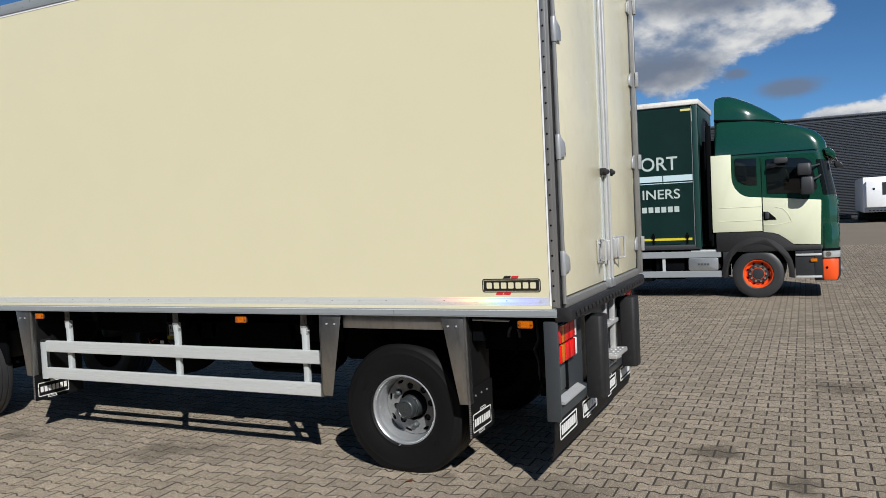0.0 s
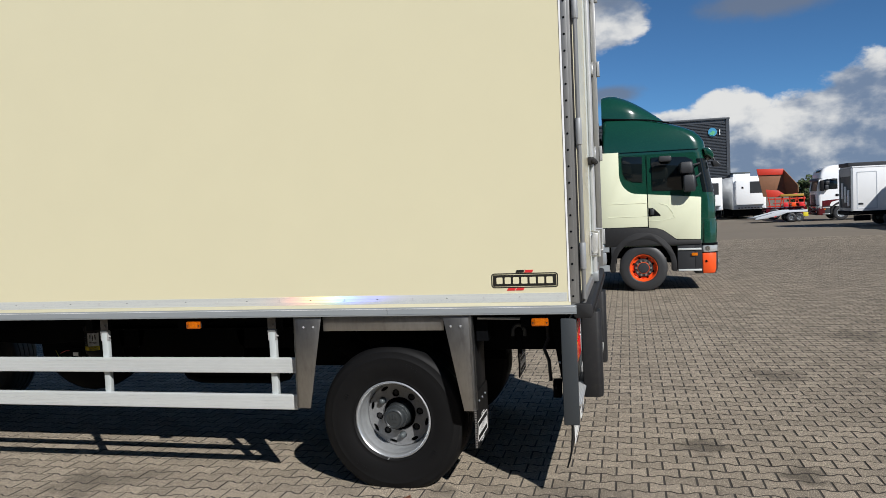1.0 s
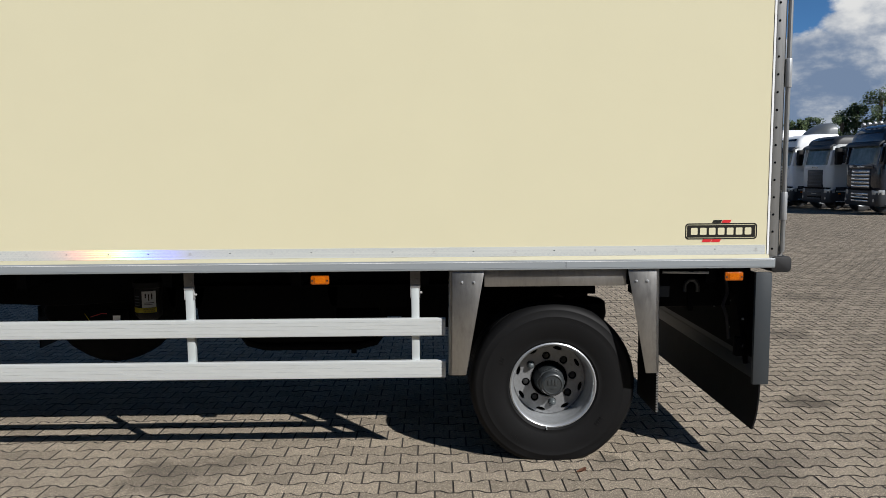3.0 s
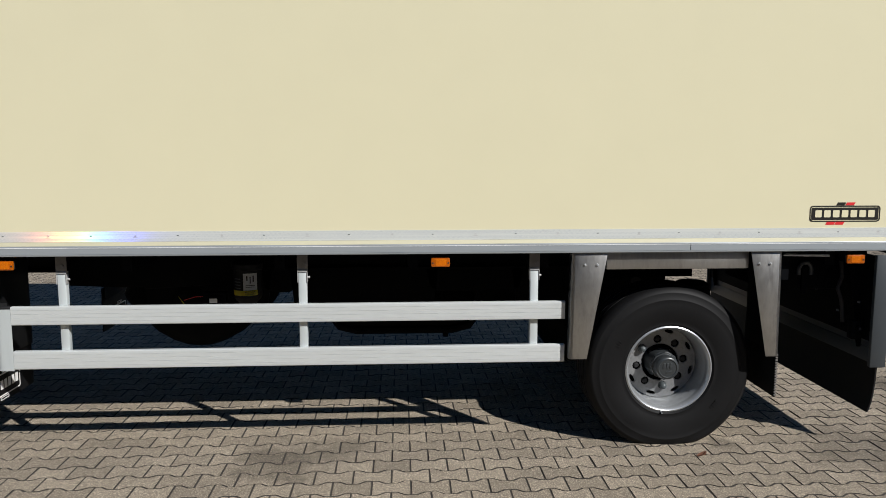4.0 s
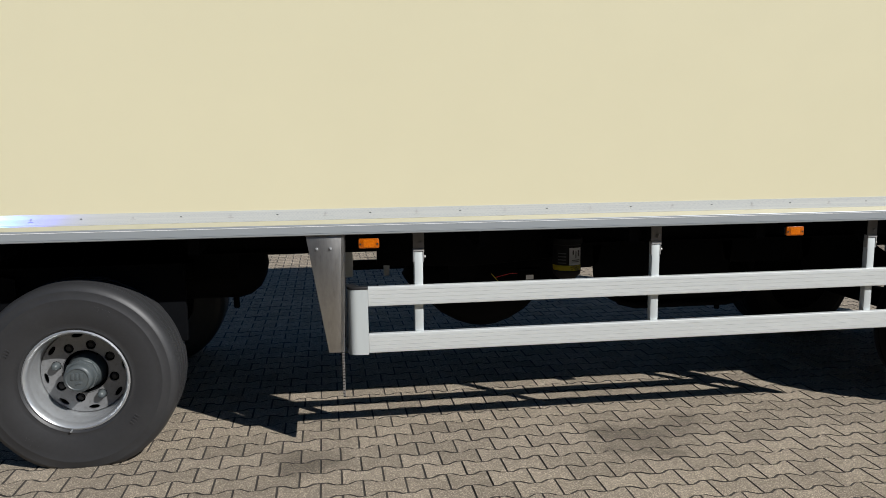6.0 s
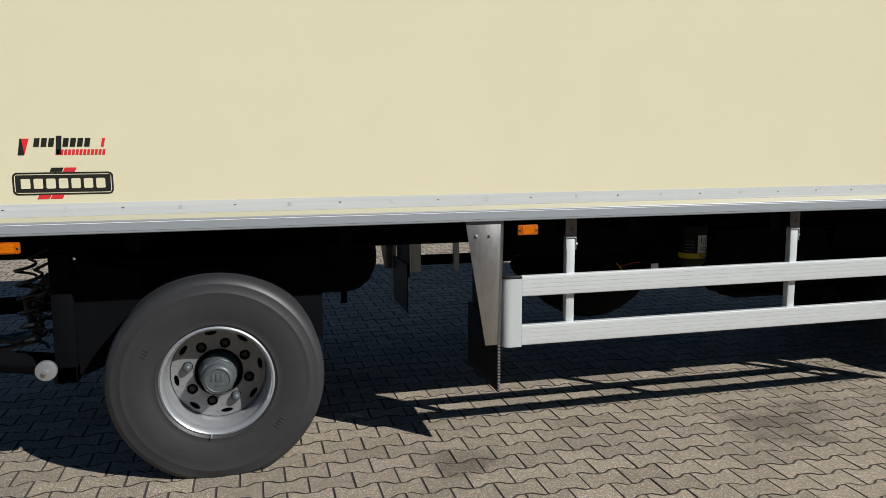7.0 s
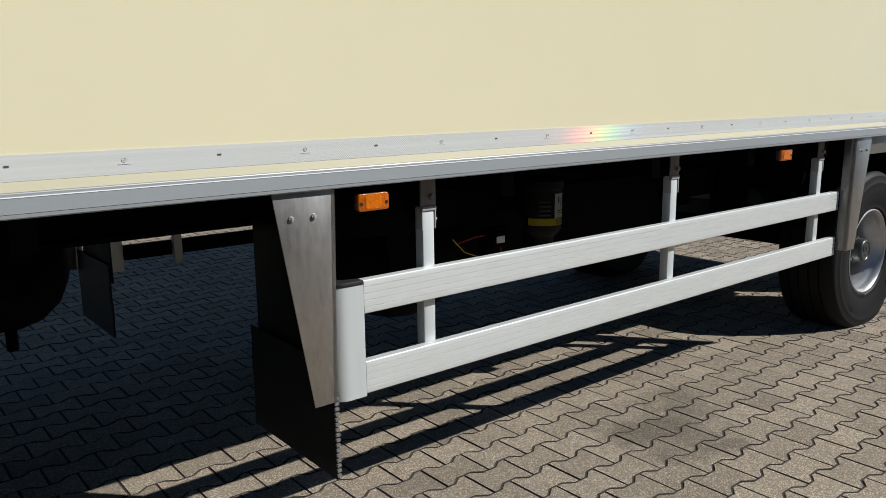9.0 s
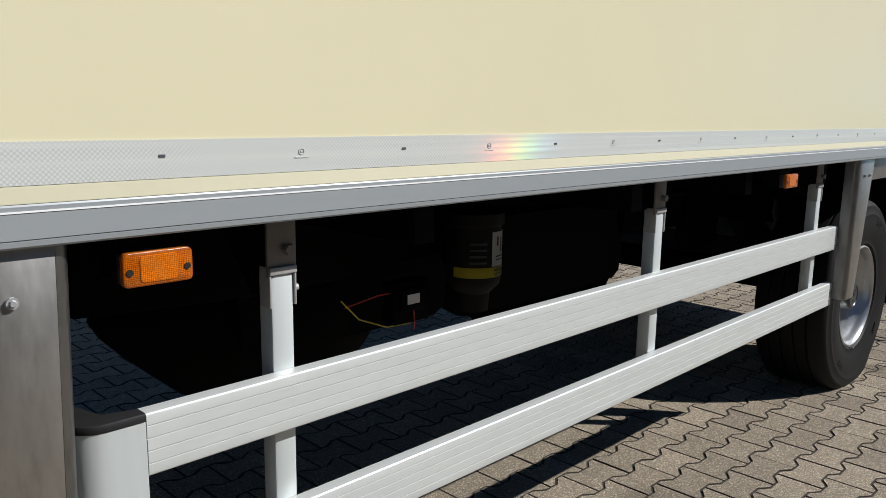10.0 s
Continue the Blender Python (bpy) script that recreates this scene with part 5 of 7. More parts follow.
def truck_wheel(name, parent, at, r=0.5, w=0.3, rim_mat="rim", side=-1, dual=False):
    """A wheel as tyre with rim, disc, hub and nuts; side: the y direction that it faces."""
    bm = B()
    h = w / 2
    prof = [(r * 0.56, side * h * 0.8), (r * 0.62, side * h * 0.98), (r * 0.8, side * h), (r * 0.93, side * h * 0.93), (r * 0.99, side * h * 0.8)]
    for g in (0.45, 0.0, -0.45):
        prof += [(r, side * h * (g + 0.06)), (r * 0.975, side * h * (g + 0.04)), (r * 0.975, side * h * (g - 0.04)), (r, side * h * (g - 0.06))]
    prof += [(r * 0.99, -side * h * 0.8), (r * 0.8, -side * h), (r * 0.56, -side * h * 0.8)]
    lathe(bm, prof, 40, "y", closed=False)
    ty = part(name, bm, "tyre", parent, "black truck tyre", smooth=35, at=at)
    bm = B()
    R = r * 0.575
    lathe(bm, [(R, side * h * 0.78), (R * 1.02, side * h * 0.86), (R * 0.97, side * h * 0.86), (R * 0.92, side * h * 0.6), (R * 0.86, side * h * 0.25), (R * 0.8, side * h * 0.2), (R * 0.62, side * h * 0.42), (R * 0.6, side * h * 0.5), (R * 0.44, side * h * 0.5), (R * 0.42, side * h * 0.62), (R * 0.25, side * h * 0.66), (0.001, side * h * 0.66)], 36, "y", closed=False)
    part("rim", bm, rim_mat, ty, smooth=40)
    bm = B()
    lathe(bm, [(R * 0.45, side * h * 0.44), (R * 0.45, side * h * 0.512), (R * 0.42, side * h * 0.515), (R * 0.40, side * h * 0.64), (R * 0.25, side * h * 0.68), (0.001, side * h * 0.68)], 30, "y", closed=False)
    part("hub", bm, "plastic" if rim_mat == "orange" else "hub", ty, smooth=40)
    for k in range(10):
        a = 2 * math.pi * k / 10
        bm = B()
        cyl(bm, (R * 0.53 * math.cos(a), side * h * 0.54, R * 0.53 * math.sin(a)), R * (0.085 if rim_mat == "orange" else 0.065), h * 0.22, "y", 8)
        part("wheel_nut", bm, "chrome" if rim_mat == "orange" else "galv", ty)
    if rim_mat == "orange":
        bm = B()
        lathe(bm, [(R * 0.46, side * h * 0.515), (R * 0.46, side * h * 0.535), (R * 0.60, side * h * 0.535), (R * 0.63, side * h * 0.46), (R * 0.70, side * h * 0.37), (R * 0.70, side * h * 0.32)], 36, "y", closed=False)
        part("trim_ring", bm, "hub_dark", ty, "dark ring round the bright nuts", smooth=40)
    for k in range(8):
        a = 2 * math.pi * (k + 0.5) / 8
        bm = B()
        cyl(bm, (R * 0.735 * math.cos(a), side * h * 0.30, R * 0.735 * math.sin(a)), R * 0.085, h * 0.06, "y", 10)
        part("hand_hole", bm, "black_steel", ty)
    return ty


def panel(name, pts, y, t, m_, parent, label="", bevel=0.004):
    bm = B()
    prism(bm, pts, "y", y, y + t)
    return part(name, bm, m_, parent, label, bevel=bevel)


def cab(truck, paint="white", lower=None, visor="plastic", bumper="plastic", spoiler=None, grille="plastic", roof_top=3.62, bars=None, roof_paint=None, lamp_bar=False, sides=(-1, 1)):
    """A long-haul sleeper cab facing +x, with the front axle at x = 0."""
    k = (roof_top - 2.9) / 0.72
    bm = B()
    loft(bm, [(0.96, -0.78, 1.43, 1.215, 0.05, 0.2), (1.2, -0.78, 1.49, 1.235, 0.05, 0.22), (1.9, -0.78, 1.50, 1.24, 0.05, 0.24), (2.04, -0.78, 1.47, 1.24, 0.05, 0.24), (2.78, -0.78, 1.33, 1.225, 0.05, 0.22), (2.9, -0.78, 1.33, 1.22, 0.05, 0.25)])
    body = part("cab_body", bm, paint, truck, smooth=40)
    bm = B()
    z = lambda v: 2.9 + (v - 2.9) * k
    loft(bm, [(2.895, -0.78, 1.335, 1.222, 0.05, 0.26), (2.97, -0.78, 1.335, 1.215, 0.06, 0.28), (3.1, -0.78, 1.31, 1.20, 0.06, 0.28), (3.22, -0.78, 1.25, 1.18, 0.07, 0.28), (3.34, -0.78, 1.13, 1.155, 0.08, 0.3), (3.43, -0.77, 0.96, 1.13, 0.09, 0.32), (3.52, -0.77, 0.70, 1.09, 0.09, 0.32), (3.6, -0.76, 0.36, 1.05, 0.1, 0.28), (3.67, -0.76, -0.02, 1.0, 0.1, 0.2), (3.72, -0.74, -0.4, 0.92, 0.1, 0.1)])
    if spoiler is None:
        bm.free()
        bm = B()
        loft(bm, [(2.895, -0.78, 1.335, 1.222, 0.05, 0.2), (z(3.04), -0.78, 1.31, 1.215, 0.06, 0.2), (z(3.2), -0.78, 1.25, 1.2, 0.07, 0.2), (z(3.36), -0.78, 1.15, 1.18, 0.08, 0.22), (z(3.48), -0.78, 1.0, 1.14, 0.1, 0.24), (z(3.56), -0.77, 0.8, 1.08, 0.12, 0.26), (z(3.62), -0.75, 0.4, 1.0, 0.12, 0.2)])
    roof = part("roof", bm, roof_paint or paint, truck, smooth=50)
    if spoiler is None:
        bm = B()
        prism(bm, [(1.22, z(3.24)), (1.262, z(3.24)), (1.205, z(3.36)), (1.16, z(3.36))], "y", -0.92, 0.92)
        part("roof_lamp_band", bm, "glass", roof, "dark glazed band on the roof front", bevel=0.01)
        for s_ in (-1, 1):
            bm = B()
            prism(bm, [(1.36, 2.0), (1.50, 2.0), (1.385, 2.8), (1.25, 2.8)], "y", s_ * 1.16, s_ * 1.236)
            part("windscreen_pillar", bm, paint, truck, bevel=0.02)
            bm = B()
            box(bm, 1.12, 1.36, *sorted((s_ * 1.30, s_ * 1.52)), 2.02, 2.74)
            part("mirror_housing", bm, "flap", truck, "tall black mirror housing", bevel=0.04)
        for i in range(3):
            bm = B()
            box(bm, 1.515, 1.54, -0.6, 0.6, 0.5 + i * 0.135, 0.575 + i * 0.135)
            part("lower_slat", bm, bars or paint, truck, bevel=0.01)
        bm = B()
        box(bm, 1.4, 1.528, -1.18, 1.18, 0.97, 1.04)
        part("bumper_gap", bm, "black_steel", truck)
    # windscreen
    bm = B()
    rows = []
    for zz, xf, w in ((2.02, 1.478, 1.15), (2.4, 1.41, 1.14), (2.78, 1.335, 1.12)):
        row = []
        for i in range(13):
            v = -1 + 2 * i / 12
            yy = v * w
            bend = 0.24 * max(0.0, abs(v) - 0.75) ** 1.5 * 4
            row.append(bm.verts.new((xf + 0.012 - bend * 0.55, yy, zz)))
        rows.append(row)
    for a, b in zip(rows, rows[1:]):
        for i in range(12):
            bm.faces.new((a[i], a[i + 1], b[i + 1], b[i]))
    bmesh.ops.solidify(bm, geom=bm.faces[:], thickness=0.012)
    part("windscreen", bm, "glass" if spoiler else "screen", truck, "dark reflecting windscreen", smooth=60)
    if spoiler:
        bm = B()
        loft(bm, [(2.06, 1.24, 1.478, 1.245, 0.01, 0.24), (2.4, 1.19, 1.41, 1.238, 0.01, 0.23), (2.76, 1.13, 1.345, 1.232, 0.01, 0.22)])
        part("windscreen_corner", bm, "glass", truck, "dark glass wrapping the cab corner", smooth=40)
    # sun visor
    bm = B()
    prism(bm, [(1.27, 2.97), (1.37, 2.975), (1.455, 2.90), (1.475, 2.78), (1.44, 2.74), (1.38, 2.80), (1.30, 2.84)] if spoiler else [(1.28, 2.86), (1.34, 2.90), (1.50, 2.80), (1.54, 2.70), (1.50, 2.69), (1.42, 2.77)], "y", -1.2, 1.2)
    part("sun_visor", bm, visor, truck, bevel=0.01)
    # grille with slats
    bm = B()
    box(bm, 1.44, 1.515, -0.66, 0.66, 1.02, 1.80)
    gr = part("grille", bm, grille, truck, bevel=0.015)
    for i in range(5):
        bm = B()
        zz = 1.08 + i * 0.145
        box(bm, 1.512, 1.535, -0.63, 0.63, zz, zz + 0.085)
        part("slat", bm, bars or paint, gr, bevel=0.01)
    bm = B()
    box(bm, 1.50, 1.522, -0.85, 0.85, 1.83, 1.98)
    part("name_panel", bm, paint, gr, bevel=0.01)
    for i in range(6):
        bm = B()
        box(bm, 1.52, 1.527, -0.27 + i * 0.092, -0.2 + i * 0.092, 1.88, 1.93)
        part("badge", bm, "chrome", gr)
    # bumper and lamps
    bm = B()
    loft(bm, [(0.36, 1.05, 1.47, 1.2, 0.04, 0.14), (0.45, 1.03, 1.515, 1.235, 0.04, 0.18), (0.78, 1.03, 1.52, 1.24, 0.04, 0.2), (0.955, 1.03, 1.50, 1.235, 0.04, 0.2)])
    bp = part("bumper", bm, bumper, truck, smooth=40)
    bm = B()
    box(bm, 1.5, 1.53, -0.6, 0.6, 0.5, 0.7)
    part("air_intake", bm, "black_steel", bp, bevel=0.01)
    bm = B()
    box(bm, 1.522, 1.534, -0.2, 0.2, 0.74, 0.81)
    part("blank_plate", bm, "beige" if spoiler is None else "plastic", bp)
    for s_ in sides:
        bm = B()
        prism(bm, [(1.24, s_ * 1.244), (1.32, s_ * 1.246), (1.45, s_ * 1.19), (1.527, s_ * 1.05), (1.53, s_ * 0.86), (1.3, s_ * 0.86)], "z", 0.80, 0.99)
        part("headlamp", bm, "lamp_glass", bp, "clear glass headlamp", bevel=0.01)
        bm = B()
        cyl(bm, (1.535, s_ * 1.0, 0.58), 0.06, 0.02, "x", 14)
        part("fog_lamp", bm, "lamp_glass", bp)
        y = s_ * 1.24
        # windows, door lines, handle, mirror, steps, arch
        panel("rear_side_window", [(-0.37, 2.88), (0.03, 2.86), (0.03, 2.32), (-0.18, 2.34), (-0.32, 2.42), (-0.37, 2.55)], y, s_ * 0.012, "glass", truck, "dark side window") if spoiler == "green" else None
        panel("door_window", [(0.22, 2.83), (0.9, 2.81), (1.04, 2.74), (1.14, 2.2), (1.04, 2.11), (0.22, 2.13)] if spoiler else [(0.22, 2.83), (0.98, 2.80), (1.16, 2.74), (1.28, 2.18), (1.1, 2.10), (0.22, 2.13)], y - s_ * 0.004, s_ * 0.014, "glass", truck, "dark door window")
        bm = B()
        box(bm, 0.118, 0.126, *sorted((y + s_ * 0.001, y + s_ * 0.006)), 1.0, 2.88)
        part("door_gap", bm, "black_steel", truck)
        bm = B()
        prism(bm, rounded(0.15, 0.36, 1.62, 1.78, 0.03), "y", y + s_ * 0.002, y + s_ * 0.014)
        hd = part("handle_recess", bm, "black_steel", truck, bevel=0.004)
        bm = B()
        box(bm, 0.17, 0.25, *sorted((y + s_ * 0.014, y + s_ * 0.04)), 1.64, 1.76)
        part("handle", bm, "plastic", hd, bevel=0.01)
        bm = B()
        loft(bm, [(2.08, 0.86, 1.06, 0.1, 0.03, 0.05), (2.12, 0.84, 1.08, 0.12, 0.03, 0.06), (2.38, 0.84, 1.08, 0.12, 0.03, 0.06), (2.42, 0.86, 1.06, 0.1, 0.03, 0.05)])
        mi = part("mirror", bm, "plastic", truck, "dark plastic mirror housing", smooth=40, at=(0.0, y + s_ * 0.17, 0))
        bm = B()
        loft(bm, [(2.46, 0.80, 1.02, 0.1, 0.03, 0.05), (2.50, 0.78, 1.04, 0.12, 0.03, 0.06), (2.66, 0.78, 1.04, 0.12, 0.03, 0.06), (2.69, 0.8, 1.02, 0.1, 0.03, 0.05)])
        part("wide_mirror", bm, "plastic", mi, smooth=40)
        bm = B()
        tube(bm, [(1.04, 0, 2.36), (1.14, -s_ * 0.1, 2.4), (1.2, -s_ * 0.17, 2.45)], 0.02, 8)
        part("mirror_arm", bm, "plastic", mi)
        bm = B()
        tube(bm, [(1.02, 0, 2.62), (1.12, -s_ * 0.1, 2.64), (1.18, -s_ * 0.17, 2.66)], 0.02, 8)
        part("mirror_arm", bm, "plastic", mi)
        bm = B()
        prism(bm, rounded(0.36, 0.62, 2.72, 2.84, 0.04), "y", y + s_ * 0.05, y + s_ * 0.2)
        part("kerb_mirror", bm, "plastic", truck, "kerb view mirror", bevel=0.02)
        bm = B()
        pts_o, pts_i = [], []
        for i in range(15):
            a = radians(-8 + 196 * i / 14)
            pts_o.append((0.0 + 0.69 * math.cos(a), 0.52 + 0.74 * math.sin(a)))
            pts_i.append((0.0 + 0.585 * math.cos(a), 0.52 + 0.60 * math.sin(a)))
        frame_pts = pts_o + pts_i[::-1]
        prism(bm, frame_pts, "y", y - s_ * 0.28, y + s_ * 0.015)
        part("wheel_arch", bm, "rubber", truck, "dark plastic wheel arch", bevel=0.006)
        bm = B()
        box(bm, -0.78, 1.0, *sorted((y - s_ * 0.5, y - s_ * 0.29)), 0.7, 1.2)
        part("inner_wing", bm, "black_steel", truck)
        bm = B()
        box(bm, 0.70, 1.2, *sorted((y - s_ * 0.35, y - s_ * 0.012)), 0.42, 1.06)
        st = part("step_box", bm, "plastic", truck, "dark step well", bevel=0.01)
        for zz in (0.42, 0.86):
            bm = B()
            box(bm, 0.71, 1.18, *sorted((y - s_ * 0.2, y + s_ * 0.012)), zz, zz + 0.04)
            part("step", bm, "alu", st, bevel=0.006)
        bm = B()
        box(bm, 0.98, 1.1, *sorted((y + s_ * 0.006, y + s_ * 0.016)), 0.74, 0.80)
        part("indicator", bm, "amber", st, bevel=0.006)
    if lamp_bar:
        bm = B()
        tube(bm, [(0.98, -1.0, 3.56), (1.02, 0, 3.6), (0.98, 1.0, 3.56)], 0.025, 8)
        for yy in (-0.8, 0.8):
            tube(bm, [(0.95, yy, 3.4), (0.98, yy, 3.57)], 0.02, 6)
        lb = part("lamp_bar", bm, "chrome", truck, "roof lamp bar")
        for i in range(5):
            bm = B()
            cyl(bm, (1.04, -0.8 + 0.4 * i, 3.6), 0.085, 0.1, "x", 16)
            part("roof_lamp", bm, "lamp_glass", lb)
    return body


M["lamp_glass"] = mat("headlamp_glass", (0.42, 0.43, 0.42), 0.12, metal=0.3, var=0.2, big=9, fine=40, rvar=0.05, coat=0.6)


def spoiler_part(truck, paint, z0=3.45, top=4.13, xb=-0.76, xf=0.62):
    """A rounded roof deflector."""
    bm = B()
    rows = []
    n = 10
    for i in range(n + 1):
        u = i / n
        x = xf + (xb - xf) * u
        zt = z0 + 0.05 + (top - z0 - 0.05) * (1 - (1 - u) ** 1.6)
        if u > 0.85:
            zt -= (u - 0.85) * 0.5
        w = 0.5 + 0.46 * min(1, u * 1.8)
        row = []
        for j in range(13):
            a = math.pi * j / 12
            c, s_ = math.cos(a), math.sin(a)
            row.append(bm.verts.new((x, w * math.copysign(abs(c) ** 0.55, c), z0 + (zt - z0) * s_ ** 0.55)))
        rows.append(row)
    for a, b in zip(rows, rows[1:]):
        for j in range(12):
            bm.faces.new((a[j], a[j + 1], b[j + 1], b[j]))
    bm.faces.new(rows[0])
    bm.faces.new(rows[-1][::-1])
    for a, b in zip(rows, rows[1:]):
        bm.faces.new((a[0], b[0], b[12], a[12]))
    return part("roof_deflector", bm, paint, truck, smooth=50)


def lettering(word, size, x, y, z, m_, parent, face="y-", width=None):
    cu = bpy.data.curves.new("text", "FONT")
    cu.body, cu.size, cu.extrude, cu.offset = word, size, 0.0015, 0.004 * min(size / 0.4, 1)
    tmp = bpy.data.objects.new("text", cu)
    scene.collection.objects.link(tmp)
    me = bpy.data.meshes.new_from_object(tmp.evaluated_get(bpy.context.evaluated_depsgraph_get()))
    bpy.data.objects.remove(tmp)
    me.materials.append(M[m_])
    wid = max(v.co.x for v in me.vertices)
    k = (width / wid) if width else 1.0
    for v in me.vertices:
        v.co = (x + v.co.x * k, y - v.co.z, z + v.co.y)
    ob = new("lettering", me)
    ob.parent = parent
    return ob


def green_truck():
    tr = thing("curtain_side_truck", (0.70, 13.03, -0.01), "dark green and cream curtain-sided lorry with orange wheels", "truck")
    cab(tr, "green", visor="green", bumper="plastic", spoiler="green", grille="plastic", bars="green", roof_top=3.68)
    spoiler_part(tr, "green", 3.5, 4.33, -0.78, 0.66)
    Y = -1.244
    bm = B()
    prism(bm, [(-0.78, 3.70), (-0.78, 3.735), (0.2, 3.65), (0.62, 3.565), (0.62, 3.54), (0.2, 3.625)], "y", -1.02, -0.93)
    part("deflector_seal", bm, "black_steel", tr, "black seal under the roof deflector")
    # black skirt under the cream panels, roof seam
    panel("lower_skirt", [(-0.78, 0.98), (-0.78, 1.375), (0.30, 1.355), (0.45, 1.28), (0.60, 1.18), (0.70, 1.08), (1.18, 1.07), (1.18, 0.98)], Y, -0.006, "rubber", tr, "black plastic skirt")
    bm = B()
    box(bm, -0.76, 1.16, Y + 0.012, Y + 0.024, 2.955, 2.965)
    part("roof_seam", bm, "black_steel", tr)
    # cream lower panels with their rounded upper edge
    lower = [(-0.845, 1.38), (0.112, 1.38), (0.112, 2.06)]
    lower += [(-0.08 - 0.37 * math.sin(radians(9 * i)), 2.52 - 0.44 * math.cos(radians(9 * i))) for i in range(11)] + [(-0.45, 2.97), (-0.845, 2.97)]
    panel("lower_panel", lower, Y, -0.014, "pale", tr, "pale cream side panel", bevel=0.006)
    doorp = [(0.132, 1.36), (0.30, 1.34), (0.42, 1.30), (0.56, 1.2), (0.68, 1.10), (1.17, 1.08), (1.20, 1.96), (0.132, 2.06)]
    panel("door_panel", doorp, Y, -0.014, "pale", tr, "pale cream door panel", bevel=0.006)
    for pts in ([(-0.70, 1.88), (0.1, 1.88)], [(-0.70, 1.60), (0.1, 1.60)], [(0.36, 1.86), (0.5, 1.82), (0.6, 1.7), (0.66, 1.55), (0.40, 1.5), (0.14, 1.5)]):
        bm = B()
        tube(bm, [(px, Y - 0.0145, pz) for px, pz in pts], 0.006, 6)
        part("crease", bm, "pale", tr)
    bm = B()
    prism(bm, [(0.14, 1.60), (0.38, 1.60), (0.36, 1.64), (0.25, 1.75), (0.22, 1.77), (0.14, 1.77)], "y", Y - 0.014, Y - 0.02)
    hr = part("handle_recess", bm, "black_steel", tr, bevel=0.002)
    bm = B()
    box(bm, 0.17, 0.24, Y - 0.05, Y - 0.02, 1.62, 1.74)
    part("handle", bm, "plastic", hr, bevel=0.01)
    # orange bumper corner and green corner pieces
    bm = B()
    loft(bm, [(0.37, 1.20, 1.47, 1.215, 0.03, 0.15), (0.45, 1.19, 1.505, 1.252, 0.03, 0.19), (0.78, 1.19, 1.51, 1.255, 0.03, 0.2), (0.795, 1.2, 1.505, 1.25, 0.03, 0.2)])
    part("bumper_skin", bm, "orange", tr, "orange painted bumper", smooth=40)
    bm = B()
    cyl(bm, (1.27, -1.257, 0.62), 0.024, 0.01, "y", 14)
    part("bumper_lamp", bm, "black_steel", tr)
    bm = B()
    loft(bm, [(0.81, 1.21, 1.515, 1.25, 0.03, 0.2), (0.82, 1.2, 1.52, 1.254, 0.03, 0.2), (0.945, 1.2, 1.518, 1.254, 0.03, 0.2), (0.955, 1.21, 1.51, 1.25, 0.03, 0.2)])
    hl = part("wrap_headlamp", bm, "lamp_glass", tr, "clear wrap-round headlamp", smooth=40)
    for z0_, z1_ in ((0.796, 0.815), (0.95, 0.998)):
        bm = B()
        loft(bm, [(z0_, 1.19, 1.522, 1.256, 0.03, 0.2), (z1_, 1.19, 1.52, 1.256, 0.03, 0.2)])
        part("lamp_frame", bm, "black_steel", hl, smooth=40)
    bm = B()
    box(bm, 1.5, 1.53, -0.8, 0.8, 0.8, 0.99)
    part("lamp_divider", bm, "plastic", hl)
    bm = B()
    cyl(bm, (1.3, -1.254, 0.885), 0.05, 0.006, "y", 18)
    part("lamp_bulb", bm, "chrome", hl)
    # small front mirror hanging from the visor
    bm = B()
    loft(bm, [(2.58, 1.47, 1.60, 0.08, 0.03, 0.03), (2.62, 1.45, 1.62, 0.1, 0.03, 0.04), (2.68, 1.44, 1.58, 0.1, 0.03, 0.04), (2.70, 1.46, 1.55, 0.08, 0.02, 0.03)])
    fm = part("front_mirror", bm, "plastic", tr, "small black front mirror", smooth=40, at=(0, -1.02, 0))
    bm = B()
    tube(bm, [(1.42, 0, 2.80), (1.48, 0, 2.77), (1.51, 0, 2.69)], 0.016, 8)
    part("mirror_arm", bm, "plastic", fm)
    bm = B()
    loft(bm, [(1.0, 1.22, 1.505, 1.252, 0.03, 0.2), (1.4, 1.22, 1.52, 1.256, 0.03, 0.22), (1.5, 1.22, 1.50, 1.25, 0.03, 0.22)])
    part("corner_deflector", bm, "green", tr, smooth=40)
    # arch extension behind the wheel and chassis parts
    panel("rear_wing", [(-0.70, 1.34), (-0.55, 1.34), (-0.42, 1.1), (-0.55, 0.75), (-0.60, 0.42), (-0.66, 0.42), (-0.66, 0.9)], -1.22, -0.02, "plastic", tr)
    truck_wheel("wheel", tr, (0, -1.06, 0.5), 0.5, 0.31, "orange", -1)
    truck_wheel("wheel", tr, (0, 1.06, 0.5), 0.5, 0.31, "orange", 1)
    truck_wheel("wheel", tr, (-5.6, -0.98, 0.5), 0.5, 0.55, "orange", -1)
    truck_wheel("wheel", tr, (-5.6, 0.98, 0.5), 0.5, 0.55, "orange", 1)
    bm = B()
    for yy in (-0.45, 0.37):
        box(bm, -7.2, 1.2, yy, yy + 0.08, 0.72, 1.0)
    part("chassis_beam", bm, "black_steel", tr)
    for z0 in (0.44, 0.855):
        bm = B()
        prism(bm, [(-1.21, z0), (-1.235, z0 + 0.01), (-1.235, z0 + 0.13), (-1.21, z0 + 0.14)], "x", -4.9, -0.70)
        part("side_guard_rail", bm, "rail_grey", tr, "aluminium side guard rail")
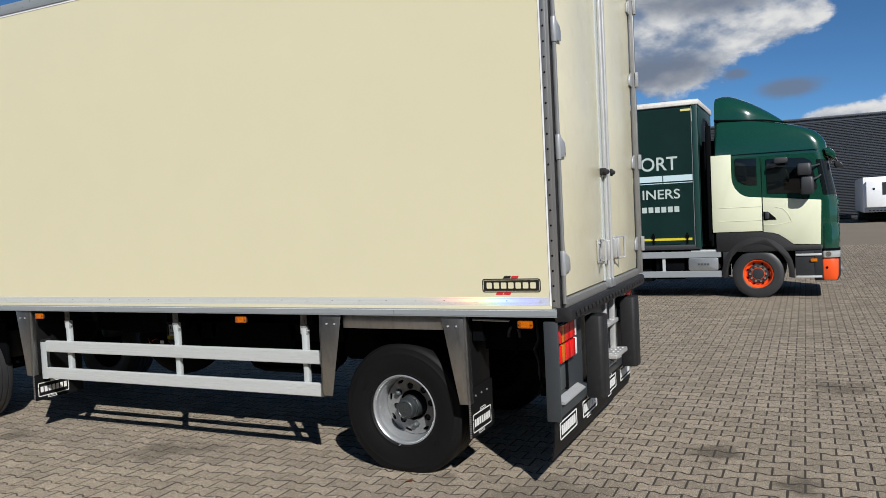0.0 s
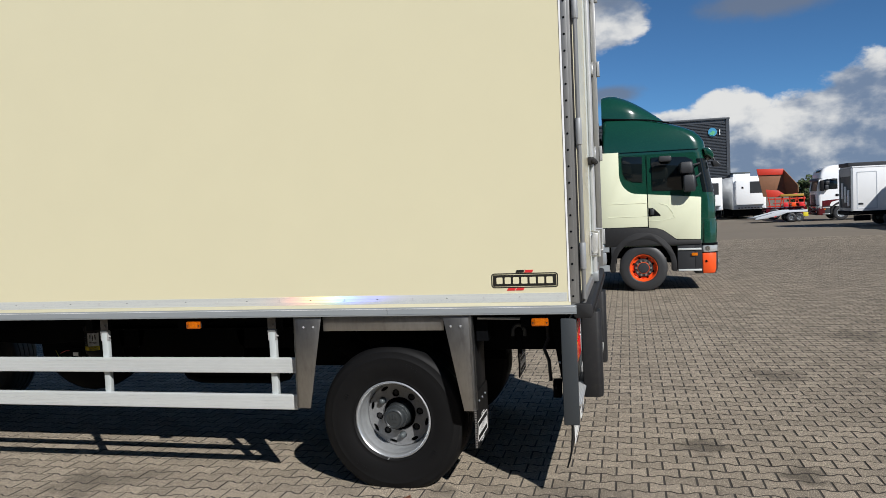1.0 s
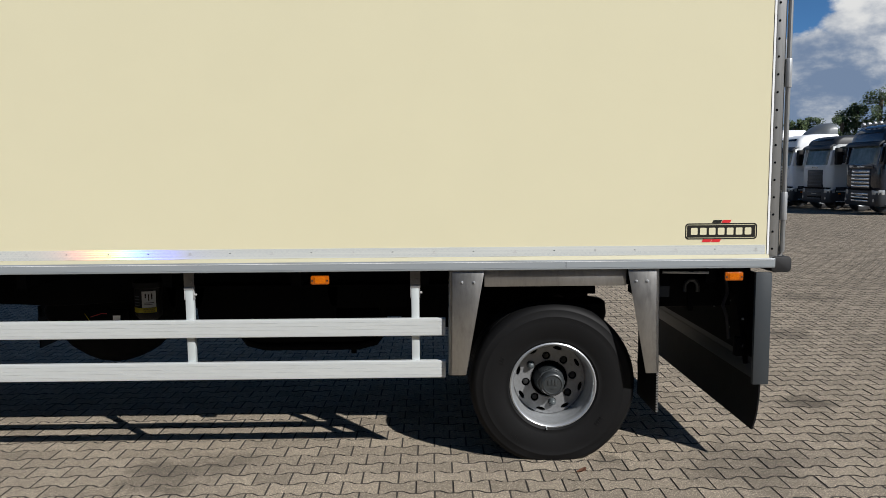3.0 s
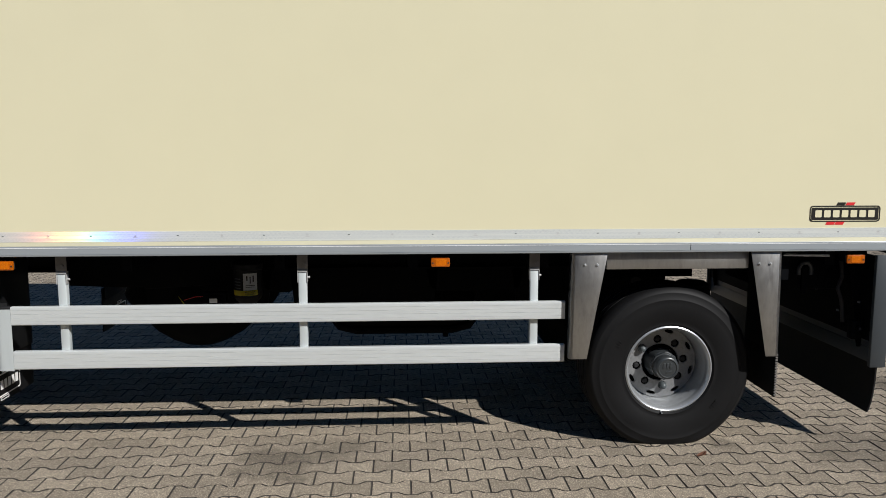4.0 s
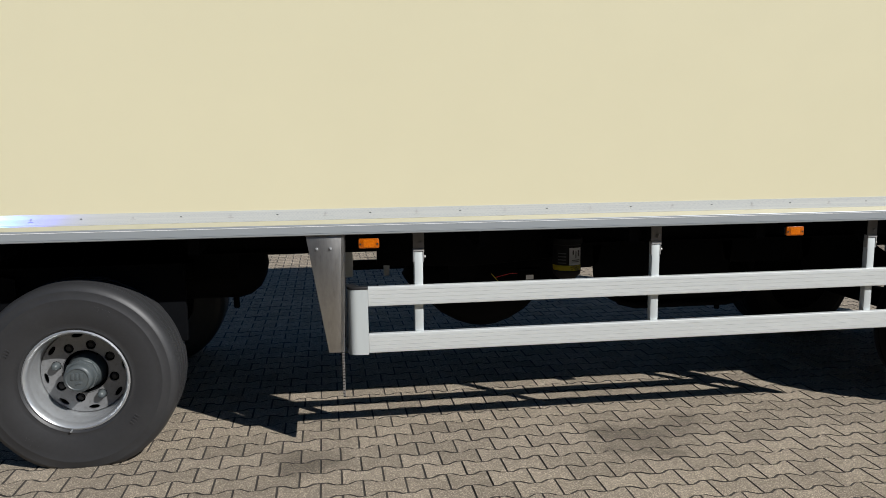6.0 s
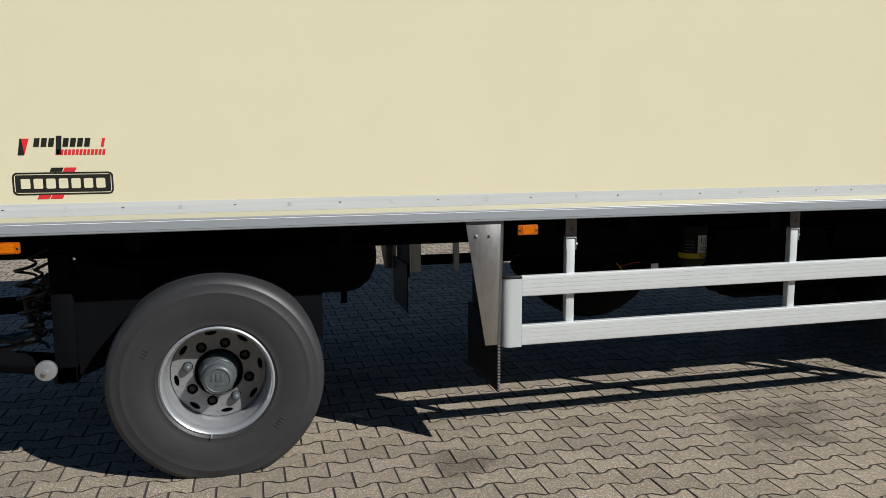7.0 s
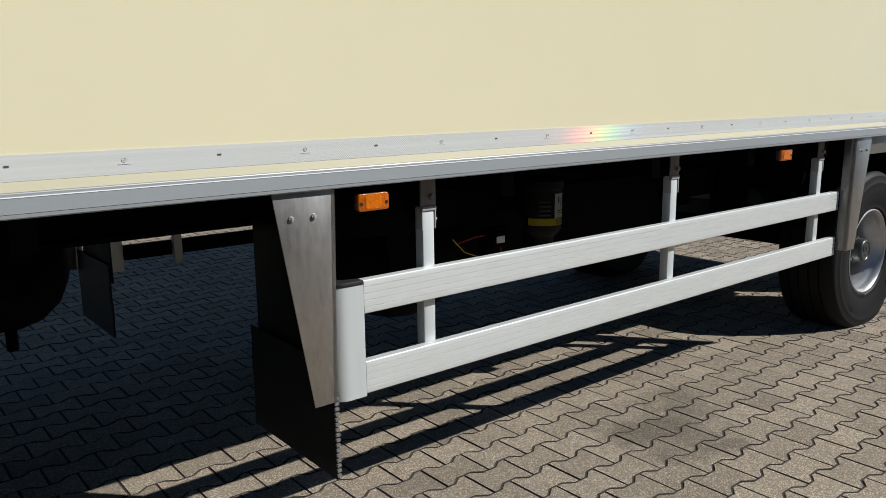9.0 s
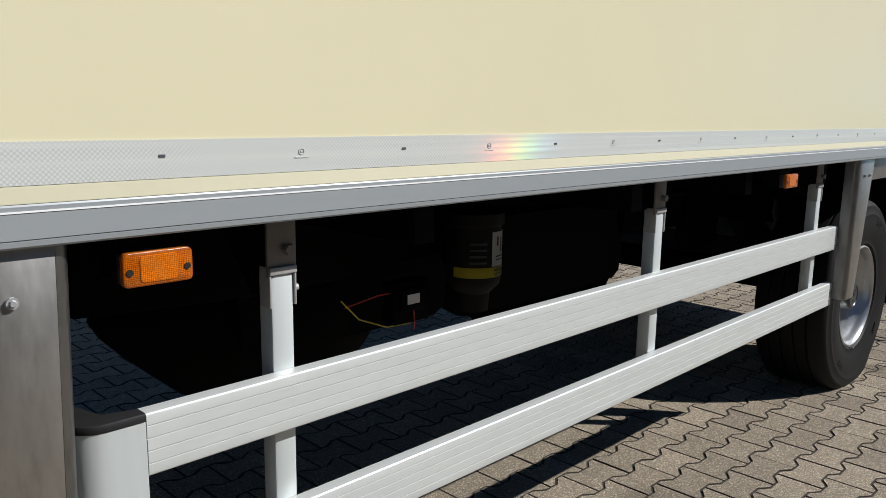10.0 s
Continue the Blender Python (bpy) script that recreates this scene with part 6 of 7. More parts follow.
    for xx in (-1.9, -3.2, -4.5):
        bm = B()
        box(bm, xx, xx + 0.06, -1.205, -1.17, 0.44, 1.0)
        part("guard_post", bm, "alu_post", tr)
    bm = B()
    prism(bm, rounded(-1.36, -0.76, 0.58, 0.86, 0.05), "y", -1.23, -0.7)
    ft = part("fuel_tank", bm, "galv", tr, "aluminium tank with rounded corners", bevel=0.015)
    for i in range(8):
        bm = B()
        box(bm, -1.17 + i * 0.03, -1.15 + i * 0.03, -1.235, -1.231, 0.70, 0.74)
        part("badge", bm, "hub", ft)
    bm = B()
    prism(bm, [(-1.35, 0.86), (-1.25, 0.97), (-0.95, 0.97), (-0.85, 0.86)], "y", -1.2, -0.8)
    part("tank_cover", bm, "alu", tr, bevel=0.02)
    bm = B()
    box(bm, -1.3, -0.7, -1.22, -0.7, 0.98, 1.02)
    part("catwalk", bm, "alu", tr, bevel=0.005)
    # boxes hung from the chassis behind the guard rails
    for x0, x1, y0, z0, m_ in ((-2.05, -1.45, -1.12, 0.40, "black_steel"), (-3.05, -2.15, -1.0, 0.34, "black_steel"), (-4.6, -3.2, -1.05, 0.42, "plastic")):
        bm = B()
        box(bm, x0, x1, y0, -0.5, z0, 1.03)
        part("chassis_box", bm, m_, tr, "dark box hung from the chassis", bevel=0.02)
    # added dark plate stands in for the shade under the body
    bm = B()
    box(bm, -7.0, -0.7, 0.95, 1.0, 0.28, 1.05)
    part("far_skirt", bm, "black_steel", tr, "added dark plate closing the view under the body")
    # curtain-sided body
    bx = -1.08
    bm = B()
    box(bm, -7.3, bx, -1.23, 1.25, 1.08, 4.06)
    part("load_body", bm, "green_tarp", tr, "dark green curtain-sided body")
    rows = []
    bm = B()
    n = 60
    for i in range(n + 1):
        x = -7.25 + (bx - 0.14 + 7.25) * i / n
        d = 0.006 * math.sin(i * 0.9) + 0.004 * math.sin(i * 2.3)
        rows.append([bm.verts.new((x, -1.243 + d * f, z)) for z, f in ((1.16, 0.6), (2.0, 1), (3.0, 1), (4.02, 0.2))])
    for a, b in zip(rows, rows[1:]):
        for k in range(3):
            bm.faces.new((a[k], b[k], b[k + 1], a[k + 1]))
    bmesh.ops.solidify(bm, geom=bm.faces[:], thickness=0.004)
    cur = part("curtain", bm, "green_tarp", tr, "taut dark green tarpaulin curtain", smooth=60)
    bm = B()
    box(bm, bx - 0.11, bx, -1.262, -1.15, 1.08, 4.07)
    part("corner_pillar", bm, "green_tarp", tr, "green corner pillar", bevel=0.012)
    bm = B()
    box(bm, bx - 0.13, bx - 0.118, -1.258, -1.24, 1.14, 4.04)
    part("curtain_edge", bm, "galv", tr)
    bm = B()
    prism(bm, [(-1.262, 4.07), (-1.275, 4.08), (-1.275, 4.14), (-1.2, 4.19), (1.2, 4.19), (1.275, 4.14), (1.275, 4.08), (1.262, 4.07)], "x", -7.35, bx + 0.02)
    part("body_roof", bm, "white_dirty", tr, "weathered white tarpaulin roof", bevel=0.015)
    bm = B()
    box(bm, -7.3, bx - 0.13, -1.252, -1.246, 2.50, 2.625)
    part("stripe", bm, "pale_blue", cur, "pale blue stripe")
    bm = B()
    box(bm, -7.3, bx - 0.13, -1.252, -1.246, 2.455, 2.47)
    part("thin_stripe", bm, "pale_blue", cur, "thin pale line below the stripe")
    bm = B()
    box(bm, -7.3, bx - 0.18, -1.254, -1.248, 1.24, 1.29)
    part("tension_band", bm, "yellow_sticker", cur, "yellow tension band")
    for xx in (-1.36, -2.06, -2.76, -3.5):
        bm = B()
        box(bm, xx - 0.02, xx + 0.02, -1.262, -1.25, 1.16, 1.4)
        box(bm, xx - 0.035, xx + 0.035, -1.275, -1.262, 1.28, 1.36)
        part("buckle", bm, "black_steel", cur, "black curtain buckle", bevel=0.004)
    bm = B()
    box(bm, -1.42, -1.165, -1.252, -1.246, 3.955, 4.0)
    box(bm, -1.21, -1.165, -1.252, -1.246, 3.73, 3.955)
    part("contour_mark", bm, "tape_yellow", cur, "yellow reflective corner mark")
    lettering("ORT", 0.40, -2.29, -1.2525, 2.745, "letter_pale", cur, width=0.78)
    lettering("INERS", 0.285, -2.28, -1.2525, 2.135, "letter_pale", cur, width=0.80)
    for i in range(6):
        bm = B()
        box(bm, -2.28 + i * 0.135, -2.18 + i * 0.135, -1.253, -1.248, 1.845, 1.965)
        part("address_bar", bm, "letter_pale", cur)
    bm = B()
    box(bm, -7.3, bx, -1.255, -1.16, 1.04, 1.14)
    part("floor_edge", bm, "plastic", tr, bevel=0.01)
    bm = B()
    box(bm, -1.03, -0.80, -1.0, 1.0, 1.1, 3.3)
    part("cab_rear_gear", bm, "black_steel", tr, "dark gap with pipes behind the cab")
    for yy, xx in ((-1.2, -0.86), (-1.12, -0.92)):
        bm = B()
        tube(bm, [(xx, yy, 1.1), (xx, yy, 3.6)], 0.03, 8)
        part("rising_pipe", bm, "black_steel", tr)
    bm = B()
    prism(bm, [(-0.852, 1.2), (-0.852, 3.55), (-0.90, 3.7), (-0.93, 3.7), (-0.93, 1.2)], "y", -1.235, -1.2)
    part("air_deflector", bm, "black_steel", tr, "black cab side deflector", bevel=0.01)
    return tr


M["white_dirty"] = mat("weathered_white", (0.58, 0.56, 0.52), 0.6, var=0.12, big=2, fine=20, dirt=0.5, dirt_col=(0.22, 0.2, 0.17))
M["pale_blue"] = mat("pale_blue_stripe", (0.5, 0.64, 0.68), 0.45, var=0.04)
M["tape_yellow"] = mat("yellow_reflector", (0.66, 0.6, 0.25), 0.35, var=0.06)
M["dark_red"] = mat("dark_red_paint", (0.09, 0.008, 0.012), 0.25, var=0.05, coat=0.4)
M["dark_navy"] = mat("dark_navy_paint", (0.012, 0.014, 0.022), 0.22, var=0.06, coat=0.5)
M["light_grey"] = mat("light_grey_paint", (0.5, 0.53, 0.56), 0.35, var=0.04)
M["rust_red"] = mat("machine_red", (0.55, 0.04, 0.02), 0.45, var=0.12, dirt=0.2)
M["rust"] = mat("worn_hopper_lining", (0.22, 0.10, 0.05), 0.7, var=0.25, big=2, fine=20)
green_truck()


M["deflector_grey"] = mat("grey_deflector_plastic", (0.12, 0.13, 0.135), 0.4, var=0.08)
M["pale_grey"] = mat("pale_grey_paint", (0.6, 0.62, 0.62), 0.3, var=0.04, coat=0.2)


def yard_truck(at, turn, label, paint="white", bars="plastic", lower=None, deflector=None, roof_top=3.75, box_col="white", box_len=6.0, lamp_bar=False, roof_paint=None, body=True):
    """A parked tractor or box truck seen across the yard, facing +x before its turn."""
    tr = thing("parked_truck", at, label, "truck", "trucks parked across the yard", turn)
    cab(tr, paint, visor="plastic", bumper="plastic" if not lower else lower, grille="plastic", bars=bars, roof_top=roof_top, lamp_bar=lamp_bar, roof_paint=roof_paint)
    if deflector:
        spoiler_part(tr, deflector, 3.4, 4.1, -0.75, 0.4)
    for s_ in (-1, 1):
        truck_wheel("wheel", tr, (0, s_ * 1.06, 0.5), 0.5, 0.31, "galv", s_)
        truck_wheel("wheel", tr, (-3.7, s_ * 0.98, 0.5), 0.5, 0.55, "galv", s_)
        if lower:
            panel("lower_panel", [(-0.76, 1.0), (0.112, 1.38), (0.6, 1.26), (0.75, 1.0), (1.2, 1.0), (1.2, 1.35), (-0.76, 1.5)], s_ * 1.246, s_ * 0.01, lower, tr)
    bm = B()
    for yy in (-0.45, 0.37):
        box(bm, -5.6, 1.2, yy, yy + 0.08, 0.72, 1.0)
    part("chassis_beam", bm, "black_steel", tr)
    bm = B()
    box(bm, -2.9, -0.9, -1.2, 1.2, 0.45, 0.95)
    part("fuel_tank", bm, "galv", tr, bevel=0.08)
    if body:
        bm = B()
        box(bm, -0.95 - box_len, -0.95, -1.26, 1.26, 1.1, 3.85)
        part("load_box", bm, box_col, tr, "plain box body", bevel=0.02)
    return tr


# row of parked trucks, noses towards the yard
yard_truck((16.36, 38.92, fall(38.9)), 180, "white tractor unit at the end of the row, slatted grille", bars="white", roof_top=3.72, body=False)
yard_truck((16.43, 35.88, fall(35.9)), 180, "white tractor unit with a slatted white grille", bars="white", roof_top=3.86, body=False)
yard_truck((16.50, 32.83, fall(32.8)), 180, "white tractor unit with beige grille and grey deflector", bars="beige", deflector="deflector_grey", roof_top=3.5, body=False)
yard_truck((16.57, 29.53, fall(29.5)), 180, "pale low cab tractor unit with dark grille and dark sun visor", bars="plastic", roof_top=3.3, roof_paint="plastic", paint="pale_grey", body=False)
yard_truck((16.66, 26.02, fall(26.0)), 180, "dark navy tractor unit with a roof lamp bar", paint="dark_navy", bars="chrome", lamp_bar=True, roof_top=3.6, body=False)


# ---- yard behind: box truck, reefers, low loader, hall, trees ----
def box_truck():
    tr = thing("box_truck", (12.45, 41.15, fall(41.1)), "white box lorry with a side door and an open tail", "truck", turn=0)
    bm = B()
    box(bm, 0.0, 6.2, 0.0, 2.5, 0.84, 3.24)
    part("load_box", bm, "white", tr, "white box body", bevel=0.02)
    bm = B()
    box(bm, -0.03, 6.25, -0.025, 2.52, 3.2, 3.28)
    part("box_roof", bm, "white", tr, bevel=0.02)
    bm = B()
    box(bm, -0.1, 6.25, 0.5, 2.5, 3.29, 3.5)
    part("roof_hatch", bm, "plastic", tr, "dark folded roof cover", bevel=0.02)
    bm = B()
    frame_prism(bm, [(0.19, 0.95), (1.2, 0.95), (1.2, 2.98), (0.19, 2.98)], [(0.23, 0.99), (1.16, 0.99), (1.16, 2.94), (0.23, 2.94)], "y", -0.012, 0.0)
    dr = part("side_door", bm, "light_grey", tr, "framed side door")
    bm = B()
    box(bm, 0.26, 0.5, -0.02, -0.001, 1.18, 1.28)
    part("latch", bm, "plastic", dr)
    bm = B()
    box(bm, 1.83, 2.15, -0.01, 0.0, 1.28, 1.40)
    part("placard", bm, "hub", tr)
    bm = B()
    frame_prism(bm, [(0.0, 0.84), (2.5, 0.84), (2.5, 3.2), (0.0, 3.2)], [(0.14, 1.0), (2.36, 1.0), (2.36, 2.75), (0.14, 2.75)], "x", -0.09, -0.002)
    part("tail_frame", bm, "galv", tr, "grey rear frame")
    bm = B()
    box(bm, -0.05, -0.004, 0.14, 2.36, 1.0, 2.75)
    part("tail_lift", bm, "plastic", tr, "dark folded tail lift")
    for i in range(3):
        bm = B()
        box(bm, -0.1, -0.052, 0.5 + 0.6 * i, 0.8 + 0.6 * i, 1.1 + 0.2 * i, 2.0 + 0.2 * i)
        part("hinge_arm", bm, "white", tr, bevel=0.008)
    for xx in (1.95, 2.65):
        truck_wheel("wheel", tr, (xx, 0.25, 0.42), 0.42, 0.3, "galv", -1)
        truck_wheel("wheel", tr, (xx, 2.25, 0.42), 0.42, 0.3, "galv", 1)
    bm = B()
    box(bm, -0.2, 6.2, 0.1, 2.4, 0.62, 0.835)
    part("chassis_beam", bm, "black_steel", tr)
    bm = B()
    box(bm, 0.1, 0.9, 0.12, 0.4, 0.3, 0.6)
    part("under_box", bm, "black_steel", tr, bevel=0.02)
    bm = B()
    prism(bm, [(2.05, 2.76), (2.1, 2.88), (3.05, 2.64), (3.0, 2.5)], "y", -0.09, -0.02)
    part("crane_arm", bm, "orange", tr, "orange arm")
    bm = B()
    prism(bm, [(2.5, 2.88), (2.52, 2.98), (3.1, 2.8), (3.08, 2.7)], "y", -0.06, -0.01)
    part("crane_stay", bm, "plastic", tr, "dark stay of the arm")
    return tr


def reefer(at, turn, label):
    r = thing("refrigerated_semitrailer", at, label, "trailer", "white refrigerated trailers by the hall", turn)
    bm = B()
    box(bm, -1.28, 1.28, 0, 11.0, 0.78, 3.5)
    part("body", bm, "white", r, "white insulated body", bevel=0.03)
    bm = B()
    box(bm, -1.1, 1.15, -0.42, -0.002, 1.15, 3.2)
    unit = part("cooling_unit", bm, "white", r, "white front cooling unit", bevel=0.08)
    bm = B()
    prism(bm, [(0.0, 2.1), (0.95, 2.1), (0.95, 3.05), (0.0, 3.05)], "y", -0.435, -0.425)
    part("grille", bm, "plastic", unit, "dark air grille")
    bm = B()
    box(bm, -0.65, -0.5, -0.435, -0.425, 2.5, 2.65)
    part("display", bm, "black_steel", unit)
    bm = B()
    box(bm, -1.2, 1.2, -0.05, -0.005, 0.8, 1.12)
    part("service_panel", bm, "light_grey", unit, bevel=0.01)
    for i in range(8):
        bm = B()
        box(bm, -0.9 + i * 0.25, -0.75 + i * 0.25, -0.06, -0.05, 0.86, 0.94)
        part("coupling", bm, "plastic", unit)
    bm = B()
    box(bm, -0.5, 0.5, 0.6, 10.5, 0.5, 0.77)
    for xx in (-0.7, 0.6):
        box(bm, xx, xx + 0.1, 2.2, 2.3, 0.0, 0.77)
    part("chassis_beam", bm, "black_steel", r)
    for yy in (7.6, 8.9):
        for s_ in (-1, 1):
            w = truck_wheel("wheel", r, (s_ * 1.02, yy, 0.5), 0.5, 0.36, "galv", 1)
            w.rotation_euler = (0, 0, radians(90 if s_ < 0 else -90))
    bm = B()
    box(bm, -1.2, 1.2, 0.8, 6.5, 0.2, 0.77)
    part("pallet_box", bm, "black_steel", r, bevel=0.03)
    return r


def hall():
    h = thing("warehouse", (0, 0, -0.09), "anthracite corrugated warehouse with a flat roof", "building")
    x1, y0, H = 10.55, 76.8, 9.5
    bm = B()
    box(bm, -70, x1, y0 + 0.1, y0 + 40, 0, H)
    part("wall", bm, "cladding", h, "dark corrugated cladding")
    n = 60
    for k in range(n):
        bm = B()
        z0 = 0.3 + k * (H - 0.5) / n
        prism(bm, [(y0 + 0.1, z0), (y0, z0 + 0.03), (y0, z0 + 0.10), (y0 + 0.1, z0 + 0.13)], "x", -70, x1)
        part("cladding_board", bm, "cladding", h)
    bm = B()
    box(bm, -70.1, x1 + 0.1, y0 - 0.06, y0 + 40.1, H, H + 0.2)
    part("roof_edge", bm, "cladding", h, bevel=0.02)
    bm = B()
    box(bm, x1 - 0.25, x1 + 0.06, y0 - 0.05, y0 + 0.3, 0, H)
    part("corner_trim", bm, "cladding", h)
    bm = B()
    lathe(bm, [(0.42, y0 - 0.06), (0.42, y0 - 0.12)], 24, "y", (x1 - 1.56, 0, H - 1.2))
    sg = part("round_sign", bm, "sign_blue", h, "round blue and green sign")
    bm = B()
    prism(bm, [(x1 - 1.9, H - 1.4), (x1 - 1.5, H - 1.55), (x1 - 1.25, H - 1.2), (x1 - 1.55, H - 1.05)], "y", y0 - 0.13, y0 - 0.16)
    part("sign_field", bm, "leaf_bright", sg)
    lettering("1", 0.75, x1 - 1.06, y0 - 0.12, H - 1.5, "white_sticker", h)
    for xx in (-60, -45, -30, -16):
        bm = B()
        box(bm, xx, xx + 3.5, y0 - 0.08, y0 + 0.05, 0, 4.2)
        part("dock_door", bm, "light_grey", h, "grey dock door")
    return h


M["sign_blue"] = mat("sign_blue", (0.05, 0.25, 0.42), 0.4, var=0.05)
M["leaf_bright"] = mat("sign_green", (0.1, 0.38, 0.2), 0.4, var=0.05)


def red_machine():
    m_ = thing("field_spreader", (11.85, 58.29, fall(58)), "red agricultural hopper machine on a chassis", "machine")
    bm = B()
    prism(bm, [(-1.0, 1.75), (-1.46, 3.93), (0.46, 3.86), (0.75, 2.0), (0.7, 1.75)], "y", 1.3, 1.36)
    hop = part("hopper", bm, "rust", m_, "orange red steel hopper, rusty inside", bevel=0.01)
    bm = B()
    prism(bm, [(-1.38, 3.45), (-1.47, 3.95), (0.47, 3.88), (0.53, 3.42)], "y", 1.22, 1.29)
    part("rim_plate", bm, "rust_red", hop, "bright orange red rim", bevel=0.01)
    bm = B()
    a = [(0.46, 1.3, 3.86), (1.17, -0.4, 2.55), (1.17, -0.4, 2.0), (0.7, 1.3, 1.75), (0.55, 1.3, 2.6)]
    prism_v = [bm.verts.new(p) for p in a] + [bm.verts.new((p[0] + 0.05, p[1], p[2])) for p in a]
    n = len(a)
    bm.faces.new(prism_v[:n])
    bm.faces.new(prism_v[n:][::-1])
    for k in range(n):
        bm.faces.new((prism_v[k], prism_v[(k + 1) % n], prism_v[n + (k + 1) % n], prism_v[n + k]))
    part("hopper_wing", bm, "rust", hop, "rusty sloping wing")
    bm = B()
    prism(bm, [(-1.0, 1.72), (-1.1, 2.3), (-0.2, 2.2), (0.3, 1.85), (1.15, 1.95), (1.1, 1.7)], "y", -0.42, -0.36)
    part("hopper_flap", bm, "rust_red", hop, bevel=0.01)
    for k, (x0, x1, z0, z1) in enumerate(((-1.0, 1.7, 1.5, 1.6), (-1.0, 1.7, 0.95, 1.05), (-0.6, 1.6, 1.2, 1.27))):
        bm = B()
        box(bm, x0, x1, -0.5, -0.4, z0, z1)
        part("frame_bar", bm, "rust_red", m_, bevel=0.01)
    for k in range(8):
        bm = B()
        x = -0.8 + k * 0.34
        tube(bm, [(x, -0.45, 0.9), (x + 0.15 * (k % 3 - 1), -0.5, 1.7)], 0.04, 6)
        part("strut", bm, "rust_red", m_)
    for k in range(3):
        bm = B()
        box(bm, 0.1 + k * 0.55, 0.42 + k * 0.55, -0.7, -0.55, 0.95, 1.25)
        part("lamp_plate", bm, "orange" if k % 2 else "red_sticker", m_, bevel=0.02)
    bm = B()
    box(bm, -0.1, 1.55, -0.62, -0.5, 1.72, 1.9)
    part("beam", bm, "dull_yellow", m_, "yellow beam", bevel=0.02)
    bm = B()
    box(bm, -1.1, 1.8, -0.4, 1.4, 0.55, 0.9)
    part("chassis_beam", bm, "dark_red", m_)
    for xx in (-0.5, 1.3):
        truck_wheel("wheel", m_, (xx, -0.3, 0.42), 0.42, 0.3, "rust_red", -1)
        truck_wheel("wheel", m_, (xx, 1.3, 0.42), 0.42, 0.3, "rust_red", 1)


M["dull_yellow"] = mat("dull_yellow_paint", (0.36, 0.22, 0.03), 0.5, var=0.15)


def low_loader():
    m_ = thing("low_loader", (9.045, 52.0, fall(52)), "light grey low loader trailer with ramps and a yellow rear panel", "trailer")
    side = [(0.0, 0.22), (0.1, 0.36), (1.5, 0.72), (2.1, 0.80), (3.4, 0.80), (3.4, 0.66), (2.1, 0.64), (1.6, 0.46), (0.5, 0.26)]
    for y0 in (0.0, 1.9):
        bm = B()
        prism(bm, side, "y", y0, y0 + 0.15)
        part("side_frame", bm, "light_grey", m_, "sloping light grey ramp side", bevel=0.01)
    bm = B()
    prism(bm, [(0.1, 0.28), (1.5, 0.62), (3.4, 0.7), (3.4, 0.62), (1.6, 0.5)], "y", 0.15, 1.9)
    part("deck", bm, "plastic", m_)
    bm = B()
    tube(bm, [(-0.35, 1.0, 0.32), (0.1, 0.3, 0.34)], 0.04, 6)
    tube(bm, [(-0.35, 1.0, 0.32), (0.1, 1.7, 0.34)], 0.04, 6)
    part("drawbar", bm, "galv", m_)
    for xx in (2.35, 2.85):
        truck_wheel("wheel", m_, (xx, 0.05, 0.3), 0.3, 0.24, "galv", -1)
        truck_wheel("wheel", m_, (xx, 1.9, 0.3), 0.3, 0.24, "galv", 1)
    bm = B()
    box(bm, 3.1, 3.42, -0.06, -0.02, 0.35, 0.62)
    part("chevron_plate", bm, "yellow_sticker", m_, "yellow warning plate", bevel=0.01)


def far_container():
    c = thing("white_container", (10.54, 74.4, -0.09), "white site container standing by the warehouse corner", "container")
    bm = B()
    box(bm, 0, 1.55, 0, 2.2, 0.1, 3.95)
    part("body", bm, "white", c, bevel=0.03)
    bm = B()
    box(bm, -0.03, 1.58, -0.03, 2.23, 3.95, 4.1)
    part("roof", bm, "hub", c, bevel=0.02)
    bm = B()
    box(bm, 0.1, 1.45, 0.1, 2.1, 0, 0.1)
    part("skid", bm, "black_steel", c)


box_truck()
reefer((6.93, 63.0, fall(63)), 0, "white refrigerated semitrailer with a front cooling unit")
reefer((10.3, 62.9, fall(63)), 0, "white refrigerated semitrailer parked beside another")
hall()
red_machine()
low_loader()
far_container()
yard_truck((14.62, 53.52, fall(53.5)), 180, "white and dark red tractor unit parked beyond the box lorry", lower="dark_red", roof_top=3.76, body=False)


def street_lamp():
    m_ = thing("street_lamp", (27.6, 62.94, -0.14), "tall grey street lamp with a curved arm", "lamp")
    bm = B()
    tube(bm, [(0, 0, 0), (0, 0, 4.5), (-0.05, 0, 4.9), (-0.3, 0, 5.1), (-0.7, 0, 5.15)], 0.07, 8)
    part("pole", bm, "light_grey", m_)
    bm = B()
    box(bm, -1.2, -0.65, -0.1, 0.1, 5.1, 5.22)
    part("lamp_head", bm, "light_grey", m_, bevel=0.03)


street_lamp()


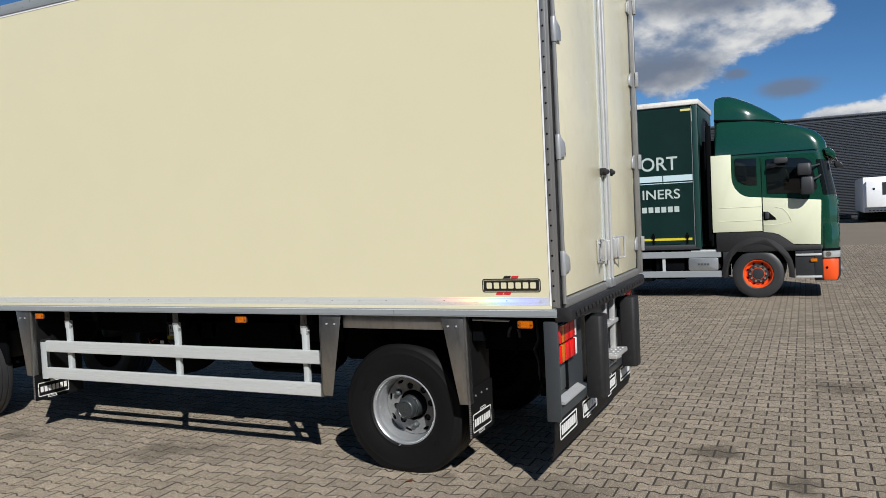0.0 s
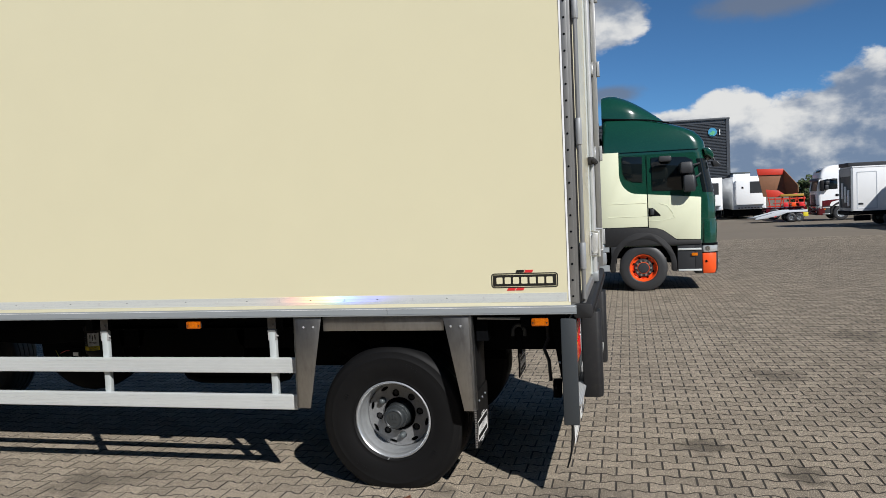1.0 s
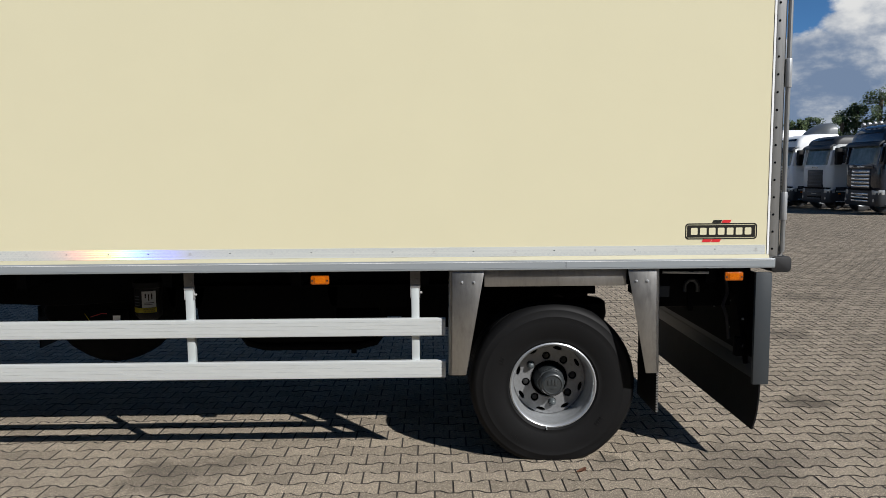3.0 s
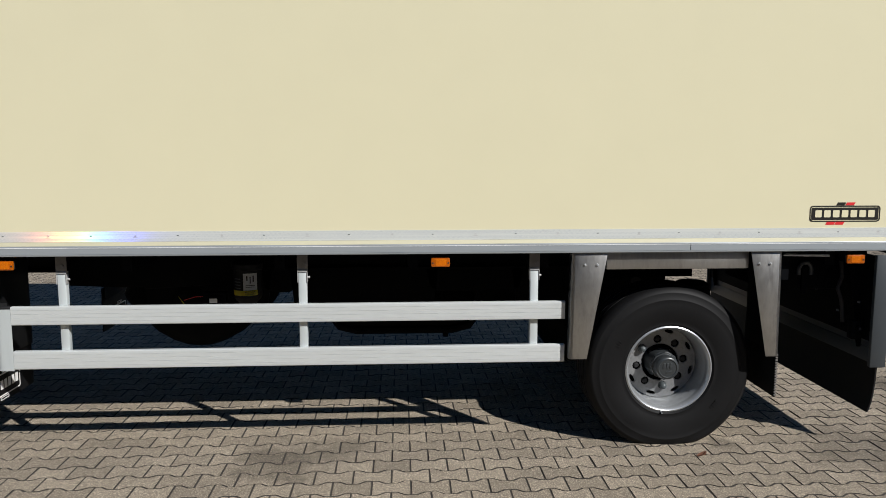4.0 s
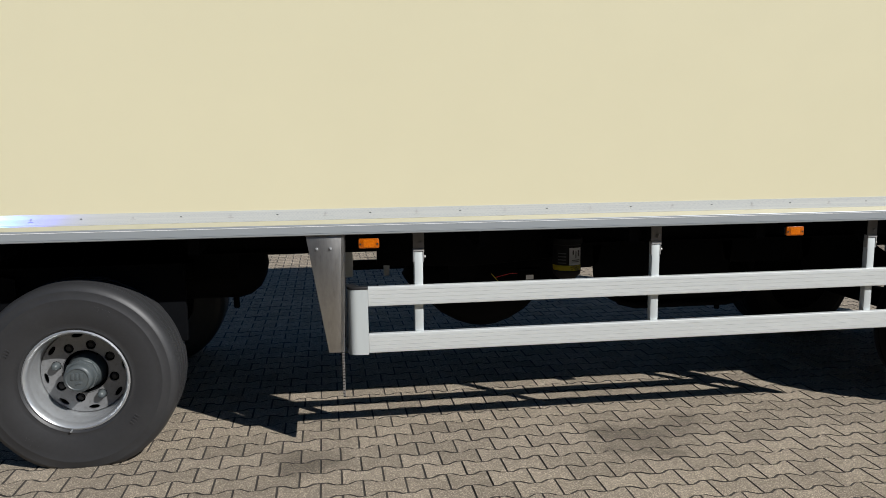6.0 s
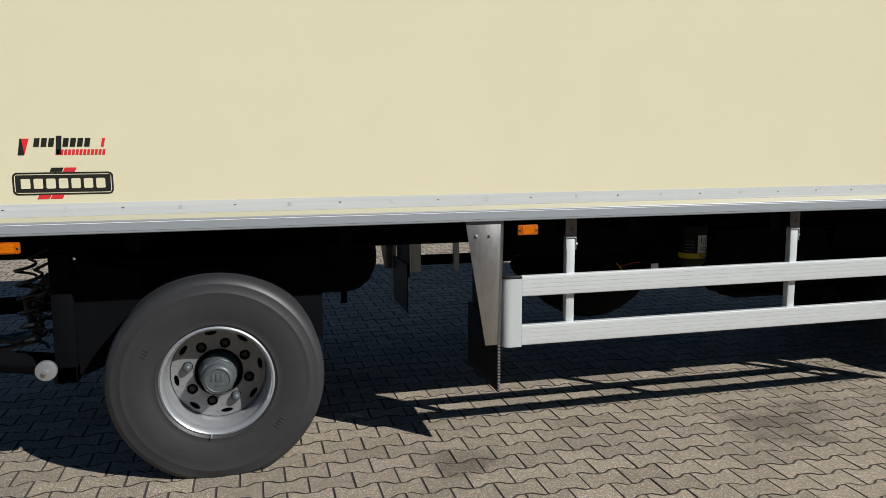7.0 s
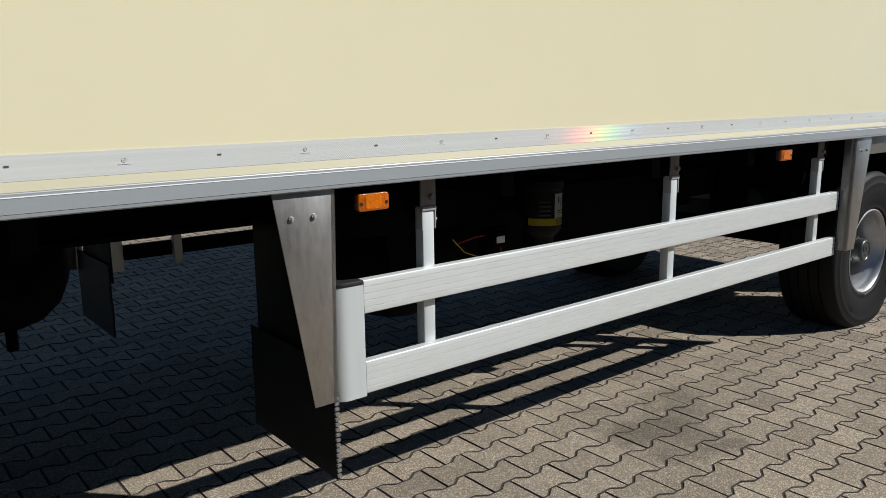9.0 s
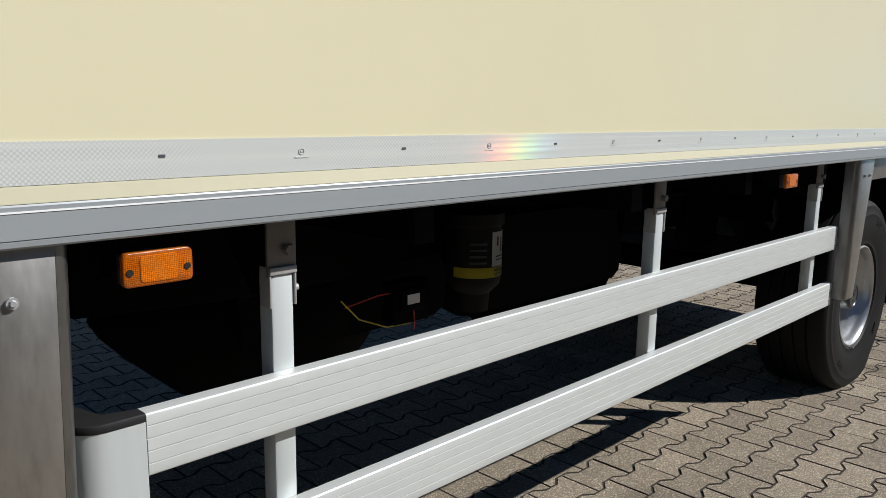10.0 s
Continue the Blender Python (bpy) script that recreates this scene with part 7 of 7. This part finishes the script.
def tree(at, height, spread, seed):
    rnd = random.Random(seed)
    t = thing("tree", at, "leafy dark green tree behind the parked trucks", "tree", "trees behind the yard")
    bm = B()
    tube(bm, [(0, 0, 0), (0.05, 0, height * 0.3), (0.0, 0.08, height * 0.6), (0.05, 0.0, height * 0.9)], 0.16, 8)
    for k in range(9):
        a, h0 = rnd.uniform(0, 6.28), height * rnd.uniform(0.25, 0.6)
        r = spread * rnd.uniform(0.4, 0.75)
        tube(bm, [(0, 0, h0), (r * 0.5 * math.cos(a), r * 0.5 * math.sin(a), h0 + height * 0.12), (r * math.cos(a), r * math.sin(a), h0 + height * 0.2)], 0.05, 5)
    part("trunk", bm, "bark", t)
    verts, faces = [], []
    clumps = []
    for k in range(56):
        a, u = rnd.uniform(0, 6.28), rnd.uniform(0.16, 0.97)
        rad = spread * math.sin(math.pi * (0.12 + 0.8 * u)) ** 0.7 * math.sqrt(rnd.random())
        clumps.append((rad * math.cos(a), rad * math.sin(a), height * u, rnd.uniform(0.45, 1.05) * spread * 0.3))
    for cx, cy, cz, cr in clumps:
        for j in range(110):
            d = Vector((rnd.gauss(0, 1), rnd.gauss(0, 1), rnd.gauss(0, 0.8))).normalized() * cr * rnd.uniform(0.55, 1.05)
            c = Vector((cx, cy, cz)) + d
            u = Vector((rnd.gauss(0, 1), rnd.gauss(0, 1), rnd.gauss(0, 1))).normalized()
            w = u.orthogonal().normalized()
            s_ = rnd.uniform(0.06, 0.14)
            b0 = len(verts)
            verts += [c - u * s_, c + w * s_ * 0.6, c + u * s_, c - w * s_ * 0.6]
            faces.append((b0, b0 + 1, b0 + 2, b0 + 3))
    me = bpy.data.meshes.new("mesh")
    me.from_pydata([tuple(v) for v in verts], [], faces)
    me.materials.append(M["leaf"])
    cr = new("crown", me)
    cr.parent = t


for k, (x, y, h, sp) in enumerate(((29.8, 61, 4.9, 1.3), (31, 61, 5.7, 1.5), (32.2, 62, 6.1, 1.6), (33.4, 61, 6.0, 1.6), (34.7, 60, 6.1, 1.7), (36, 60, 7.3, 1.9), (37.5, 59, 8.2, 2.2), (39.5, 58, 8.6, 2.4), (42, 56, 8.8, 2.6), (16.6, 66, 2.9, 1.5), (18.2, 66, 2.7, 1.5), (20.0, 68, 2.8, 1.6), (45, 54, 8.8, 3), (48, 52, 9.2, 3), (40.5, 60, 8.0, 2.6))):
    tree((x * 0.985 - 0.2, y * 1.05, -0.14), h + 0.45, sp, 10 + k)


# ---- ground and paving ----
def sky_block_wall():
    """Plain unseen wall, added on the sunny side to block low sky light."""
    bm = B()
    for k in range(48):
        box(bm, -46.0 + k * 1.5, -44.515 + k * 1.5, -16.0, -15.7, 0.0, 8.5)
    w = finish(bm, M["cladding"])
    ob = new("wall_south", w)
    tagged(ob, "unseen dark ribbed wall added to cut low sky light", "wall", kind="structure")


sky_block_wall()
# stretches of paving that are laid block by block
ZONES = [(-11.0, 5.5, -7.0, 12.0), (5.5, 10.0, 0.0, 22.0), (-3.0, 5.5, 12.0, 22.0), (-2.0, 3.0, 22.0, 31.0), (3.0, 19.0, 22.0, 31.0), (10.0, 16.0, 12.0, 22.0)]
bm = B()
rows = [[bm.verts.new((x, y, fall(y) - 0.03)) for x in (-900, 900)] for y in (-900, 24, 33, 42, 52, 62, 1500)]
for a, b in zip(rows, rows[1:]):
    bm.faces.new((a[0], a[1], b[1], b[0]))
tagged(new("ground", finish(bm, M["ground"], smooth=0)), "wide yard of brown-grey block paving", "ground", kind="structure")
bm = B()
for x0, x1, y0, y1 in ZONES:
    cuts = sorted({y0 + 0.06, y1 - 0.06} | {v for v in (24.0, 27.0) if y0 < v < y1})
    rows = [[bm.verts.new((x, y, fall(y) - 0.0042)) for x in (x0 + 0.08, x1 - 0.08)] for y in cuts]
    for a, b in zip(rows, rows[1:]):
        bm.faces.new((a[0], a[1], b[1], b[0]))
tagged(new("paving_bed", finish(bm, M["joint"], smooth=0)), "dark sand bed in the joints of the paving", "ground", kind="structure")

PL, PW, PA = 0.2193, 0.151, 0.0155
PX, PY = -3.912, -0.276


def paver_outline(gap=0.0036, slit=0.0026, inset=0.0):
    """An I-shaped interlocking block: wide at both ends, waisted in the middle."""
    a, b = 0.37 * PL - inset * 0.3, 0.17 * PL + inset * 0.3
    x, w = PL / 2 - gap - inset, PW / 2 - slit - inset
    top = [(x, w + PA), (a, w + PA), (b, w - PA), (-b, w - PA), (-a, w + PA), (-x, w + PA)]
    return top + [(px, -pz) for px, pz in top[::-1]]


OUT = paver_outline()
INN = paver_outline(inset=0.0018)


def paver_mesh():
    v = [(px, py, -0.0022) for px, py in OUT] + [(px, py, 0.0) for px, py in INN] + [(px, py, -0.03) for px, py in OUT]
    f = [tuple(range(12, 24))]
    for k in range(12):
        j = (k + 1) % 12
        f += [(k, j, 12 + j, 12 + k), (24 + k, 24 + j, j, k)]
    return v, f


pv, pf = paver_mesh()
one = bpy.data.meshes.new("paver")
one.from_pydata(pv, [], pf)
one.materials.append(M["paver"])
one.materials.append(M["joint"])
# worn block edges are black with trodden dirt
for k in range(1, len(pf)):
    one.polygons[k].material_index = 1
paving = tagged(new("paving"), "interlocking brown-grey concrete block paving with worn dirty joints", "paving", kind="structure")
NEAR = (-5.75, -2.25, -1.60, 0.98)
rng = np.random.default_rng(5)
base = np.array(pv)
rest_v, rest_f, count, near = [], [], 0, []
for x0, x1, y0, y1 in ZONES:
    for r in range(math.ceil((y0 - PY) / PW), math.ceil((y1 - PY) / PW)):
        y = PY + r * PW
        for c in range(math.ceil((x0 - PX) / PL), math.ceil((x1 - PX) / PL)):
            x = PX + c * PL + (0 if r % 2 else PL / 2)
            if NEAR[0] < x < NEAR[1] and NEAR[2] < y < NEAR[3]:
                near.append((x, y))
                continue
            # joints are wider and more washed out in the driven part of the yard
            shrink = 0.028 * min(1.0, max(0.0, (x + 0.8) / 1.8, (y - 2.5) / 3.0))
            t = base * (1 - shrink, 1 - shrink, 1)
            tx, ty, dz = rng.normal(0, 0.004), rng.normal(0, 0.004), rng.normal(0, 0.0008)
            t[:, 2] += t[:, 0] * tx + t[:, 1] * ty + dz + fall(y)
            t[:, 0] += x + rng.normal(0, 0.0006)
            t[:, 1] += y + rng.normal(0, 0.0006)
            rest_v.append(t)
            count += 1
V = np.concatenate(rest_v)
me = bpy.data.meshes.new("mesh")
nv = len(base)
sizes = [len(f) for f in pf]
loops_one = np.array([i for f in pf for i in f])
loops = (np.arange(count)[:, None] * nv + loops_one[None, :]).ravel()
starts_one = np.cumsum([0] + sizes[:-1])
starts = (np.arange(count)[:, None] * len(loops_one) + starts_one[None, :]).ravel()
me.vertices.add(len(V))
me.vertices.foreach_set("co", V.astype(np.float32).ravel())
me.loops.add(len(loops))
me.loops.foreach_set("vertex_index", loops.astype(np.int32))
me.polygons.add(len(starts))
me.polygons.foreach_set("loop_start", starts.astype(np.int32))
me.polygons.foreach_set("material_index", np.tile(np.array([0] + [1] * (len(pf) - 1), dtype=np.int32), count))
me.update(calc_edges=True)
me.shade_flat()
me.materials.append(M["paver"])
me.materials.append(M["joint"])
rest = new("paver_field", me)
rest.parent = paving
rest["kind"] = "stuff"
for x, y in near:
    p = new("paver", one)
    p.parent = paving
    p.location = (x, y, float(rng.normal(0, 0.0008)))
    p.rotation_euler = (float(rng.normal(0, 0.004)), float(rng.normal(0, 0.004)), float(rng.normal(0, 0.003)))

def dry_leaf(at, turn):
    """A curled fallen leaf with its stalk."""
    lf = thing("dry_leaf", at, "curled reddish brown fallen leaf on the paving", "leaf", turn=turn)
    bm = B()
    rows = []
    for i in range(9):
        u = i / 8
        w = 0.017 * math.sin(math.pi * min(1.0, u * 0.9 + 0.06)) * (1.0 if i % 2 else 0.78)
        rows.append([bm.verts.new((-0.03 + 0.06 * u, v * w, 0.003 + 0.016 * abs(v) * (0.4 + u) + 0.01 * u * u)) for v in (-1.0, -0.45, 0.0, 0.45, 1.0)])
    for a, b in zip(rows, rows[1:]):
        for i in range(4):
            bm.faces.new((a[i], a[i + 1], b[i + 1], b[i]))
    bmesh.ops.solidify(bm, geom=bm.faces[:], thickness=0.0006)
    part("blade", bm, "dead_leaf", lf, smooth=50)
    bm = B()
    tube(bm, [(-0.03, 0, 0.0035), (-0.045, 0.002, 0.0025), (-0.058, 0.006, 0.002)], 0.001, 5)
    part("stalk", bm, "bark", lf)


M["dead_leaf"] = mat("dead_leaf", (0.24, 0.105, 0.06), 0.8, var=0.35, big=30, fine=160, bump=0.3)
dry_leaf((-1.14, -0.088, 0.0), 8)

# grass verge beyond the trailer
bm = B()
prism(bm, [(-30, 8.4), (-9.1, 8.6), (-8.3, 9.2), (-6.6, 9.8), (-6.0, 10.4), (-6.3, 15.0), (-30, 17.0)], "z", -0.02, 0.03)
tagged(new("grass_verge", finish(bm, M["grass"], smooth=0)), "strip of dry short grass beyond the paving", "grass", kind="structure")
